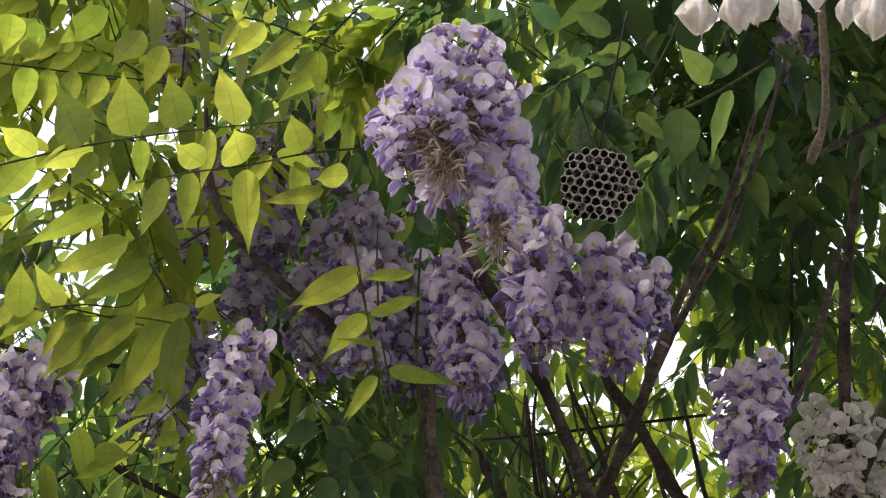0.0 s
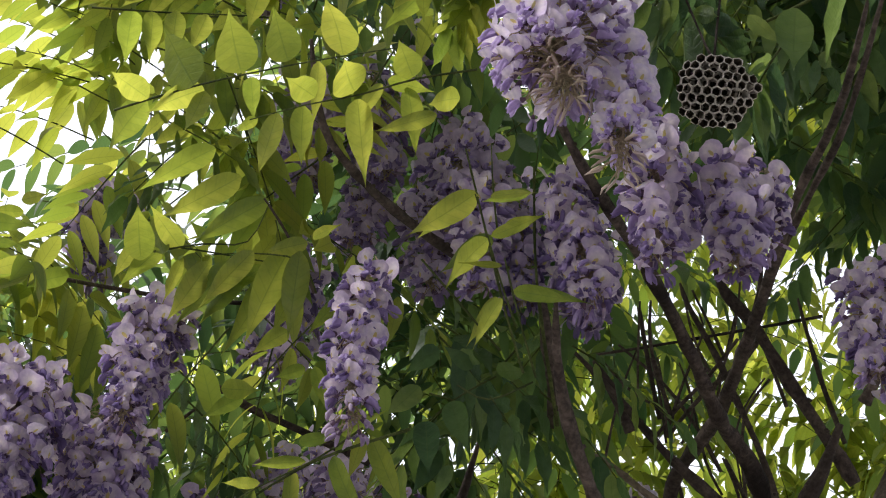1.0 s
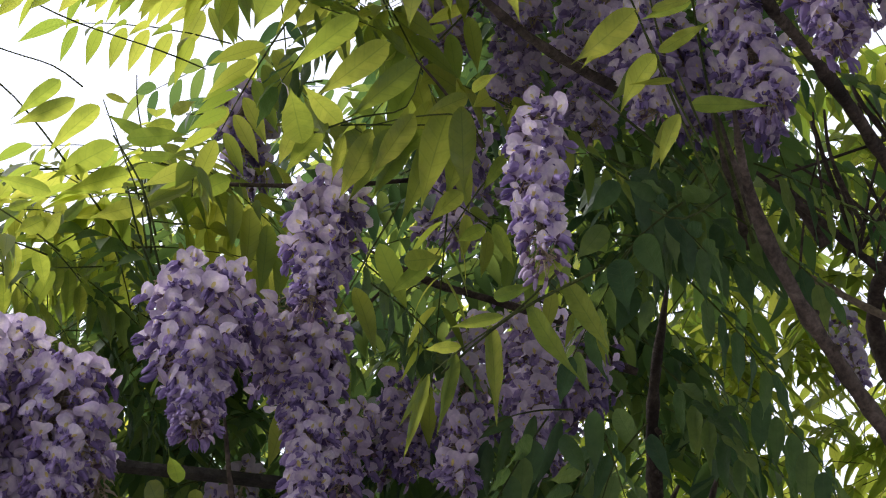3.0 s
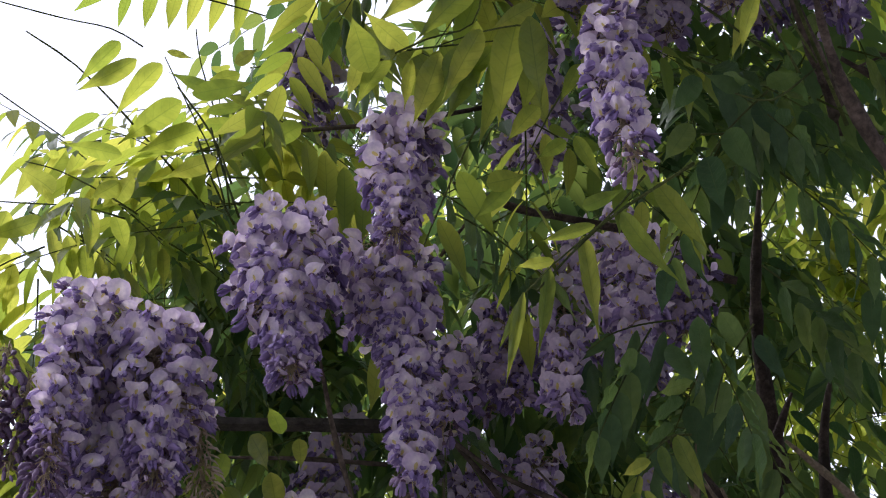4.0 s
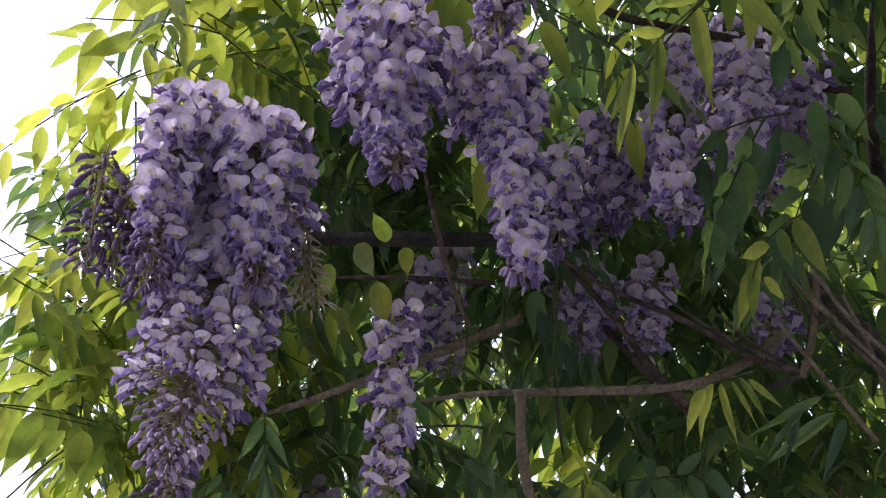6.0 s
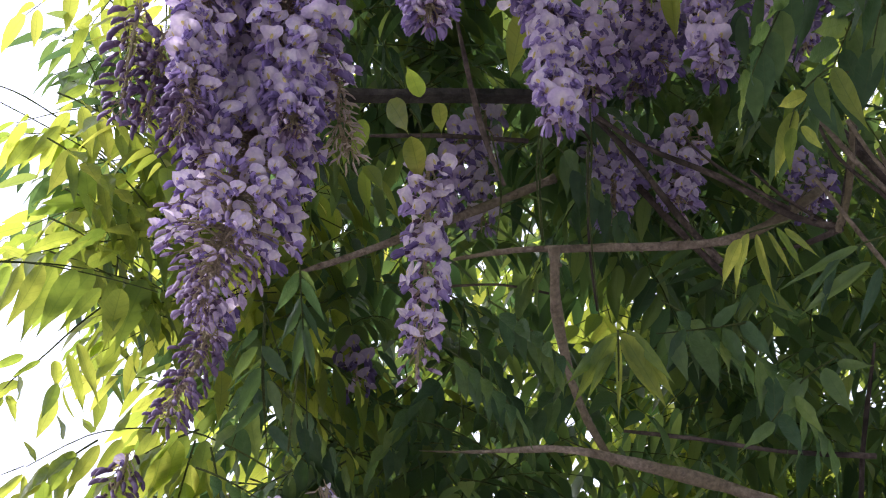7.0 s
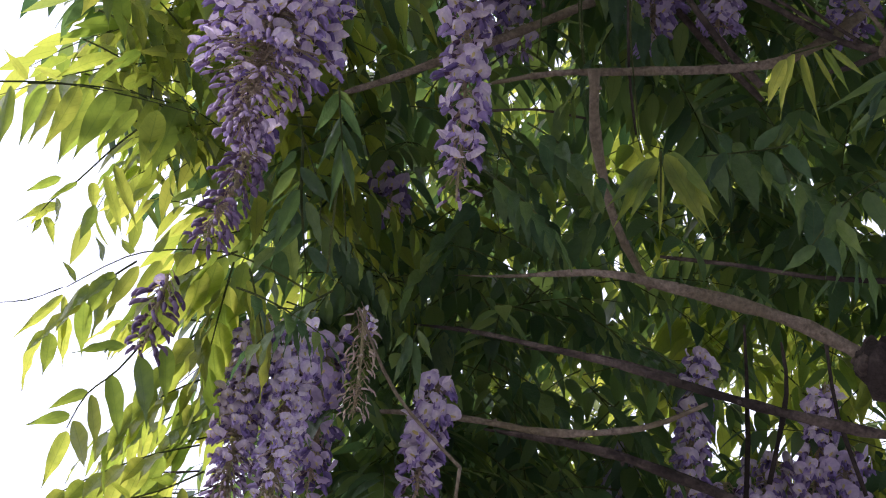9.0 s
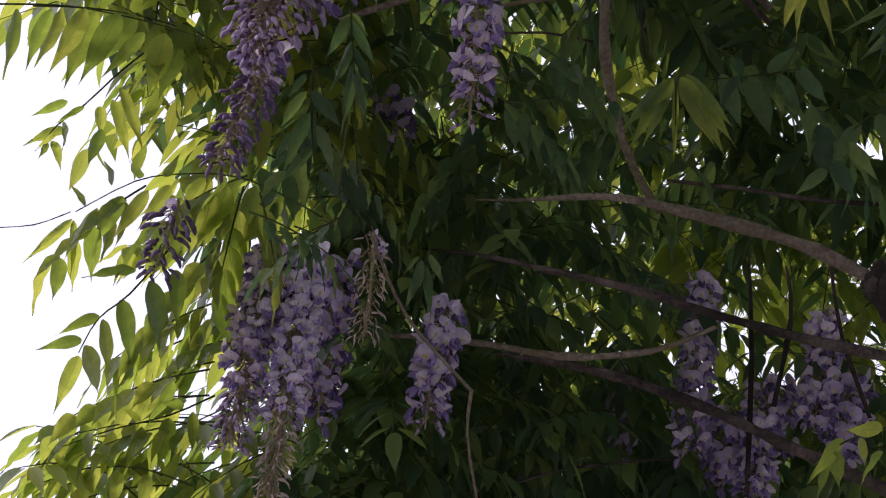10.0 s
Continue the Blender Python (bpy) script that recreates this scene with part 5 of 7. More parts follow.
# ---- wasp nest ----
def wasp_nest(at, way):
    """An open paper comb of six-sided cells on a short stalk, its mouths turned along way."""
    rng = random.Random(8)
    thing = new("wasp_nest")
    thing.matrix_basis = Matrix.Translation(at) @ way.to_track_quat("Z", "Y").to_matrix().to_4x4()
    tagged(thing, "grey paper wasp nest comb with open empty six-sided cells", "wasp nest")
    pitch = 0.0068
    cells = []
    for i in range(-6, 7):
        for j in range(-6, 7):
            x, y = pitch * (i + j * 0.5), pitch * j * 0.866
            if (x / 0.0305) ** 2 + (y / 0.0285) ** 2 < 1 + 0.16 * math.sin(5 * math.atan2(y, x) + 1) + rng.uniform(-0.12, 0.08):
                cells.append((x, y))
    # papery back of the comb
    verts, faces = [], []
    for a, (r, z) in enumerate(((0.0265, -0.010), (0.0255, -0.0135), (0.02, -0.0135), (0.008, -0.014), (0.003, -0.018))):
        for k in range(18):
            w = 2 * math.pi * k / 18
            q = r * (1 + 0.05 * math.sin(5 * w) + rng.uniform(-0.03, 0.03))
            verts.append((q * math.cos(w), q * 0.95 * math.sin(w), z))
    for a in range(4):
        for k in range(18):
            k2 = (k + 1) % 18
            faces.append((a * 18 + k, a * 18 + k2, a * 18 + 18 + k2, a * 18 + 18 + k))
    faces.append(tuple(72 + k for k in range(18)))
    comb = part("comb", mesh_of("comb", verts, faces, [PAPER]), thing, None, "grey papery comb")
    dome = 0.052
    for x, y in cells:
        r = math.hypot(x, y)
        deep = rng.uniform(0.009, 0.013)
        verts, faces, slots = [], [], []
        turn = rng.uniform(-0.15, 0.15)
        sx = 1 + rng.uniform(-0.08, 0.08)
        lip = rng.uniform(-0.0022, 0.0014) - 0.0015 * (r / 0.03) ** 4
        rims = ((0.00376, lip - deep), (0.00396, lip - 0.0009), (0.00378, lip + 0.0003), (0.00322, lip + 0.0001), (0.0030, lip - deep + 0.002))
        for rad, z in rims:
            for k in range(6):
                w = math.pi / 6 + k * math.pi / 3 + turn
                verts.append((sx * rad * math.cos(w) + 0.0004 * rng.uniform(-1, 1), rad * math.sin(w) / sx + 0.0004 * rng.uniform(-1, 1), z + 0.0005 * rng.uniform(-1, 1)))
        for a in range(4):
            for k in range(6):
                k2 = (k + 1) % 6
                faces.append((a * 6 + k, a * 6 + k2, a * 6 + 6 + k2, a * 6 + 6 + k))
                slots.append(1 if a == 3 else 0)
        faces.append(tuple(24 + k for k in range(6)))
        slots.append(1)
        ob = part("cell", mesh_of("cell", verts, faces, [PAPER, PAPER_IN], slots, smooth=False), comb)
        axis = Vector((-y, x, 0)).normalized() if r > 1e-5 else Vector((1, 0, 0))
        ob.matrix_basis = Matrix.Translation((0, 0, 0.008 - dome)) @ Matrix.Rotation(r / dome, 4, axis) @ Matrix.Translation((0, 0, dome))
    v, fc = tube([(0, 0, -0.014), (0.004, 0.006, -0.03), (0.006, 0.022, -0.05)], [0.004, 0.0022, 0.003], 7, 0.2)
    part("stalk", mesh_of("stalk", v, fc, [BARK_DARK]), thing)


wasp_nest(Vector((0.297, 0.722, 2.491)), Vector((-0.243, -0.591, -0.770)))

# ---- old crossbar ----
a, b = Vector((-0.146, 1.436, 2.356)), Vector((0.073, 1.462, 2.393))
d = (b - a).normalized()
side = d.cross(Vector((0, 0, 1))).normalized()
up = side.cross(d)
rng = random.Random(2)
verts, faces = [], []
profile = ((-0.008, -0.0055), (-0.0065, -0.007), (0.0065, -0.007), (0.008, -0.0055), (0.008, 0.0055), (0.0065, 0.007), (-0.0065, 0.007), (-0.008, 0.0055))
for i in range(13):
    for x, y in profile:
        verts.append((b - a) * (i / 12) + side * x * 0.8 + up * (0.6 * y + 0.0006 * rng.uniform(-1, 1)))
for i in range(12):
    for k in range(8):
        k2 = (k + 1) % 8
        faces.append((i * 8 + k, i * 8 + k2, i * 8 + 8 + k2, i * 8 + 8 + k))
faces += [tuple(range(7, -1, -1)), tuple(96 + k for k in range(8))]
bar = new("crossbar", mesh_of("crossbar", verts, faces, [OLD_WOOD], smooth=False))
bar.location = a
tagged(bar, "dark weathered wooden crossbar of the trellis behind the racemes", "crossbar")

# ---- foliage behind, and unseen shade foliage overhead ----
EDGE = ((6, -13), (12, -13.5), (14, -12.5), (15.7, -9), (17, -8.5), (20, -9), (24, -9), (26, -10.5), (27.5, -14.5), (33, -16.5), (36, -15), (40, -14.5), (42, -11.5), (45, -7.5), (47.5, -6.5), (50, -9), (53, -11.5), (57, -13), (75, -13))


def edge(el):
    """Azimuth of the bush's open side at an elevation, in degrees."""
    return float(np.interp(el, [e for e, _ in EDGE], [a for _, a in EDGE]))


rng = random.Random(5)
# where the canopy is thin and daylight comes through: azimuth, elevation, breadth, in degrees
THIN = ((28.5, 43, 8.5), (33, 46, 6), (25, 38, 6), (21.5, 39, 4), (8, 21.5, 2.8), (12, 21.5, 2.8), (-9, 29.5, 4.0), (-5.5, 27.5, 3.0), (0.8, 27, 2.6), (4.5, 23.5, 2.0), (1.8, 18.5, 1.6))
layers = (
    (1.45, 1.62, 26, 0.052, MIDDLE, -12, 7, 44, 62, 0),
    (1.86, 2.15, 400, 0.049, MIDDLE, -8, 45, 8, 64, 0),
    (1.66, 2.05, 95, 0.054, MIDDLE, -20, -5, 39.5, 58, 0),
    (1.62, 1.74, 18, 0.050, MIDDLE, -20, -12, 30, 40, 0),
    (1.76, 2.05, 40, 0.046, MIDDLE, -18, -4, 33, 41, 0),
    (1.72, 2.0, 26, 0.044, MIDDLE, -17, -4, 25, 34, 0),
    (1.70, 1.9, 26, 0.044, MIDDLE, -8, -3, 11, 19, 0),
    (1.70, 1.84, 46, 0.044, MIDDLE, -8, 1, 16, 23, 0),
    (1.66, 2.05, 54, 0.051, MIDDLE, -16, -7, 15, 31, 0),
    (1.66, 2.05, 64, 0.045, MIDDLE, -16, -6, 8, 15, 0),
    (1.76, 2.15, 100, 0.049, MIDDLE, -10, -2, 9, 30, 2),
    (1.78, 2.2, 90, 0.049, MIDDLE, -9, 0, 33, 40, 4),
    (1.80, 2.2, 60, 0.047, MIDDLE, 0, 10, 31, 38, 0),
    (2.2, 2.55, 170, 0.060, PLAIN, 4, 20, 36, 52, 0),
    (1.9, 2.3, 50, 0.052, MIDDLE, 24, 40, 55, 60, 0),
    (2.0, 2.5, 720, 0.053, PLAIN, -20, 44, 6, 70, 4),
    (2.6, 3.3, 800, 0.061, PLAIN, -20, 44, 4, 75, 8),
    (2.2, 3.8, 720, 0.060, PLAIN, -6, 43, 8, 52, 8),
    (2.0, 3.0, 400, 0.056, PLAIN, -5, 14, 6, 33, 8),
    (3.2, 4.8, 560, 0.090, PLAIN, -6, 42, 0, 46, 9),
    # the next three are unseen foliage overhead, added to shade the flowers
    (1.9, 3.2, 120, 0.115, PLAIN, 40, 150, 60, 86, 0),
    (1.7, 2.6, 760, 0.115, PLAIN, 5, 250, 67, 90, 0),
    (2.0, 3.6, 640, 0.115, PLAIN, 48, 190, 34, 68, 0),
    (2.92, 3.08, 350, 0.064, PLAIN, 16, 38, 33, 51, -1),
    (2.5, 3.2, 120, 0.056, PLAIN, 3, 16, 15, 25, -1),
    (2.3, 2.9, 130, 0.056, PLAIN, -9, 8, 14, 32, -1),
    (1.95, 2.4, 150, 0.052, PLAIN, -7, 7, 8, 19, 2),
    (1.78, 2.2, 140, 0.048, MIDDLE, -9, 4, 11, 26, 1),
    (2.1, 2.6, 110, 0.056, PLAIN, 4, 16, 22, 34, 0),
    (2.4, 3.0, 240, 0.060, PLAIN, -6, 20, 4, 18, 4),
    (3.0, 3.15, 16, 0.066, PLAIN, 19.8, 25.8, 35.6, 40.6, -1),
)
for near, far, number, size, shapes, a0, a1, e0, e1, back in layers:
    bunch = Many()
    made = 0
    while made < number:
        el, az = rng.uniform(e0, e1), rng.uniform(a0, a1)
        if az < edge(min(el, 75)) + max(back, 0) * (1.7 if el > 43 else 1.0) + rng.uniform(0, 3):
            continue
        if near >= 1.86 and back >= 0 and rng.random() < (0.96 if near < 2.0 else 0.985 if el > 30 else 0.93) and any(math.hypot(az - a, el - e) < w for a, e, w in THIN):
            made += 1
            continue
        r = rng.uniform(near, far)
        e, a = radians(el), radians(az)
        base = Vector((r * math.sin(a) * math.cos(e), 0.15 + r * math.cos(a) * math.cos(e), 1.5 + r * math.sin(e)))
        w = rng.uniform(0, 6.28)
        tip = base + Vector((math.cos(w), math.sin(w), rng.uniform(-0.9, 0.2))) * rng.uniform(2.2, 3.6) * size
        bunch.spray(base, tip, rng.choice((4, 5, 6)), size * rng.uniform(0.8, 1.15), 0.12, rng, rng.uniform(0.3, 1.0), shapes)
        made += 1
    # the yellow-green copy colours edge leaves as backlit and far leaves as sunlit
    ob = new("wisteria_foliage", bunch.done("wisteria_foliage", [LEAF_BACKLIT_MANY if near < 1.69 or near > 2.55 or back < 0 else LEAF_MANY, STALK]))
    tagged(ob, "young yellow-green wisteria foliage at the open edge, coloured as backlit" if near < 1.69 else "yellow-green wisteria foliage beyond the stems, coloured as sunlit" if near > 2.55 or back < 0 else "dense green wisteria foliage behind the flowers and unseen overhead as shade", "foliage", kind="stuff")

# ---- leaves in front ----
leaf_spray((-0.263, 1.603, 2.045), (-0.327, 1.600, 1.936), 6, 0.050, 0.12, 0.8, 900, young=True)
leaf_spray((-0.255, 1.633, 2.007), (-0.342, 1.603, 1.930), 6, 0.046, 0.12, 0.8, 901, young=True)
leaf_spray((-0.267, 1.660, 1.951), (-0.398, 1.648, 1.880), 7, 0.046, 0.12, 0.8, 902, young=True)
leaf_spray((-0.244, 1.555, 2.076), (-0.256, 1.559, 1.975), 5, 0.058, 0.12, 0.8, 903, young=True)
leaf_spray((-0.240, 1.542, 2.080), (-0.308, 1.543, 2.031), 5, 0.054, 0.12, 0.8, 904, young=True)
leaf_spray((-0.260, 1.680, 1.911), (-0.365, 1.656, 1.865), 6, 0.046, 0.12, 0.8, 905, young=True)
leaf_spray((-0.228, 1.539, 2.063), (-0.209, 1.537, 1.999), 3, 0.052, 0.12, 0.8, 906, young=True)
leaf_spray((-0.325, 1.556, 2.071), (-0.394, 1.567, 2.001), 5, 0.045, 0.12, 0.8, 907, young=True)
leaf_thing([(-0.088, 0.927, 2.458), (-0.039, 0.900, 2.487), (0.023, 0.869, 2.516), (0.088, 0.837, 2.540)], [
    ((-0.012, 0.882, 2.499), (-0.038, 0.861, 2.527), 0.65), ((0.017, 0.868, 2.515), (-0.007, 0.852, 2.540), 0.65), ((0.053, 0.855, 2.530), (0.029, 0.808, 2.535), 0.47),
    ((-0.041, 0.895, 2.481), (-0.075, 0.894, 2.519), 0.56), ((-0.068, 0.912, 2.468), (-0.098, 0.897, 2.463), 0.52), ((-0.069, 0.922, 2.475), (-0.085, 0.943, 2.438), 0.43),
    ((-0.033, 0.904, 2.491), (-0.067, 0.918, 2.466), 0.39), ((-0.032, 0.903, 2.488), (-0.032, 0.910, 2.448), 0.34), ((-0.004, 0.887, 2.504), (0.009, 0.920, 2.500), 0.34),
    ((0.038, 0.863, 2.522), (0.053, 0.902, 2.505), 0.26)], 0, True)
leaf_thing([(0.147, 0.815, 2.526), (0.108, 0.836, 2.514), (0.074, 0.857, 2.498), (0.039, 0.875, 2.484), (0.006, 0.893, 2.467)], [
    ((0.070, 0.859, 2.501), (0.049, 0.828, 2.490), 0.69), ((0.106, 0.838, 2.517), (0.087, 0.825, 2.532), 0.73), ((0.044, 0.866, 2.487), (0.018, 0.845, 2.473), 0.52),
    ((0.039, 0.879, 2.488), (0.050, 0.902, 2.454), 0.36), ((0.074, 0.862, 2.498), (0.102, 0.911, 2.475), 0.31), ((0.105, 0.844, 2.511), (0.132, 0.885, 2.500), 0.31),
    ((0.089, 0.842, 2.508), (0.122, 0.850, 2.523), 0.30), ((0.086, 0.846, 2.506), (0.076, 0.895, 2.499), 0.19), ((0.144, 0.838, 2.515), (0.119, 0.827, 2.487), 0.43),
    ((0.131, 0.844, 2.496), (0.094, 0.861, 2.470), 0.24), ((0.011, 0.896, 2.475), (0.000, 0.899, 2.456), 0.34), ((0.023, 0.885, 2.477), (0.026, 0.908, 2.434), 0.30)], 1, True)
leaf_thing([(0.008, 0.813, 2.590), (0.041, 0.805, 2.595), (0.073, 0.802, 2.596), (0.110, 0.798, 2.595), (0.147, 0.795, 2.594)], [
    ((0.031, 0.812, 2.591), (0.013, 0.804, 2.588), 0.43), ((0.041, 0.804, 2.593), (0.043, 0.797, 2.608), 0.43), ((0.041, 0.808, 2.595), (0.030, 0.848, 2.592), 0.39),
    ((0.069, 0.803, 2.599), (0.048, 0.853, 2.589), 0.31), ((0.100, 0.804, 2.599), (0.081, 0.860, 2.587), 0.26), ((0.131, 0.800, 2.595), (0.117, 0.816, 2.555), 0.36),
    ((0.060, 0.806, 2.601), (0.074, 0.809, 2.625), 0.43), ((0.101, 0.803, 2.601), (0.124, 0.767, 2.622), 0.36), ((0.077, 0.794, 2.606), (0.090, 0.758, 2.606), 0.34),
    ((0.139, 0.800, 2.598), (0.148, 0.822, 2.578), 0.39), ((0.022, 0.811, 2.587), (0.018, 0.817, 2.553), 0.26)], 2, True)
leaf_thing([(-0.139, 0.959, 2.588), (-0.089, 0.949, 2.602), (-0.051, 0.940, 2.613), (-0.009, 0.929, 2.624)], [
    ((-0.109, 0.957, 2.601), (-0.104, 1.002, 2.592), 0.39), ((-0.093, 0.946, 2.596), (-0.085, 0.988, 2.591), 0.36), ((-0.076, 0.944, 2.606), (-0.069, 0.956, 2.569), 0.39),
    ((-0.053, 0.939, 2.610), (-0.054, 0.973, 2.604), 0.43), ((-0.073, 0.907, 2.648), (-0.097, 0.916, 2.594), 0.34), ((-0.042, 0.907, 2.644), (-0.047, 0.916, 2.598), 0.43),
    ((-0.020, 0.911, 2.644), (-0.021, 0.933, 2.607), 0.39), ((-0.119, 0.931, 2.624), (-0.112, 0.963, 2.627), 0.43), ((-0.138, 0.928, 2.616), (-0.133, 0.969, 2.621), 0.52),
    ((-0.091, 0.935, 2.611), (-0.089, 0.898, 2.614), 0.34), ((-0.117, 0.950, 2.601), (-0.111, 0.914, 2.594), 0.34)], 3, True)
leaf_thing([(-0.023, 1.100, 2.494), (0.012, 1.087, 2.510), (0.046, 1.076, 2.521), (0.051, 1.050, 2.549)], [
    ((-0.030, 1.103, 2.483), (-0.049, 1.077, 2.512), 0.52), ((-0.003, 1.095, 2.504), (-0.039, 1.063, 2.505), 0.34), ((-0.015, 1.094, 2.491), (-0.030, 1.101, 2.527), 0.30),
    ((-0.019, 1.096, 2.495), (-0.039, 1.139, 2.490), 0.33), ((0.021, 1.048, 2.561), (-0.024, 1.076, 2.511), 0.28), ((0.049, 1.049, 2.549), (0.004, 1.086, 2.512), 0.28),
    ((-0.007, 1.035, 2.568), (-0.054, 1.071, 2.535), 0.28), ((0.021, 1.085, 2.513), (-0.004, 1.084, 2.524), 0.34)], 4, True)
leaf_thing([(0.112, 1.064, 2.484), (0.090, 1.052, 2.500), (0.053, 1.058, 2.495), (0.016, 1.070, 2.484)], [
    ((0.022, 1.077, 2.486), (0.010, 1.107, 2.440), 0.34), ((0.036, 1.067, 2.485), (0.021, 1.115, 2.451), 0.29), ((0.051, 1.054, 2.493), (0.027, 1.084, 2.448), 0.29),
    ((0.079, 1.055, 2.509), (0.066, 1.102, 2.445), 0.31), ((0.087, 1.047, 2.506), (0.100, 1.068, 2.435), 0.26), ((0.090, 1.040, 2.511), (0.059, 1.059, 2.501), 0.34),
    ((0.092, 1.031, 2.510), (0.107, 1.030, 2.532), 0.34)], 5, True)
leaf_thing([(0.244, 0.925, 2.401), (0.222, 0.910, 2.423), (0.201, 0.893, 2.445), (0.180, 0.876, 2.466)], [
    ((0.181, 0.877, 2.468), (0.145, 0.894, 2.417), 0.29), ((0.202, 0.895, 2.446), (0.179, 0.921, 2.418), 0.36), ((0.227, 0.918, 2.416), (0.214, 0.938, 2.381), 0.28),
    ((0.233, 0.912, 2.422), (0.278, 0.906, 2.431), 0.24), ((0.190, 0.868, 2.461), (0.215, 0.840, 2.455), 0.17), ((0.203, 0.893, 2.448), (0.236, 0.888, 2.481), 0.19),
    ((0.217, 0.899, 2.429), (0.189, 0.909, 2.427), 0.17)], 6, True)
leaf_thing([(0.322, 0.678, 2.660), (0.323, 0.710, 2.640), (0.316, 0.754, 2.612)], [
    ((0.366, 0.696, 2.637), (0.327, 0.684, 2.641), 0.43), ((0.370, 0.671, 2.647), (0.357, 0.691, 2.627), 0.43), ((0.379, 0.691, 2.631), (0.391, 0.739, 2.605), 0.26),
    ((0.397, 0.662, 2.642), (0.399, 0.693, 2.616), 0.29), ((0.357, 0.722, 2.626), (0.363, 0.737, 2.572), 0.47), ((0.281, 0.710, 2.653), (0.249, 0.719, 2.670), 0.39),
    ((0.243, 0.722, 2.649), (0.210, 0.714, 2.644), 0.43), ((0.213, 0.749, 2.647), (0.181, 0.732, 2.639), 0.52), ((0.196, 0.751, 2.636), (0.172, 0.746, 2.645), 0.52),
    ((0.322, 0.717, 2.640), (0.301, 0.726, 2.606), 0.34), ((0.326, 0.738, 2.616), (0.355, 0.740, 2.596), 0.34), ((0.271, 0.726, 2.650), (0.264, 0.745, 2.628), 0.30)], 7)
leaf_thing([(-0.154, 1.385, 2.566), (-0.171, 1.353, 2.600), (-0.192, 1.328, 2.624), (-0.221, 1.291, 2.657)], [
    ((-0.247, 1.296, 2.655), (-0.299, 1.301, 2.601), 0.26), ((-0.223, 1.294, 2.650), (-0.273, 1.335, 2.614), 0.29), ((-0.203, 1.325, 2.635), (-0.263, 1.345, 2.588), 0.34),
    ((-0.184, 1.335, 2.611), (-0.243, 1.335, 2.573), 0.34), ((-0.193, 1.316, 2.637), (-0.127, 1.293, 2.642), 0.29), ((-0.181, 1.339, 2.621), (-0.123, 1.350, 2.639), 0.26),
    ((-0.178, 1.323, 2.624), (-0.131, 1.312, 2.629), 0.24), ((-0.263, 1.284, 2.663), (-0.304, 1.315, 2.627), 0.28), ((-0.220, 1.291, 2.664), (-0.191, 1.286, 2.654), 0.24),
    ((-0.165, 1.353, 2.593), (-0.219, 1.360, 2.565), 0.32), ((-0.166, 1.353, 2.607), (-0.132, 1.350, 2.587), 0.28)], 8, True, 0.92)
leaf_thing([(-0.151, 1.411, 2.582), (-0.170, 1.358, 2.640), (-0.191, 1.317, 2.679), (-0.198, 1.294, 2.700)], [
    ((-0.107, 1.307, 2.695), (-0.132, 1.329, 2.667), 0.40), ((-0.091, 1.356, 2.648), (-0.132, 1.367, 2.627), 0.46), ((-0.154, 1.329, 2.681), (-0.187, 1.315, 2.652), 0.32),
    ((-0.163, 1.363, 2.624), (-0.128, 1.392, 2.647), 0.28), ((-0.179, 1.340, 2.666), (-0.225, 1.344, 2.688), 0.28), ((-0.137, 1.346, 2.655), (-0.170, 1.357, 2.680), 0.32),
    ((-0.160, 1.322, 2.688), (-0.133, 1.294, 2.686), 0.36)], 9, True, 0.92)
leaf_thing([(-0.225, 1.343, 2.510), (-0.256, 1.329, 2.519), (-0.296, 1.314, 2.527), (-0.325, 1.306, 2.527)], [
    ((-0.299, 1.329, 2.514), (-0.335, 1.320, 2.540), 0.48), ((-0.247, 1.338, 2.516), (-0.228, 1.316, 2.542), 0.50), ((-0.243, 1.305, 2.545), (-0.302, 1.288, 2.540), 0.26),
    ((-0.296, 1.302, 2.534), (-0.308, 1.282, 2.520), 0.32), ((-0.277, 1.319, 2.528), (-0.251, 1.302, 2.532), 0.32), ((-0.243, 1.327, 2.532), (-0.270, 1.314, 2.491), 0.36),
    ((-0.228, 1.329, 2.536), (-0.211, 1.317, 2.561), 0.40)], 10, True, 0.92)
leaf_thing([(-0.235, 1.345, 2.505), (-0.274, 1.336, 2.506), (-0.327, 1.330, 2.499), (-0.351, 1.326, 2.495)], [
    ((-0.337, 1.339, 2.495), (-0.365, 1.389, 2.450), 0.32), ((-0.342, 1.336, 2.496), (-0.375, 1.334, 2.485), 0.26), ((-0.305, 1.335, 2.487), (-0.362, 1.361, 2.473), 0.29),
    ((-0.283, 1.333, 2.500), (-0.304, 1.342, 2.472), 0.32), ((-0.265, 1.341, 2.508), (-0.263, 1.372, 2.468), 0.32), ((-0.244, 1.342, 2.505), (-0.231, 1.387, 2.497), 0.36),
    ((-0.299, 1.335, 2.504), (-0.308, 1.312, 2.511), 0.32)], 11, True, 0.92)
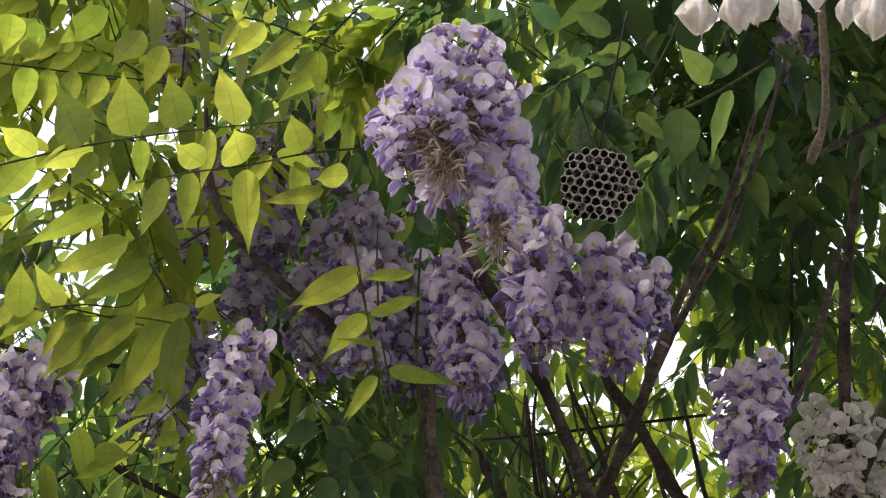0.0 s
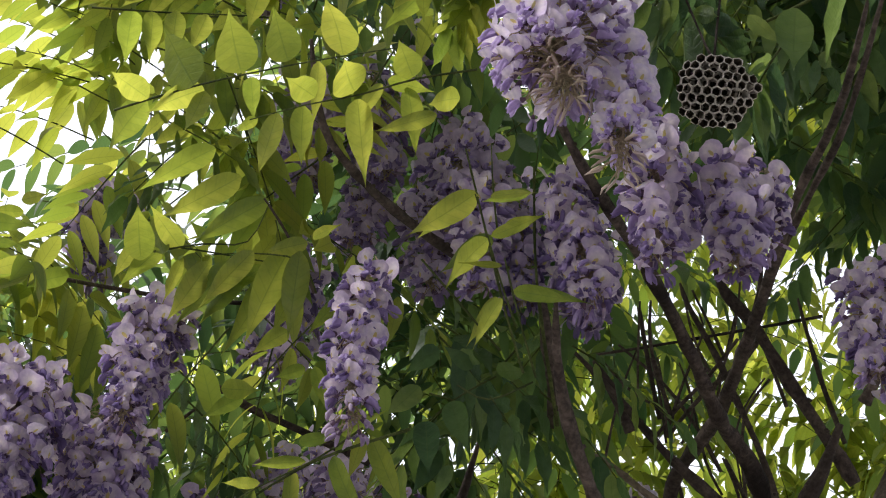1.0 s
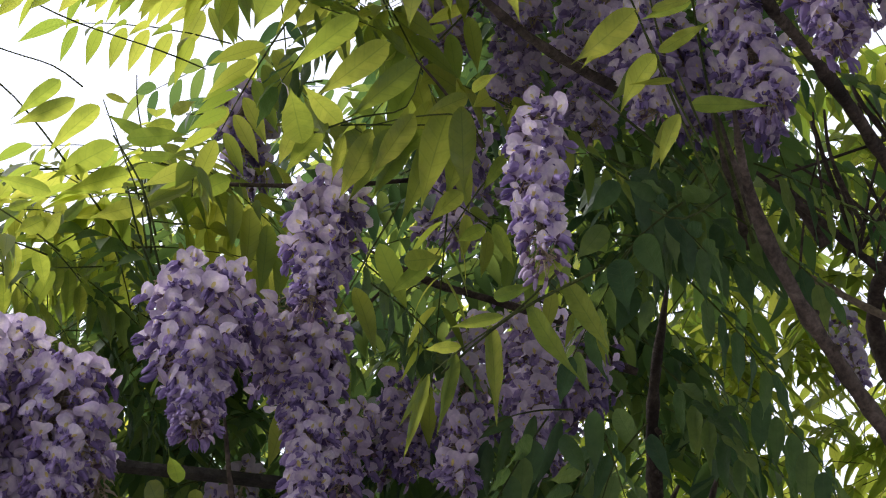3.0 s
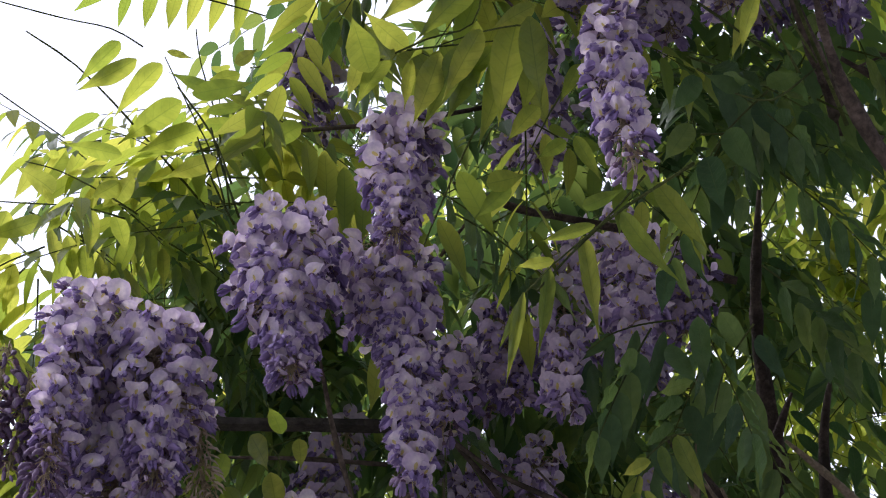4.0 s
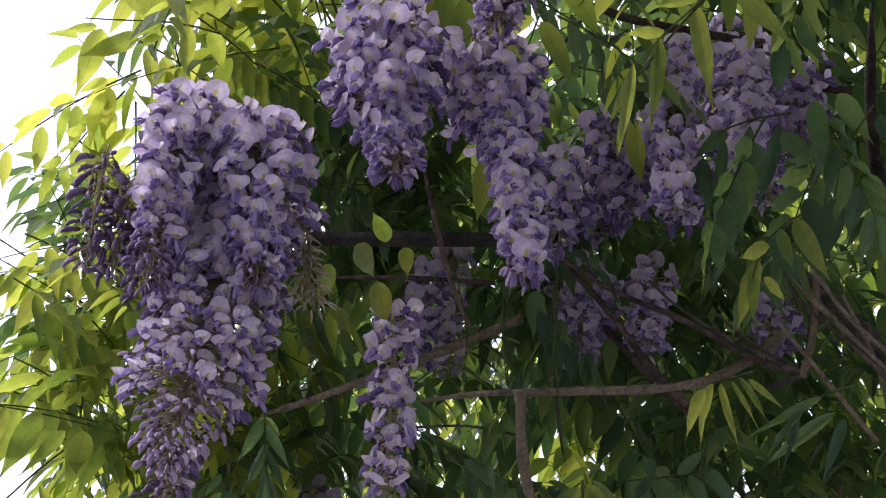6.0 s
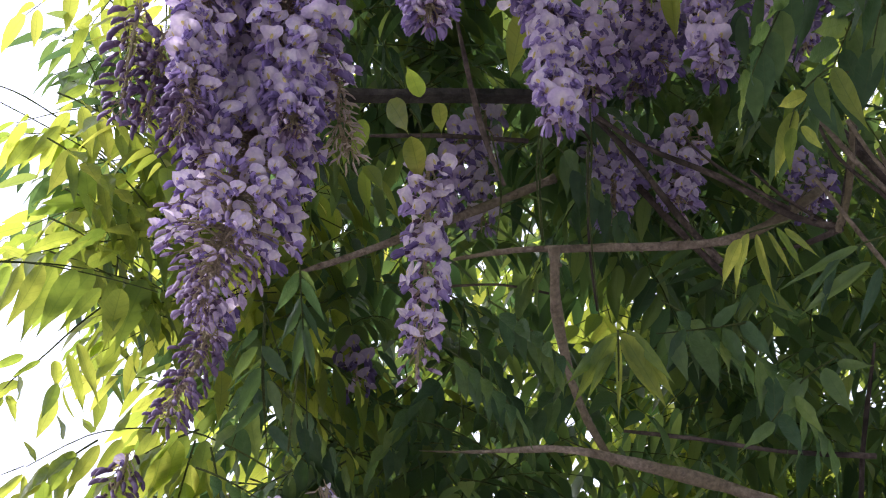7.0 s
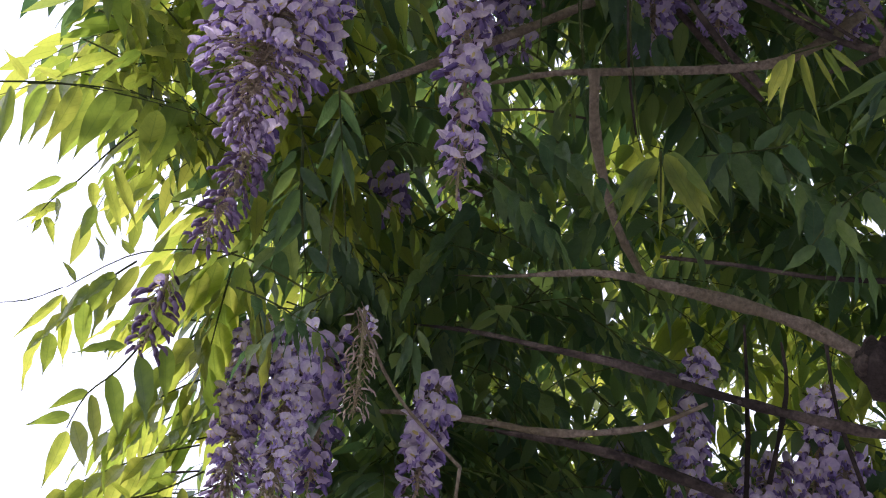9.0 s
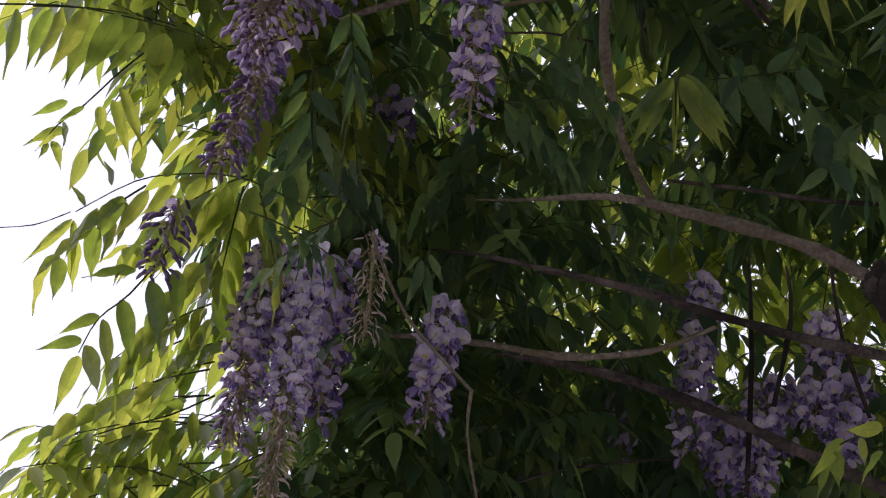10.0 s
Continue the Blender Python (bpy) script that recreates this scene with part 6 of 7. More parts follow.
leaf_thing([(0.177, 1.064, 2.371), (0.152, 1.091, 2.347), (0.119, 1.117, 2.323), (0.097, 1.136, 2.303)], [
    ((0.163, 1.070, 2.362), (0.189, 1.068, 2.396), 0.25), ((0.135, 1.087, 2.354), (0.165, 1.088, 2.374), 0.27), ((0.145, 1.093, 2.343), (0.107, 1.094, 2.324), 0.21),
    ((0.137, 1.102, 2.339), (0.158, 1.155, 2.299), 0.17), ((0.163, 1.081, 2.348), (0.200, 1.123, 2.325), 0.23), ((0.186, 1.071, 2.371), (0.230, 1.103, 2.342), 0.25),
    ((0.119, 1.120, 2.328), (0.087, 1.100, 2.302), 0.18), ((0.115, 1.121, 2.322), (0.118, 1.174, 2.287), 0.17), ((0.098, 1.128, 2.302), (0.092, 1.163, 2.247), 0.12),
    ((0.098, 1.133, 2.301), (0.085, 1.162, 2.274), 0.13)], 12, True)
leaf_thing([(-0.026, 1.114, 2.513), (0.009, 1.107, 2.519), (0.053, 1.099, 2.524), (0.101, 1.089, 2.529)], [
    ((0.040, 1.105, 2.518), (0.018, 1.148, 2.476), 0.24), ((0.055, 1.104, 2.526), (0.035, 1.123, 2.460), 0.24), ((0.080, 1.090, 2.521), (0.063, 1.137, 2.455), 0.27),
    ((0.002, 1.110, 2.508), (-0.001, 1.123, 2.467), 0.24), ((0.098, 1.095, 2.535), (0.100, 1.150, 2.500), 0.29), ((-0.016, 1.108, 2.509), (-0.038, 1.136, 2.491), 0.34),
    ((-0.038, 1.112, 2.510), (-0.046, 1.131, 2.480), 0.32), ((0.023, 1.106, 2.517), (0.009, 1.143, 2.496), 0.24), ((0.067, 1.101, 2.524), (0.043, 1.119, 2.495), 0.28)], 13, True)
leaf_thing([(0.129, 1.129, 2.516), (0.118, 1.146, 2.500), (0.096, 1.187, 2.460)], [
    ((0.073, 1.188, 2.454), (0.103, 1.176, 2.455), 0.50), ((0.108, 1.139, 2.499), (0.086, 1.166, 2.488), 0.42), ((0.134, 1.162, 2.486), (0.112, 1.167, 2.469), 0.40),
    ((0.136, 1.110, 2.523), (0.124, 1.125, 2.493), 0.28), ((0.140, 1.154, 2.485), (0.164, 1.179, 2.467), 0.28), ((0.093, 1.194, 2.460), (0.067, 1.206, 2.431), 0.32)], 14, True)
leaf_thing([(0.251, 1.300, 2.419), (0.223, 1.308, 2.417), (0.196, 1.319, 2.410), (0.178, 1.331, 2.398)], [
    ((0.220, 1.316, 2.416), (0.214, 1.359, 2.364), 0.16), ((0.242, 1.307, 2.411), (0.230, 1.344, 2.353), 0.16), ((0.199, 1.323, 2.404), (0.198, 1.364, 2.369), 0.16),
    ((0.183, 1.333, 2.392), (0.176, 1.374, 2.359), 0.16), ((0.186, 1.335, 2.390), (0.185, 1.351, 2.342), 0.20), ((0.201, 1.319, 2.410), (0.177, 1.343, 2.403), 0.32)], 15)
leaf_thing([(0.257, 1.288, 2.297), (0.235, 1.295, 2.294), (0.220, 1.315, 2.268)], [
    ((0.228, 1.293, 2.287), (0.249, 1.313, 2.253), 0.34), ((0.225, 1.305, 2.280), (0.216, 1.336, 2.279), 0.40), ((0.217, 1.326, 2.266), (0.197, 1.340, 2.221), 0.20),
    ((0.218, 1.331, 2.256), (0.214, 1.356, 2.238), 0.24), ((0.220, 1.317, 2.258), (0.240, 1.326, 2.241), 0.20), ((0.247, 1.287, 2.290), (0.273, 1.326, 2.268), 0.26)], 16)
leaf_thing([(0.297, 1.225, 2.367), (0.278, 1.251, 2.340), (0.273, 1.274, 2.311)], [
    ((0.274, 1.276, 2.312), (0.273, 1.322, 2.282), 0.34), ((0.298, 1.261, 2.327), (0.321, 1.290, 2.287), 0.29), ((0.254, 1.235, 2.376), (0.263, 1.264, 2.336), 0.32),
    ((0.269, 1.221, 2.372), (0.296, 1.246, 2.349), 0.36), ((0.300, 1.223, 2.355), (0.317, 1.232, 2.314), 0.32), ((0.234, 1.253, 2.359), (0.249, 1.246, 2.311), 0.32)], 17)
leaf_thing([(0.276, 1.066, 2.472), (0.250, 1.094, 2.453), (0.233, 1.121, 2.429)], [
    ((0.224, 1.066, 2.477), (0.199, 1.074, 2.451), 0.44), ((0.222, 1.101, 2.462), (0.204, 1.107, 2.424), 0.40), ((0.235, 1.106, 2.433), (0.257, 1.150, 2.422), 0.40),
    ((0.249, 1.089, 2.449), (0.275, 1.128, 2.441), 0.40), ((0.269, 1.076, 2.469), (0.293, 1.105, 2.457), 0.40), ((0.257, 1.076, 2.479), (0.230, 1.070, 2.488), 0.40),
    ((0.276, 1.067, 2.478), (0.292, 1.031, 2.461), 0.36), ((0.269, 1.129, 2.417), (0.267, 1.147, 2.392), 0.36)], 18)
leaf_thing([(0.218, 0.929, 2.486), (0.200, 0.906, 2.512), (0.186, 0.884, 2.534)], [
    ((0.191, 0.915, 2.510), (0.155, 0.936, 2.462), 0.27), ((0.214, 0.933, 2.489), (0.194, 0.979, 2.481), 0.30), ((0.244, 0.943, 2.456), (0.297, 0.923, 2.453), 0.16),
    ((0.234, 0.959, 2.455), (0.232, 1.001, 2.440), 0.22), ((0.227, 0.894, 2.510), (0.191, 0.903, 2.490), 0.20), ((0.219, 0.919, 2.490), (0.241, 0.910, 2.507), 0.24)], 19, True)
leaf_thing([(-0.437, 1.520, 2.216), (-0.391, 1.530, 2.224), (-0.344, 1.542, 2.226), (-0.295, 1.556, 2.221)], [
    ((-0.415, 1.530, 2.220), (-0.429, 1.542, 2.172), 0.26), ((-0.385, 1.530, 2.222), (-0.410, 1.553, 2.163), 0.26), ((-0.353, 1.537, 2.225), (-0.385, 1.553, 2.178), 0.29),
    ((-0.308, 1.544, 2.222), (-0.333, 1.576, 2.171), 0.37), ((-0.370, 1.527, 2.253), (-0.413, 1.513, 2.230), 0.23), ((-0.346, 1.526, 2.258), (-0.374, 1.509, 2.225), 0.26),
    ((-0.304, 1.530, 2.264), (-0.351, 1.532, 2.268), 0.26), ((-0.321, 1.521, 2.272), (-0.304, 1.516, 2.282), 0.30), ((-0.330, 1.545, 2.226), (-0.348, 1.569, 2.195), 0.26),
    ((-0.412, 1.529, 2.227), (-0.428, 1.494, 2.223), 0.29), ((-0.357, 1.530, 2.226), (-0.334, 1.545, 2.253), 0.29)], 20, True)
leaf_thing([(-0.310, 1.573, 2.303), (-0.352, 1.541, 2.335), (-0.397, 1.517, 2.351), (-0.461, 1.485, 2.366)], [
    ((-0.381, 1.497, 2.395), (-0.409, 1.498, 2.374), 0.25), ((-0.341, 1.490, 2.405), (-0.378, 1.509, 2.392), 0.25), ((-0.401, 1.506, 2.355), (-0.426, 1.513, 2.320), 0.25),
    ((-0.367, 1.517, 2.354), (-0.382, 1.544, 2.328), 0.25), ((-0.341, 1.543, 2.330), (-0.372, 1.534, 2.309), 0.29), ((-0.327, 1.559, 2.324), (-0.302, 1.573, 2.355), 0.29),
    ((-0.315, 1.563, 2.309), (-0.341, 1.585, 2.296), 0.29), ((-0.362, 1.530, 2.344), (-0.338, 1.539, 2.379), 0.29), ((-0.422, 1.514, 2.347), (-0.445, 1.515, 2.308), 0.29),
    ((-0.386, 1.521, 2.342), (-0.407, 1.521, 2.290), 0.29)], 21, True)
leaf_thing([(-0.464, 1.487, 2.194), (-0.402, 1.499, 2.205), (-0.342, 1.513, 2.205), (-0.290, 1.526, 2.200)], [
    ((-0.442, 1.493, 2.195), (-0.447, 1.514, 2.144), 0.22), ((-0.413, 1.494, 2.197), (-0.434, 1.511, 2.154), 0.22), ((-0.387, 1.500, 2.204), (-0.413, 1.539, 2.167), 0.26),
    ((-0.359, 1.504, 2.204), (-0.393, 1.556, 2.173), 0.26), ((-0.339, 1.519, 2.196), (-0.370, 1.538, 2.164), 0.23), ((-0.322, 1.521, 2.198), (-0.334, 1.562, 2.165), 0.35),
    ((-0.430, 1.497, 2.205), (-0.448, 1.479, 2.222), 0.22), ((-0.375, 1.502, 2.210), (-0.355, 1.506, 2.237), 0.25)], 22, True)
leaf_thing([(-0.342, 1.545, 2.192), (-0.362, 1.551, 2.174), (-0.389, 1.561, 2.146), (-0.411, 1.566, 2.126), (-0.423, 1.572, 2.108)], [
    ((-0.404, 1.562, 2.149), (-0.429, 1.553, 2.128), 0.22), ((-0.404, 1.572, 2.127), (-0.438, 1.590, 2.127), 0.22), ((-0.410, 1.569, 2.119), (-0.425, 1.557, 2.100), 0.22),
    ((-0.416, 1.568, 2.111), (-0.426, 1.587, 2.107), 0.24), ((-0.413, 1.574, 2.116), (-0.412, 1.605, 2.112), 0.26), ((-0.407, 1.570, 2.133), (-0.396, 1.565, 2.101), 0.22),
    ((-0.372, 1.569, 2.128), (-0.381, 1.573, 2.094), 0.30), ((-0.365, 1.558, 2.151), (-0.350, 1.598, 2.119), 0.18), ((-0.360, 1.563, 2.165), (-0.343, 1.606, 2.132), 0.18),
    ((-0.375, 1.560, 2.145), (-0.378, 1.594, 2.136), 0.26), ((-0.388, 1.559, 2.143), (-0.412, 1.560, 2.127), 0.18)], 23, True)
leaf_thing([(-0.177, 1.571, 2.060), (-0.212, 1.561, 2.074), (-0.250, 1.552, 2.083), (-0.292, 1.547, 2.080), (-0.332, 1.545, 2.069), (-0.378, 1.549, 2.039)], [
    ((-0.362, 1.554, 2.046), (-0.375, 1.540, 2.000), 0.23), ((-0.340, 1.543, 2.053), (-0.367, 1.581, 2.025), 0.23), ((-0.321, 1.547, 2.062), (-0.344, 1.556, 2.021), 0.23),
    ((-0.304, 1.551, 2.070), (-0.328, 1.572, 2.040), 0.23), ((-0.275, 1.543, 2.075), (-0.297, 1.555, 2.039), 0.26), ((-0.251, 1.552, 2.079), (-0.277, 1.573, 2.029), 0.26),
    ((-0.234, 1.552, 2.075), (-0.242, 1.585, 2.027), 0.30), ((-0.211, 1.569, 2.075), (-0.242, 1.571, 2.030), 0.29), ((-0.287, 1.547, 2.082), (-0.270, 1.520, 2.088), 0.30),
    ((-0.370, 1.545, 2.043), (-0.384, 1.548, 2.062), 0.22), ((-0.349, 1.538, 2.062), (-0.360, 1.556, 2.088), 0.29), ((-0.331, 1.550, 2.074), (-0.330, 1.516, 2.072), 0.29),
    ((-0.382, 1.558, 2.036), (-0.413, 1.553, 1.993), 0.14), ((-0.380, 1.556, 2.034), (-0.380, 1.584, 2.000), 0.14), ((-0.309, 1.543, 2.074), (-0.299, 1.550, 2.096), 0.29)], 24, True)
leaf_thing([(-0.295, 1.537, 2.006), (-0.323, 1.548, 1.969), (-0.346, 1.552, 1.947), (-0.359, 1.560, 1.920)], [
    ((-0.346, 1.554, 1.950), (-0.378, 1.567, 1.942), 0.26), ((-0.357, 1.553, 1.929), (-0.391, 1.568, 1.924), 0.26), ((-0.360, 1.568, 1.920), (-0.375, 1.582, 1.879), 0.26),
    ((-0.355, 1.559, 1.926), (-0.333, 1.554, 1.882), 0.30), ((-0.343, 1.553, 1.947), (-0.333, 1.562, 1.903), 0.26), ((-0.330, 1.552, 1.965), (-0.318, 1.579, 1.922), 0.26),
    ((-0.309, 1.547, 1.981), (-0.292, 1.550, 1.926), 0.30), ((-0.289, 1.547, 1.992), (-0.284, 1.570, 1.954), 0.30), ((-0.319, 1.536, 1.985), (-0.360, 1.558, 1.988), 0.22),
    ((-0.264, 1.544, 2.007), (-0.247, 1.540, 1.959), 0.36), ((-0.302, 1.548, 1.996), (-0.314, 1.513, 1.999), 0.29)], 25, True)
leaf_thing([(-0.260, 1.661, 1.928), (-0.296, 1.662, 1.908), (-0.342, 1.660, 1.891), (-0.382, 1.658, 1.872)], [
    ((-0.377, 1.655, 1.877), (-0.396, 1.674, 1.857), 0.29), ((-0.360, 1.661, 1.883), (-0.384, 1.669, 1.846), 0.29), ((-0.342, 1.663, 1.890), (-0.347, 1.668, 1.853), 0.30),
    ((-0.318, 1.660, 1.895), (-0.322, 1.654, 1.856), 0.30), ((-0.295, 1.657, 1.903), (-0.304, 1.687, 1.872), 0.30), ((-0.278, 1.668, 1.914), (-0.275, 1.677, 1.882), 0.29),
    ((-0.352, 1.661, 1.893), (-0.373, 1.643, 1.895), 0.25), ((-0.319, 1.658, 1.899), (-0.338, 1.647, 1.910), 0.25), ((-0.288, 1.668, 1.915), (-0.299, 1.630, 1.916), 0.29)], 26, True)
leaf_thing([(-0.273, 1.683, 1.854), (-0.316, 1.674, 1.863), (-0.362, 1.667, 1.857), (-0.401, 1.664, 1.838)], [
    ((-0.397, 1.663, 1.843), (-0.414, 1.650, 1.819), 0.29), ((-0.380, 1.669, 1.851), (-0.393, 1.662, 1.819), 0.30), ((-0.356, 1.666, 1.855), (-0.362, 1.670, 1.824), 0.30),
    ((-0.334, 1.673, 1.858), (-0.339, 1.696, 1.833), 0.30), ((-0.310, 1.674, 1.858), (-0.316, 1.703, 1.837), 0.30), ((-0.374, 1.660, 1.851), (-0.387, 1.644, 1.865), 0.26),
    ((-0.338, 1.664, 1.859), (-0.350, 1.641, 1.869), 0.26), ((-0.297, 1.683, 1.857), (-0.286, 1.686, 1.884), 0.29)], 27, True)
leaf_thing([(-0.190, 1.472, 2.155), (-0.188, 1.499, 2.107), (-0.179, 1.527, 2.055)], [
    ((-0.193, 1.481, 2.128), (-0.211, 1.481, 2.095), 0.23), ((-0.190, 1.493, 2.115), (-0.211, 1.526, 2.082), 0.22), ((-0.186, 1.512, 2.094), (-0.210, 1.531, 2.072), 0.22),
    ((-0.184, 1.501, 2.108), (-0.164, 1.499, 2.067), 0.23), ((-0.190, 1.484, 2.131), (-0.163, 1.484, 2.101), 0.25), ((-0.195, 1.479, 2.143), (-0.208, 1.490, 2.127), 0.25),
    ((-0.179, 1.513, 2.073), (-0.154, 1.517, 2.047), 0.25)], 28)
leaf_thing([(-0.159, 1.411, 2.165), (-0.157, 1.421, 2.148), (-0.153, 1.437, 2.122)], [
    ((-0.159, 1.418, 2.162), (-0.174, 1.406, 2.115), 0.18), ((-0.158, 1.421, 2.159), (-0.139, 1.454, 2.143), 0.18), ((-0.157, 1.430, 2.148), (-0.168, 1.437, 2.105), 0.16),
    ((-0.156, 1.427, 2.141), (-0.136, 1.449, 2.115), 0.16), ((-0.154, 1.435, 2.131), (-0.161, 1.482, 2.100), 0.14), ((-0.154, 1.438, 2.127), (-0.139, 1.447, 2.082), 0.14),
    ((-0.160, 1.418, 2.165), (-0.169, 1.420, 2.147), 0.22), ((-0.158, 1.414, 2.162), (-0.146, 1.433, 2.157), 0.22)], 29)
leaf_thing([(0.089, 1.369, 2.101), (0.091, 1.380, 2.083), (0.092, 1.388, 2.068)], [
    ((0.086, 1.365, 2.093), (0.061, 1.411, 2.065), 0.19), ((0.085, 1.375, 2.098), (0.055, 1.392, 2.066), 0.20), ((0.087, 1.375, 2.093), (0.068, 1.396, 2.054), 0.14),
    ((0.092, 1.367, 2.095), (0.120, 1.393, 2.058), 0.19), ((0.092, 1.364, 2.095), (0.130, 1.392, 2.052), 0.19), ((0.096, 1.373, 2.099), (0.136, 1.385, 2.057), 0.17),
    ((0.090, 1.375, 2.094), (0.097, 1.425, 2.058), 0.07), ((0.098, 1.374, 2.104), (0.131, 1.364, 2.057), 0.14), ((0.083, 1.377, 2.098), (0.062, 1.394, 2.079), 0.22)], 30, True)
leaf_thing([(0.235, 1.248, 2.269), (0.228, 1.252, 2.266), (0.213, 1.266, 2.254), (0.207, 1.282, 2.235)], [
    ((0.223, 1.250, 2.259), (0.234, 1.266, 2.234), 0.30), ((0.217, 1.262, 2.251), (0.193, 1.255, 2.233), 0.36), ((0.211, 1.274, 2.245), (0.204, 1.325, 2.223), 0.22),
    ((0.209, 1.280, 2.233), (0.211, 1.318, 2.224), 0.23), ((0.216, 1.283, 2.237), (0.230, 1.270, 2.208), 0.23), ((0.236, 1.253, 2.272), (0.261, 1.277, 2.234), 0.26),
    ((0.214, 1.268, 2.262), (0.204, 1.290, 2.248), 0.29)], 31, True)
leaf_thing([(0.213, 1.323, 2.179), (0.205, 1.326, 2.177), (0.181, 1.334, 2.172)], [
    ((0.184, 1.337, 2.174), (0.170, 1.352, 2.130), 0.19), ((0.190, 1.337, 2.174), (0.206, 1.376, 2.148), 0.11), ((0.198, 1.335, 2.176), (0.217, 1.342, 2.143), 0.09),
    ((0.204, 1.331, 2.177), (0.225, 1.340, 2.147), 0.14), ((0.177, 1.332, 2.165), (0.158, 1.336, 2.125), 0.23), ((0.208, 1.321, 2.170), (0.232, 1.319, 2.146), 0.14)], 32, True)
leaf_thing([(0.285, 1.313, 2.166), (0.263, 1.323, 2.161), (0.240, 1.335, 2.152)], [
    ((0.261, 1.319, 2.157), (0.212, 1.350, 2.138), 0.12), ((0.273, 1.330, 2.151), (0.226, 1.361, 2.121), 0.14), ((0.247, 1.331, 2.152), (0.240, 1.363, 2.124), 0.13),
    ((0.279, 1.326, 2.144), (0.267, 1.354, 2.106), 0.16), ((0.254, 1.325, 2.157), (0.222, 1.348, 2.120), 0.11)], 33)
leaf_thing([(0.199, 1.438, 2.156), (0.164, 1.446, 2.152), (0.129, 1.453, 2.149)], [
    ((0.138, 1.453, 2.155), (0.157, 1.462, 2.114), 0.29), ((0.159, 1.443, 2.148), (0.184, 1.487, 2.125), 0.30), ((0.182, 1.446, 2.154), (0.201, 1.453, 2.113), 0.30),
    ((0.151, 1.446, 2.151), (0.140, 1.467, 2.126), 0.29), ((0.195, 1.440, 2.157), (0.220, 1.433, 2.124), 0.29), ((0.172, 1.437, 2.150), (0.191, 1.415, 2.162), 0.29)], 34)
leaf_thing([(0.270, 1.438, 2.130), (0.245, 1.452, 2.115), (0.222, 1.474, 2.085)], [
    ((0.250, 1.455, 2.118), (0.226, 1.450, 2.082), 0.30), ((0.230, 1.468, 2.092), (0.245, 1.463, 2.056), 0.30), ((0.225, 1.469, 2.083), (0.198, 1.469, 2.060), 0.29),
    ((0.261, 1.443, 2.122), (0.276, 1.440, 2.081), 0.32), ((0.236, 1.454, 2.100), (0.260, 1.447, 2.069), 0.30), ((0.269, 1.435, 2.123), (0.295, 1.436, 2.121), 0.30)], 35)
leaf_thing([(0.260, 1.417, 1.856), (0.238, 1.426, 1.851), (0.216, 1.435, 1.842), (0.201, 1.443, 1.829)], [
    ((0.244, 1.416, 1.850), (0.215, 1.403, 1.843), 0.36), ((0.231, 1.428, 1.847), (0.235, 1.429, 1.827), 0.30), ((0.221, 1.435, 1.847), (0.191, 1.422, 1.810), 0.23),
    ((0.212, 1.435, 1.837), (0.202, 1.443, 1.806), 0.19), ((0.214, 1.429, 1.836), (0.224, 1.468, 1.826), 0.23), ((0.246, 1.424, 1.836), (0.222, 1.417, 1.810), 0.26)], 36, True)
leaf_thing([(-0.085, 1.546, 2.027), (-0.089, 1.554, 2.010), (-0.089, 1.565, 1.984)], [
    ((-0.092, 1.550, 2.018), (-0.094, 1.545, 1.980), 0.22), ((-0.089, 1.554, 2.015), (-0.079, 1.560, 1.973), 0.18), ((-0.093, 1.549, 2.007), (-0.100, 1.543, 1.969), 0.18),
    ((-0.087, 1.552, 2.024), (-0.070, 1.545, 1.997), 0.22), ((-0.093, 1.554, 2.022), (-0.107, 1.553, 2.008), 0.22)], 37)
leaf_thing([(-0.083, 1.396, 2.316), (-0.072, 1.406, 2.301), (-0.074, 1.428, 2.270)], [
    ((-0.101, 1.397, 2.324), (-0.081, 1.397, 2.294), 0.50), ((-0.081, 1.406, 2.295), (-0.069, 1.418, 2.259), 0.43), ((-0.060, 1.397, 2.325), (-0.054, 1.412, 2.307), 0.50),
    ((-0.075, 1.388, 2.323), (-0.085, 1.354, 2.332), 0.36), ((-0.120, 1.403, 2.307), (-0.129, 1.440, 2.296), 0.36)], 38, True)
leaf_spray((0.751, 1.093, 3.087), (0.848, 1.079, 3.001), 5, 0.057, 0.1, 0.76, 100)
leaf_spray((0.800, 1.141, 3.026), (0.889, 1.130, 2.931), 5, 0.057, 0.1, 0.40, 101)
leaf_spray((0.804, 1.215, 3.034), (0.768, 1.294, 2.932), 5, 0.058, 0.1, 0.42, 102)
leaf_spray((0.878, 1.208, 2.997), (0.824, 1.283, 2.901), 5, 0.058, 0.1, 0.50, 104)
leaf_spray((0.676, 1.040, 3.157), (0.779, 1.026, 3.078), 5, 0.057, 0.1, 0.42, 105)
leaf_spray((0.009, 1.103, 2.883), (0.114, 1.087, 2.850), 5, 0.048, 0.1, 0.43, 106)
leaf_spray((0.078, 1.085, 2.896), (0.178, 1.079, 2.846), 5, 0.048, 0.1, 0.79, 107)
leaf_spray((0.124, 0.948, 2.870), (0.070, 0.994, 2.792), 5, 0.046, 0.1, 0.94, 108)
leaf_spray((0.008, 1.184, 2.879), (0.116, 1.167, 2.846), 5, 0.050, 0.1, 0.52, 109)
leaf_spray((0.064, 1.015, 2.887), (0.164, 0.993, 2.851), 5, 0.047, 0.1, 0.98, 110)
leaf_spray((-0.019, 1.149, 2.706), (-0.062, 1.186, 2.618), 5, 0.046, 0.1, 0.69, 111)
leaf_spray((0.077, 1.172, 2.888), (0.184, 1.153, 2.852), 5, 0.050, 0.1, 0.88, 112)
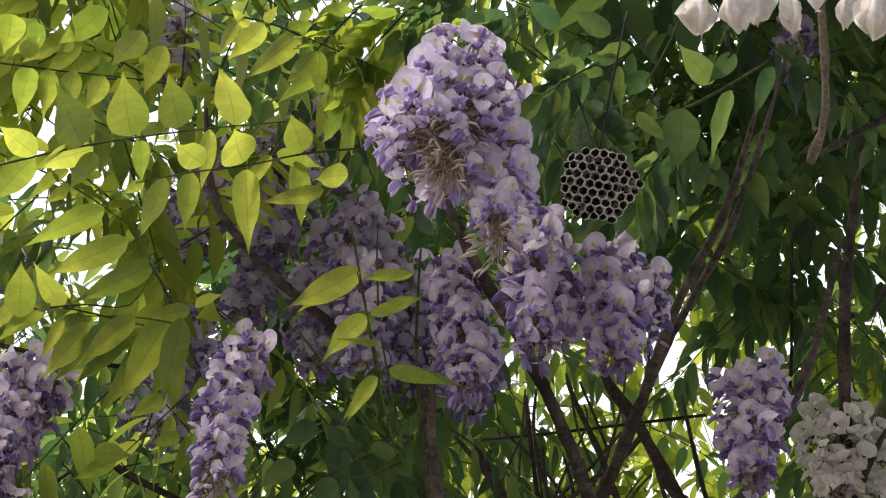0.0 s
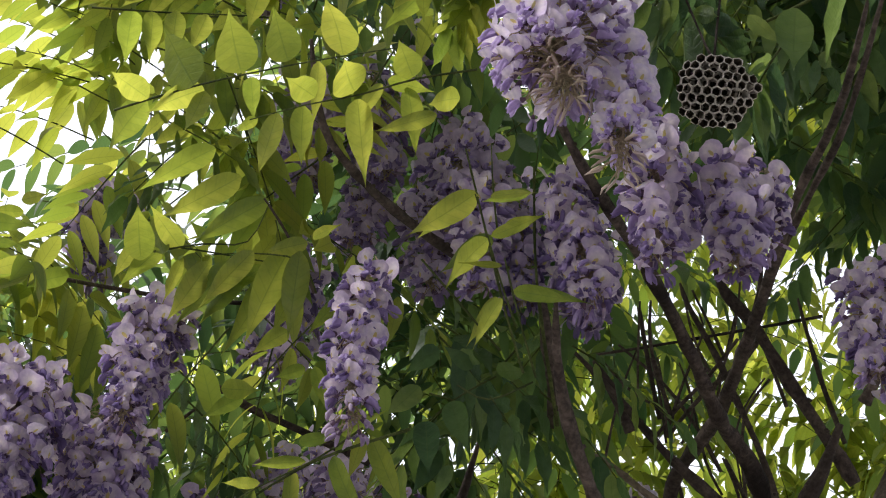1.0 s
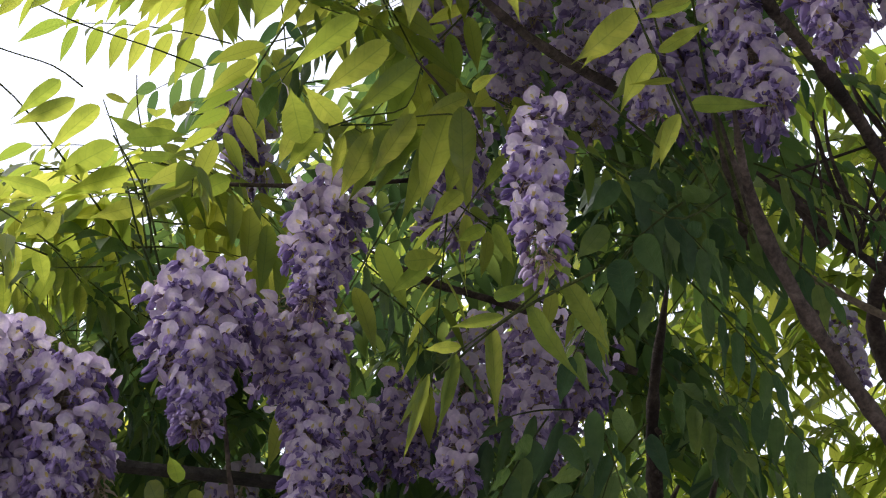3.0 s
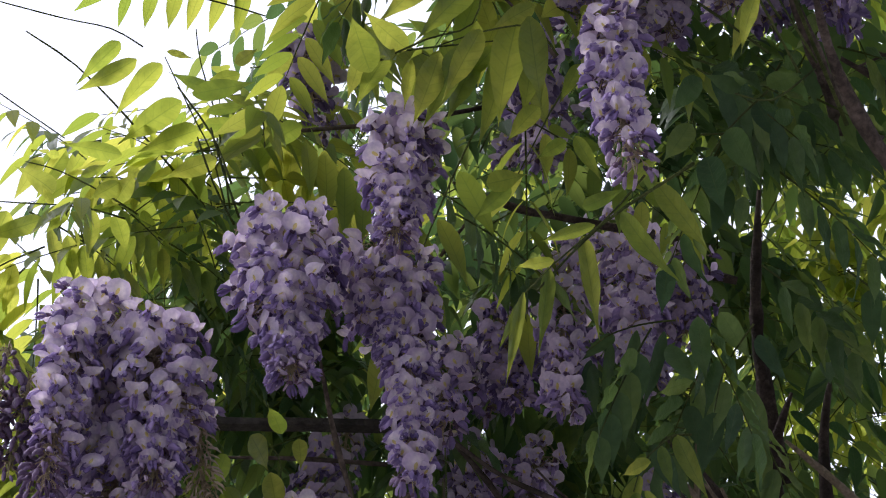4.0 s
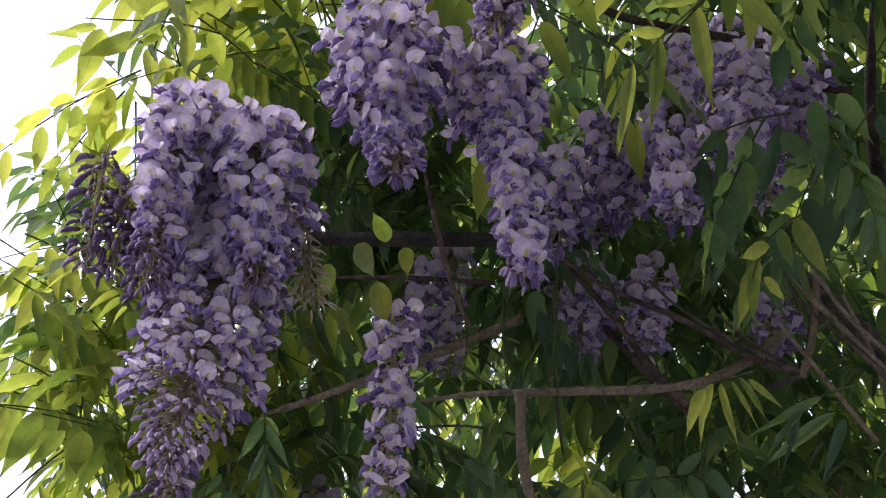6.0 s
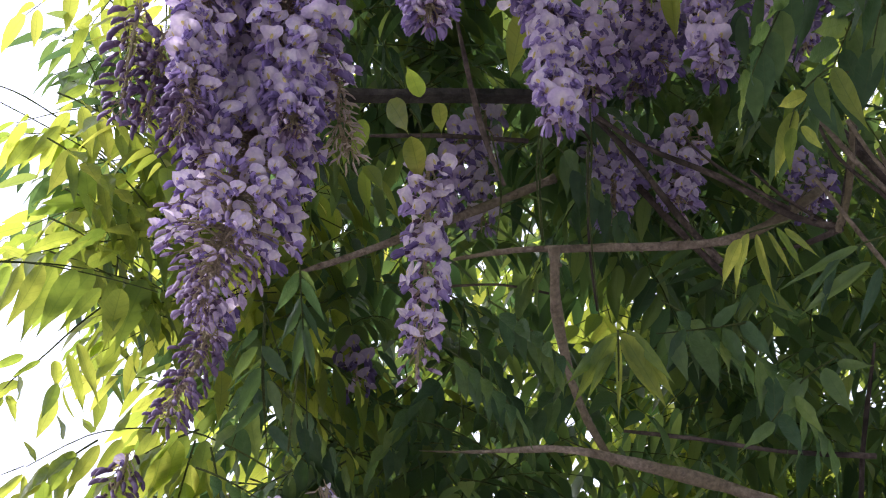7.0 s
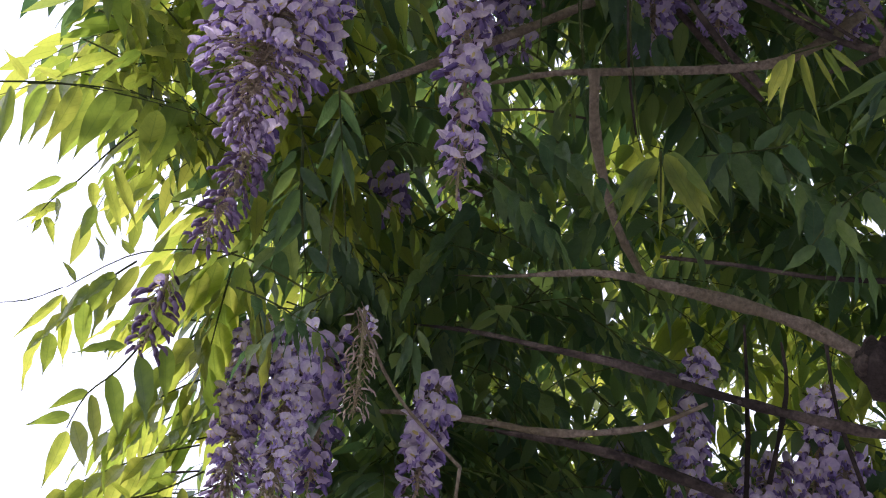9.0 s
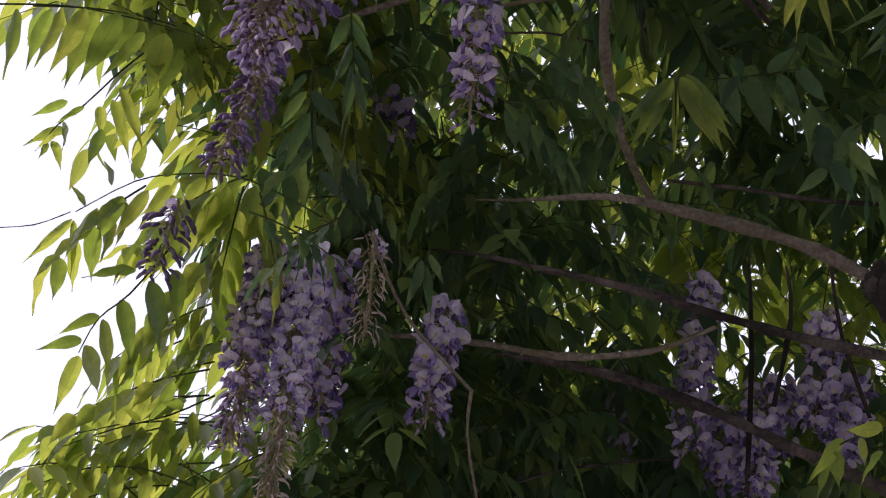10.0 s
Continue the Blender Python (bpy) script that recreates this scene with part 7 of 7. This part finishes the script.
leaf_spray((0.570, 1.132, 3.006), (0.663, 1.106, 2.940), 5, 0.051, 0.1, 0.95, 113)
leaf_spray((0.575, 1.096, 3.031), (0.602, 0.984, 3.051), 5, 0.051, 0.1, 0.96, 114)
leaf_spray((-0.406, 1.552, 2.286), (-0.316, 1.563, 2.237), 5, 0.045, 0.1, 0.42, 115, young=True)
leaf_spray((-0.354, 1.581, 2.260), (-0.262, 1.589, 2.215), 5, 0.045, 0.1, 0.58, 116, young=True)
leaf_spray((0.662, 1.151, 3.076), (0.762, 1.132, 2.995), 5, 0.057, 0.1, 0.76, 117)
leaf_spray((0.729, 1.137, 3.055), (0.654, 1.211, 2.979), 5, 0.057, 0.1, 0.97, 118)
leaf_spray((0.627, 1.132, 3.105), (0.728, 1.115, 3.026), 5, 0.057, 0.1, 0.45, 119)
leaf_spray((-0.092, 1.118, 2.660), (0.016, 1.103, 2.631), 5, 0.049, 0.1, 0.58, 120, young=True)
leaf_spray((-0.087, 1.097, 2.722), (0.024, 1.075, 2.698), 5, 0.050, 0.1, 0.91, 121, young=True)
leaf_spray((0.026, 1.125, 2.655), (-0.073, 1.084, 2.652), 5, 0.047, 0.1, 0.47, 122, young=True)
leaf_spray((-0.021, 1.097, 2.725), (0.081, 1.081, 2.690), 5, 0.047, 0.1, 0.63, 123, young=True)
leaf_spray((-0.030, 1.040, 2.749), (-0.128, 1.012, 2.715), 5, 0.047, 0.1, 0.60, 124, young=True)
leaf_spray((0.264, 0.850, 2.795), (0.352, 0.842, 2.729), 5, 0.048, 0.1, 0.81, 125)
leaf_spray((0.300, 0.836, 2.771), (0.284, 0.890, 2.686), 5, 0.045, 0.1, 0.96, 126)
leaf_spray((0.362, 0.819, 2.852), (0.324, 0.881, 2.773), 5, 0.047, 0.1, 0.50, 127)
leaf_spray((0.455, 0.881, 2.844), (0.439, 0.949, 2.757), 5, 0.048, 0.1, 0.84, 128)
leaf_spray((0.370, 0.857, 2.825), (0.455, 0.850, 2.759), 5, 0.047, 0.1, 0.84, 129)
leaf_spray((0.293, 0.875, 2.770), (0.376, 0.855, 2.710), 5, 0.045, 0.1, 0.90, 130)
leaf_spray((0.262, 0.882, 2.772), (0.349, 0.892, 2.704), 5, 0.048, 0.1, 0.73, 131)
leaf_spray((0.468, 0.821, 2.939), (0.570, 0.801, 2.866), 5, 0.055, 0.1, 0.95, 132)
leaf_spray((0.566, 0.902, 2.976), (0.549, 0.986, 2.881), 5, 0.056, 0.1, 0.62, 133)
leaf_spray((0.566, 0.824, 2.962), (0.649, 0.840, 2.871), 5, 0.054, 0.1, 0.65, 134)
leaf_spray((0.639, 1.037, 3.047), (0.733, 1.033, 2.965), 5, 0.054, 0.1, 0.54, 135)
leaf_spray((0.633, 1.126, 2.984), (0.732, 1.092, 2.916), 5, 0.054, 0.1, 0.87, 136)
leaf_spray((0.677, 1.183, 2.987), (0.635, 1.258, 2.892), 5, 0.055, 0.1, 0.69, 137)
leaf_spray((0.723, 1.107, 3.024), (0.676, 1.188, 2.937), 5, 0.055, 0.1, 0.56, 138)
leaf_spray((0.229, 1.126, 2.561), (0.324, 1.109, 2.496), 5, 0.050, 0.1, 0.50, 139)
leaf_spray((0.304, 1.114, 2.553), (0.265, 1.160, 2.454), 5, 0.050, 0.1, 0.83, 140)
leaf_spray((0.360, 1.129, 2.595), (0.455, 1.101, 2.527), 5, 0.052, 0.1, 0.76, 141)
leaf_spray((0.247, 1.164, 2.511), (0.347, 1.122, 2.471), 5, 0.050, 0.1, 0.83, 142)
leaf_spray((0.368, 1.134, 2.662), (0.322, 1.181, 2.565), 5, 0.051, 0.1, 0.63, 143)
leaf_spray((0.227, 1.089, 2.511), (0.302, 1.084, 2.441), 5, 0.045, 0.1, 0.49, 145)
leaf_spray((0.262, 1.161, 2.499), (0.225, 1.202, 2.401), 5, 0.049, 0.1, 0.83, 146)
leaf_spray((0.310, 1.164, 2.479), (0.384, 1.163, 2.394), 5, 0.049, 0.1, 0.41, 147)
leaf_spray((0.333, 1.119, 2.521), (0.408, 1.104, 2.447), 5, 0.046, 0.1, 0.68, 148)
leaf_spray((0.316, 1.252, 2.450), (0.392, 1.247, 2.362), 5, 0.050, 0.1, 0.86, 149)
leaf_spray((0.384, 1.236, 2.441), (0.458, 1.229, 2.352), 5, 0.050, 0.1, 0.81, 150)
leaf_spray((0.221, 1.262, 2.380), (0.179, 1.289, 2.280), 5, 0.049, 0.1, 0.46, 151)
leaf_spray((0.257, 1.249, 2.388), (0.299, 1.261, 2.285), 5, 0.049, 0.1, 0.54, 152)
leaf_spray((0.057, 1.308, 2.519), (0.142, 1.307, 2.453), 5, 0.047, 0.1, 0.91, 153)
leaf_spray((0.081, 1.370, 2.518), (0.170, 1.350, 2.467), 5, 0.046, 0.1, 0.79, 154)
leaf_spray((0.033, 1.371, 2.603), (0.116, 1.366, 2.534), 4, 0.047, 0.1, 0.93, 155)
leaf_spray((0.038, 1.549, 2.411), (0.112, 1.560, 2.330), 5, 0.048, 0.1, 0.94, 158)
leaf_spray((0.284, 1.290, 2.400), (0.243, 1.336, 2.297), 5, 0.052, 0.1, 0.44, 162)
leaf_spray((0.311, 1.320, 2.355), (0.357, 1.336, 2.252), 5, 0.050, 0.1, 0.64, 163)
leaf_spray((0.084, 1.586, 2.389), (0.034, 1.611, 2.292), 5, 0.049, 0.1, 0.97, 164)
leaf_spray((-0.396, 1.459, 2.357), (-0.301, 1.473, 2.311), 5, 0.046, 0.1, 0.74, 166, young=True)
leaf_spray((-0.407, 1.496, 2.334), (-0.318, 1.518, 2.278), 5, 0.047, 0.1, 0.47, 167, young=True)
leaf_spray((-0.394, 1.540, 2.310), (-0.297, 1.557, 2.262), 5, 0.047, 0.1, 0.45, 168, young=True)
leaf_spray((-0.403, 1.568, 2.260), (-0.302, 1.580, 2.221), 5, 0.047, 0.1, 0.79, 169, young=True)
leaf_spray((-0.353, 1.538, 2.368), (-0.265, 1.559, 2.305), 5, 0.048, 0.1, 0.54, 170, young=True)
leaf_spray((-0.370, 1.593, 2.231), (-0.265, 1.595, 2.203), 5, 0.047, 0.1, 0.43, 171, young=True)
leaf_spray((-0.378, 1.454, 2.472), (-0.308, 1.479, 2.409), 5, 0.043, 0.1, 0.49, 172, young=True)
leaf_spray((-0.330, 1.387, 2.535), (-0.239, 1.404, 2.490), 5, 0.045, 0.1, 0.79, 173, young=True)
leaf_spray((-0.295, 1.434, 2.553), (-0.209, 1.459, 2.498), 5, 0.046, 0.1, 0.75, 174, young=True)
leaf_spray((-0.275, 1.425, 2.598), (-0.191, 1.452, 2.538), 5, 0.046, 0.1, 0.41, 175, young=True)
leaf_spray((-0.331, 1.436, 2.510), (-0.378, 1.449, 2.424), 5, 0.043, 0.1, 0.54, 176, young=True)
leaf_spray((-0.185, 1.463, 2.512), (-0.112, 1.482, 2.449), 5, 0.043, 0.1, 0.98, 177)
leaf_spray((-0.155, 1.486, 2.520), (-0.204, 1.507, 2.436), 5, 0.043, 0.1, 0.53, 178)
leaf_spray((-0.174, 1.506, 2.493), (-0.096, 1.519, 2.432), 5, 0.043, 0.1, 0.74, 179)
leaf_spray((-0.220, 1.457, 2.575), (-0.134, 1.470, 2.523), 5, 0.044, 0.1, 0.65, 180)
leaf_spray((-0.227, 1.476, 2.015), (-0.156, 1.468, 1.976), 5, 0.035, 0.1, 0.87, 181)
leaf_spray((-0.153, 1.490, 2.025), (-0.209, 1.479, 1.966), 5, 0.036, 0.1, 0.76, 182)
leaf_spray((0.337, 2.053, 2.211), (0.413, 2.036, 2.120), 5, 0.052, 0.1, 0.87, 183, young=True)
leaf_spray((0.386, 2.051, 2.186), (0.441, 2.044, 2.079), 5, 0.052, 0.1, 0.72, 184, young=True)
leaf_spray((0.330, 2.137, 2.275), (0.406, 2.125, 2.175), 5, 0.055, 0.1, 0.51, 185, young=True)
leaf_spray((0.275, 2.175, 2.213), (0.353, 2.161, 2.115), 5, 0.055, 0.1, 0.51, 186, young=True)
leaf_spray((0.373, 2.116, 2.299), (0.467, 2.090, 2.219), 5, 0.055, 0.1, 0.45, 187, young=True)
leaf_spray((0.432, 2.066, 2.252), (0.349, 2.081, 2.162), 5, 0.054, 0.1, 0.90, 188, young=True)
leaf_spray((-0.438, 1.662, 2.461), (-0.351, 1.684, 2.400), 5, 0.047, 0.1, 0.47, 189)
leaf_spray((-0.449, 1.692, 2.411), (-0.351, 1.703, 2.367), 5, 0.047, 0.1, 0.41, 190)
leaf_spray((-0.418, 1.721, 2.378), (-0.324, 1.734, 2.327), 5, 0.047, 0.1, 0.98, 191)
leaf_spray((-0.446, 1.739, 2.333), (-0.347, 1.748, 2.289), 5, 0.047, 0.1, 0.52, 192)
leaf_spray((-0.372, 1.709, 2.415), (-0.285, 1.726, 2.353), 5, 0.047, 0.1, 0.94, 193)
leaf_spray((-0.453, 1.627, 2.504), (-0.358, 1.635, 2.470), 5, 0.044, 0.1, 0.45, 194)
leaf_spray((-0.008, 1.468, 2.179), (0.056, 1.464, 2.125), 5, 0.036, 0.1, 0.77, 198)
leaf_spray((-0.043, 1.506, 2.155), (0.019, 1.502, 2.098), 5, 0.037, 0.1, 0.79, 199)
leaf_spray((0.136, 1.473, 2.193), (0.196, 1.459, 2.135), 5, 0.037, 0.1, 0.86, 200)
leaf_spray((-0.148, 1.741, 2.078), (-0.076, 1.744, 1.996), 5, 0.048, 0.1, 0.92, 201)
leaf_spray((-0.123, 1.797, 2.022), (-0.049, 1.796, 1.938), 5, 0.048, 0.1, 0.61, 202)
leaf_spray((-0.154, 1.837, 2.000), (-0.078, 1.835, 1.915), 5, 0.049, 0.1, 0.76, 203)
leaf_spray((-0.021, 1.766, 2.098), (0.065, 1.749, 2.029), 5, 0.048, 0.1, 0.67, 204)
leaf_spray((-0.024, 1.845, 2.037), (0.057, 1.834, 1.956), 5, 0.050, 0.1, 0.47, 205)
leaf_spray((0.036, 1.896, 2.036), (0.126, 1.881, 1.962), 5, 0.051, 0.1, 0.90, 206)
leaf_spray((-0.107, 1.874, 1.959), (-0.012, 1.859, 1.895), 5, 0.050, 0.1, 0.76, 207)
leaf_spray((0.004, 1.910, 2.003), (0.089, 1.901, 1.920), 5, 0.051, 0.1, 0.89, 208)
leaf_spray((0.087, 1.862, 2.112), (0.163, 1.850, 2.031), 5, 0.049, 0.1, 0.52, 209)
leaf_spray((0.043, 1.783, 2.172), (0.129, 1.767, 2.108), 5, 0.047, 0.1, 0.72, 210)
leaf_spray((-0.152, 1.667, 2.141), (-0.207, 1.676, 2.043), 5, 0.049, 0.1, 0.68, 211)
leaf_spray((-0.196, 1.642, 2.182), (-0.122, 1.654, 2.099), 5, 0.049, 0.1, 0.84, 212)
leaf_spray((0.120, 1.934, 2.056), (0.199, 1.924, 1.974), 5, 0.050, 0.1, 0.45, 213)
leaf_spray((-0.192, 1.555, 2.173), (-0.217, 1.569, 2.070), 5, 0.046, 0.1, 0.61, 214)
leaf_spray((0.111, 1.721, 2.275), (0.036, 1.732, 2.198), 5, 0.047, 0.1, 0.44, 216)
leaf_spray((-0.033, 1.667, 2.227), (-0.093, 1.682, 2.137), 5, 0.048, 0.1, 0.73, 217)
leaf_spray((-0.024, 1.674, 2.275), (0.036, 1.686, 2.181), 5, 0.048, 0.1, 0.84, 218)
leaf_spray((0.209, 1.519, 2.190), (0.273, 1.516, 2.097), 5, 0.049, 0.1, 0.79, 220)
leaf_spray((-0.307, 1.765, 2.019), (-0.367, 1.757, 1.966), 5, 0.040, 0.12, 0.45, 300, young=True)
leaf_spray((-0.283, 1.802, 2.012), (-0.356, 1.789, 1.968), 6, 0.044, 0.12, 0.55, 301, young=True)
leaf_spray((-0.296, 1.844, 1.992), (-0.375, 1.828, 1.955), 5, 0.048, 0.12, 0.65, 302, young=True)
leaf_spray((-0.309, 1.882, 1.982), (-0.423, 1.866, 1.945), 6, 0.040, 0.12, 0.75, 303, young=True)
leaf_spray((-0.316, 1.806, 1.932), (-0.430, 1.783, 1.911), 5, 0.044, 0.12, 0.45, 304, young=True)
leaf_spray((-0.304, 1.839, 1.933), (-0.429, 1.825, 1.891), 6, 0.048, 0.12, 0.55, 305, young=True)
leaf_spray((-0.351, 1.876, 1.924), (-0.462, 1.859, 1.889), 5, 0.040, 0.12, 0.65, 306, young=True)
leaf_spray((-0.284, 1.900, 1.943), (-0.366, 1.881, 1.913), 6, 0.044, 0.12, 0.75, 307, young=True)
leaf_spray((-0.396, 1.804, 1.937), (-0.434, 1.792, 1.892), 5, 0.048, 0.12, 0.45, 308, young=True)
leaf_spray((-0.318, 1.853, 1.903), (-0.417, 1.836, 1.868), 6, 0.040, 0.12, 0.55, 309, young=True)
leaf_spray((-0.267, 1.820, 2.044), (-0.326, 1.803, 2.009), 5, 0.044, 0.12, 0.65, 310, young=True)
leaf_spray((-0.267, 1.834, 2.085), (-0.316, 1.821, 2.041), 6, 0.048, 0.12, 0.75, 311, young=True)
leaf_spray((-0.249, 1.705, 2.137), (-0.305, 1.689, 2.101), 5, 0.040, 0.12, 0.45, 312, young=True)
leaf_spray((-0.298, 1.753, 2.109), (-0.367, 1.727, 2.092), 6, 0.044, 0.12, 0.55, 313, young=True)
leaf_spray((-0.271, 1.738, 2.201), (-0.324, 1.723, 2.164), 5, 0.048, 0.12, 0.65, 314, young=True)
leaf_spray((-0.324, 1.651, 2.396), (-0.417, 1.629, 2.373), 6, 0.040, 0.12, 0.75, 315, young=True)
leaf_spray((-0.326, 1.603, 2.304), (-0.424, 1.580, 2.282), 5, 0.044, 0.12, 0.45, 316, young=True)
leaf_spray((-0.370, 1.580, 2.395), (-0.459, 1.555, 2.376), 6, 0.048, 0.12, 0.55, 317, young=True)
leaf_spray((-0.322, 1.694, 2.273), (-0.384, 1.682, 2.235), 5, 0.040, 0.12, 0.65, 318, young=True)
leaf_spray((0.274, 0.750, 2.612), (0.316, 0.748, 2.577), 5, 0.050, 0.1, 0.50, 330)
leaf_spray((0.356, 0.742, 2.599), (0.344, 0.766, 2.553), 5, 0.050, 0.1, 0.70, 332)
leaf_spray((0.282, 0.725, 2.633), (0.251, 0.748, 2.593), 5, 0.050, 0.1, 0.50, 334)
leaf_spray((0.103, 0.788, 2.647), (0.085, 0.807, 2.594), 5, 0.046, 0.1, 0.50, 340, young=True)
leaf_spray((0.136, 0.776, 2.650), (0.119, 0.797, 2.594), 5, 0.046, 0.1, 0.60, 341, young=True)
leaf_spray((0.140, 0.803, 2.625), (0.123, 0.824, 2.569), 5, 0.046, 0.1, 0.70, 342, young=True)
leaf_spray((0.165, 0.758, 2.659), (0.140, 0.769, 2.614), 5, 0.046, 0.1, 0.80, 343)
leaf_spray((0.208, 0.744, 2.661), (0.190, 0.759, 2.611), 5, 0.046, 0.1, 0.50, 344)
leaf_spray((0.081, 0.817, 2.627), (0.127, 0.808, 2.583), 5, 0.046, 0.1, 0.60, 345, young=True)
leaf_spray((-0.171, 1.672, 2.124), (-0.118, 1.686, 2.095), 5, 0.044, 0.1, 0.60, 350)
leaf_spray((-0.126, 1.691, 2.131), (-0.170, 1.708, 2.096), 5, 0.044, 0.1, 0.70, 351)
leaf_spray((-0.089, 1.710, 2.138), (-0.118, 1.729, 2.098), 5, 0.044, 0.1, 0.80, 352)
leaf_spray((-0.211, 1.682, 2.103), (-0.169, 1.689, 2.087), 5, 0.044, 0.1, 0.90, 353)
leaf_spray((-0.056, 1.718, 2.121), (-0.085, 1.737, 2.081), 5, 0.044, 0.1, 0.60, 354)
leaf_spray((-0.037, 1.708, 2.141), (-0.013, 1.723, 2.109), 5, 0.044, 0.1, 0.70, 355)
# leaves added above the deep racemes to shade them, mostly hidden
leaf_spray((0.050, 1.600, 2.560), (0.140, 1.600, 2.510), 5, 0.050, 0.1, 0.50, 360)
leaf_spray((0.120, 1.550, 2.530), (0.075, 1.593, 2.480), 5, 0.050, 0.1, 0.60, 361)
leaf_spray((0.170, 1.600, 2.550), (0.126, 1.556, 2.500), 5, 0.050, 0.1, 0.70, 362)
leaf_spray((0.100, 1.640, 2.580), (0.190, 1.641, 2.530), 5, 0.050, 0.1, 0.50, 363)
leaf_spray((0.230, 1.560, 2.530), (0.183, 1.603, 2.480), 5, 0.050, 0.1, 0.60, 364)
leaf_spray((0.270, 1.600, 2.520), (0.227, 1.556, 2.470), 5, 0.050, 0.1, 0.70, 365)
leaf_spray((0.020, 1.530, 2.470), (0.110, 1.532, 2.420), 5, 0.050, 0.1, 0.50, 366)
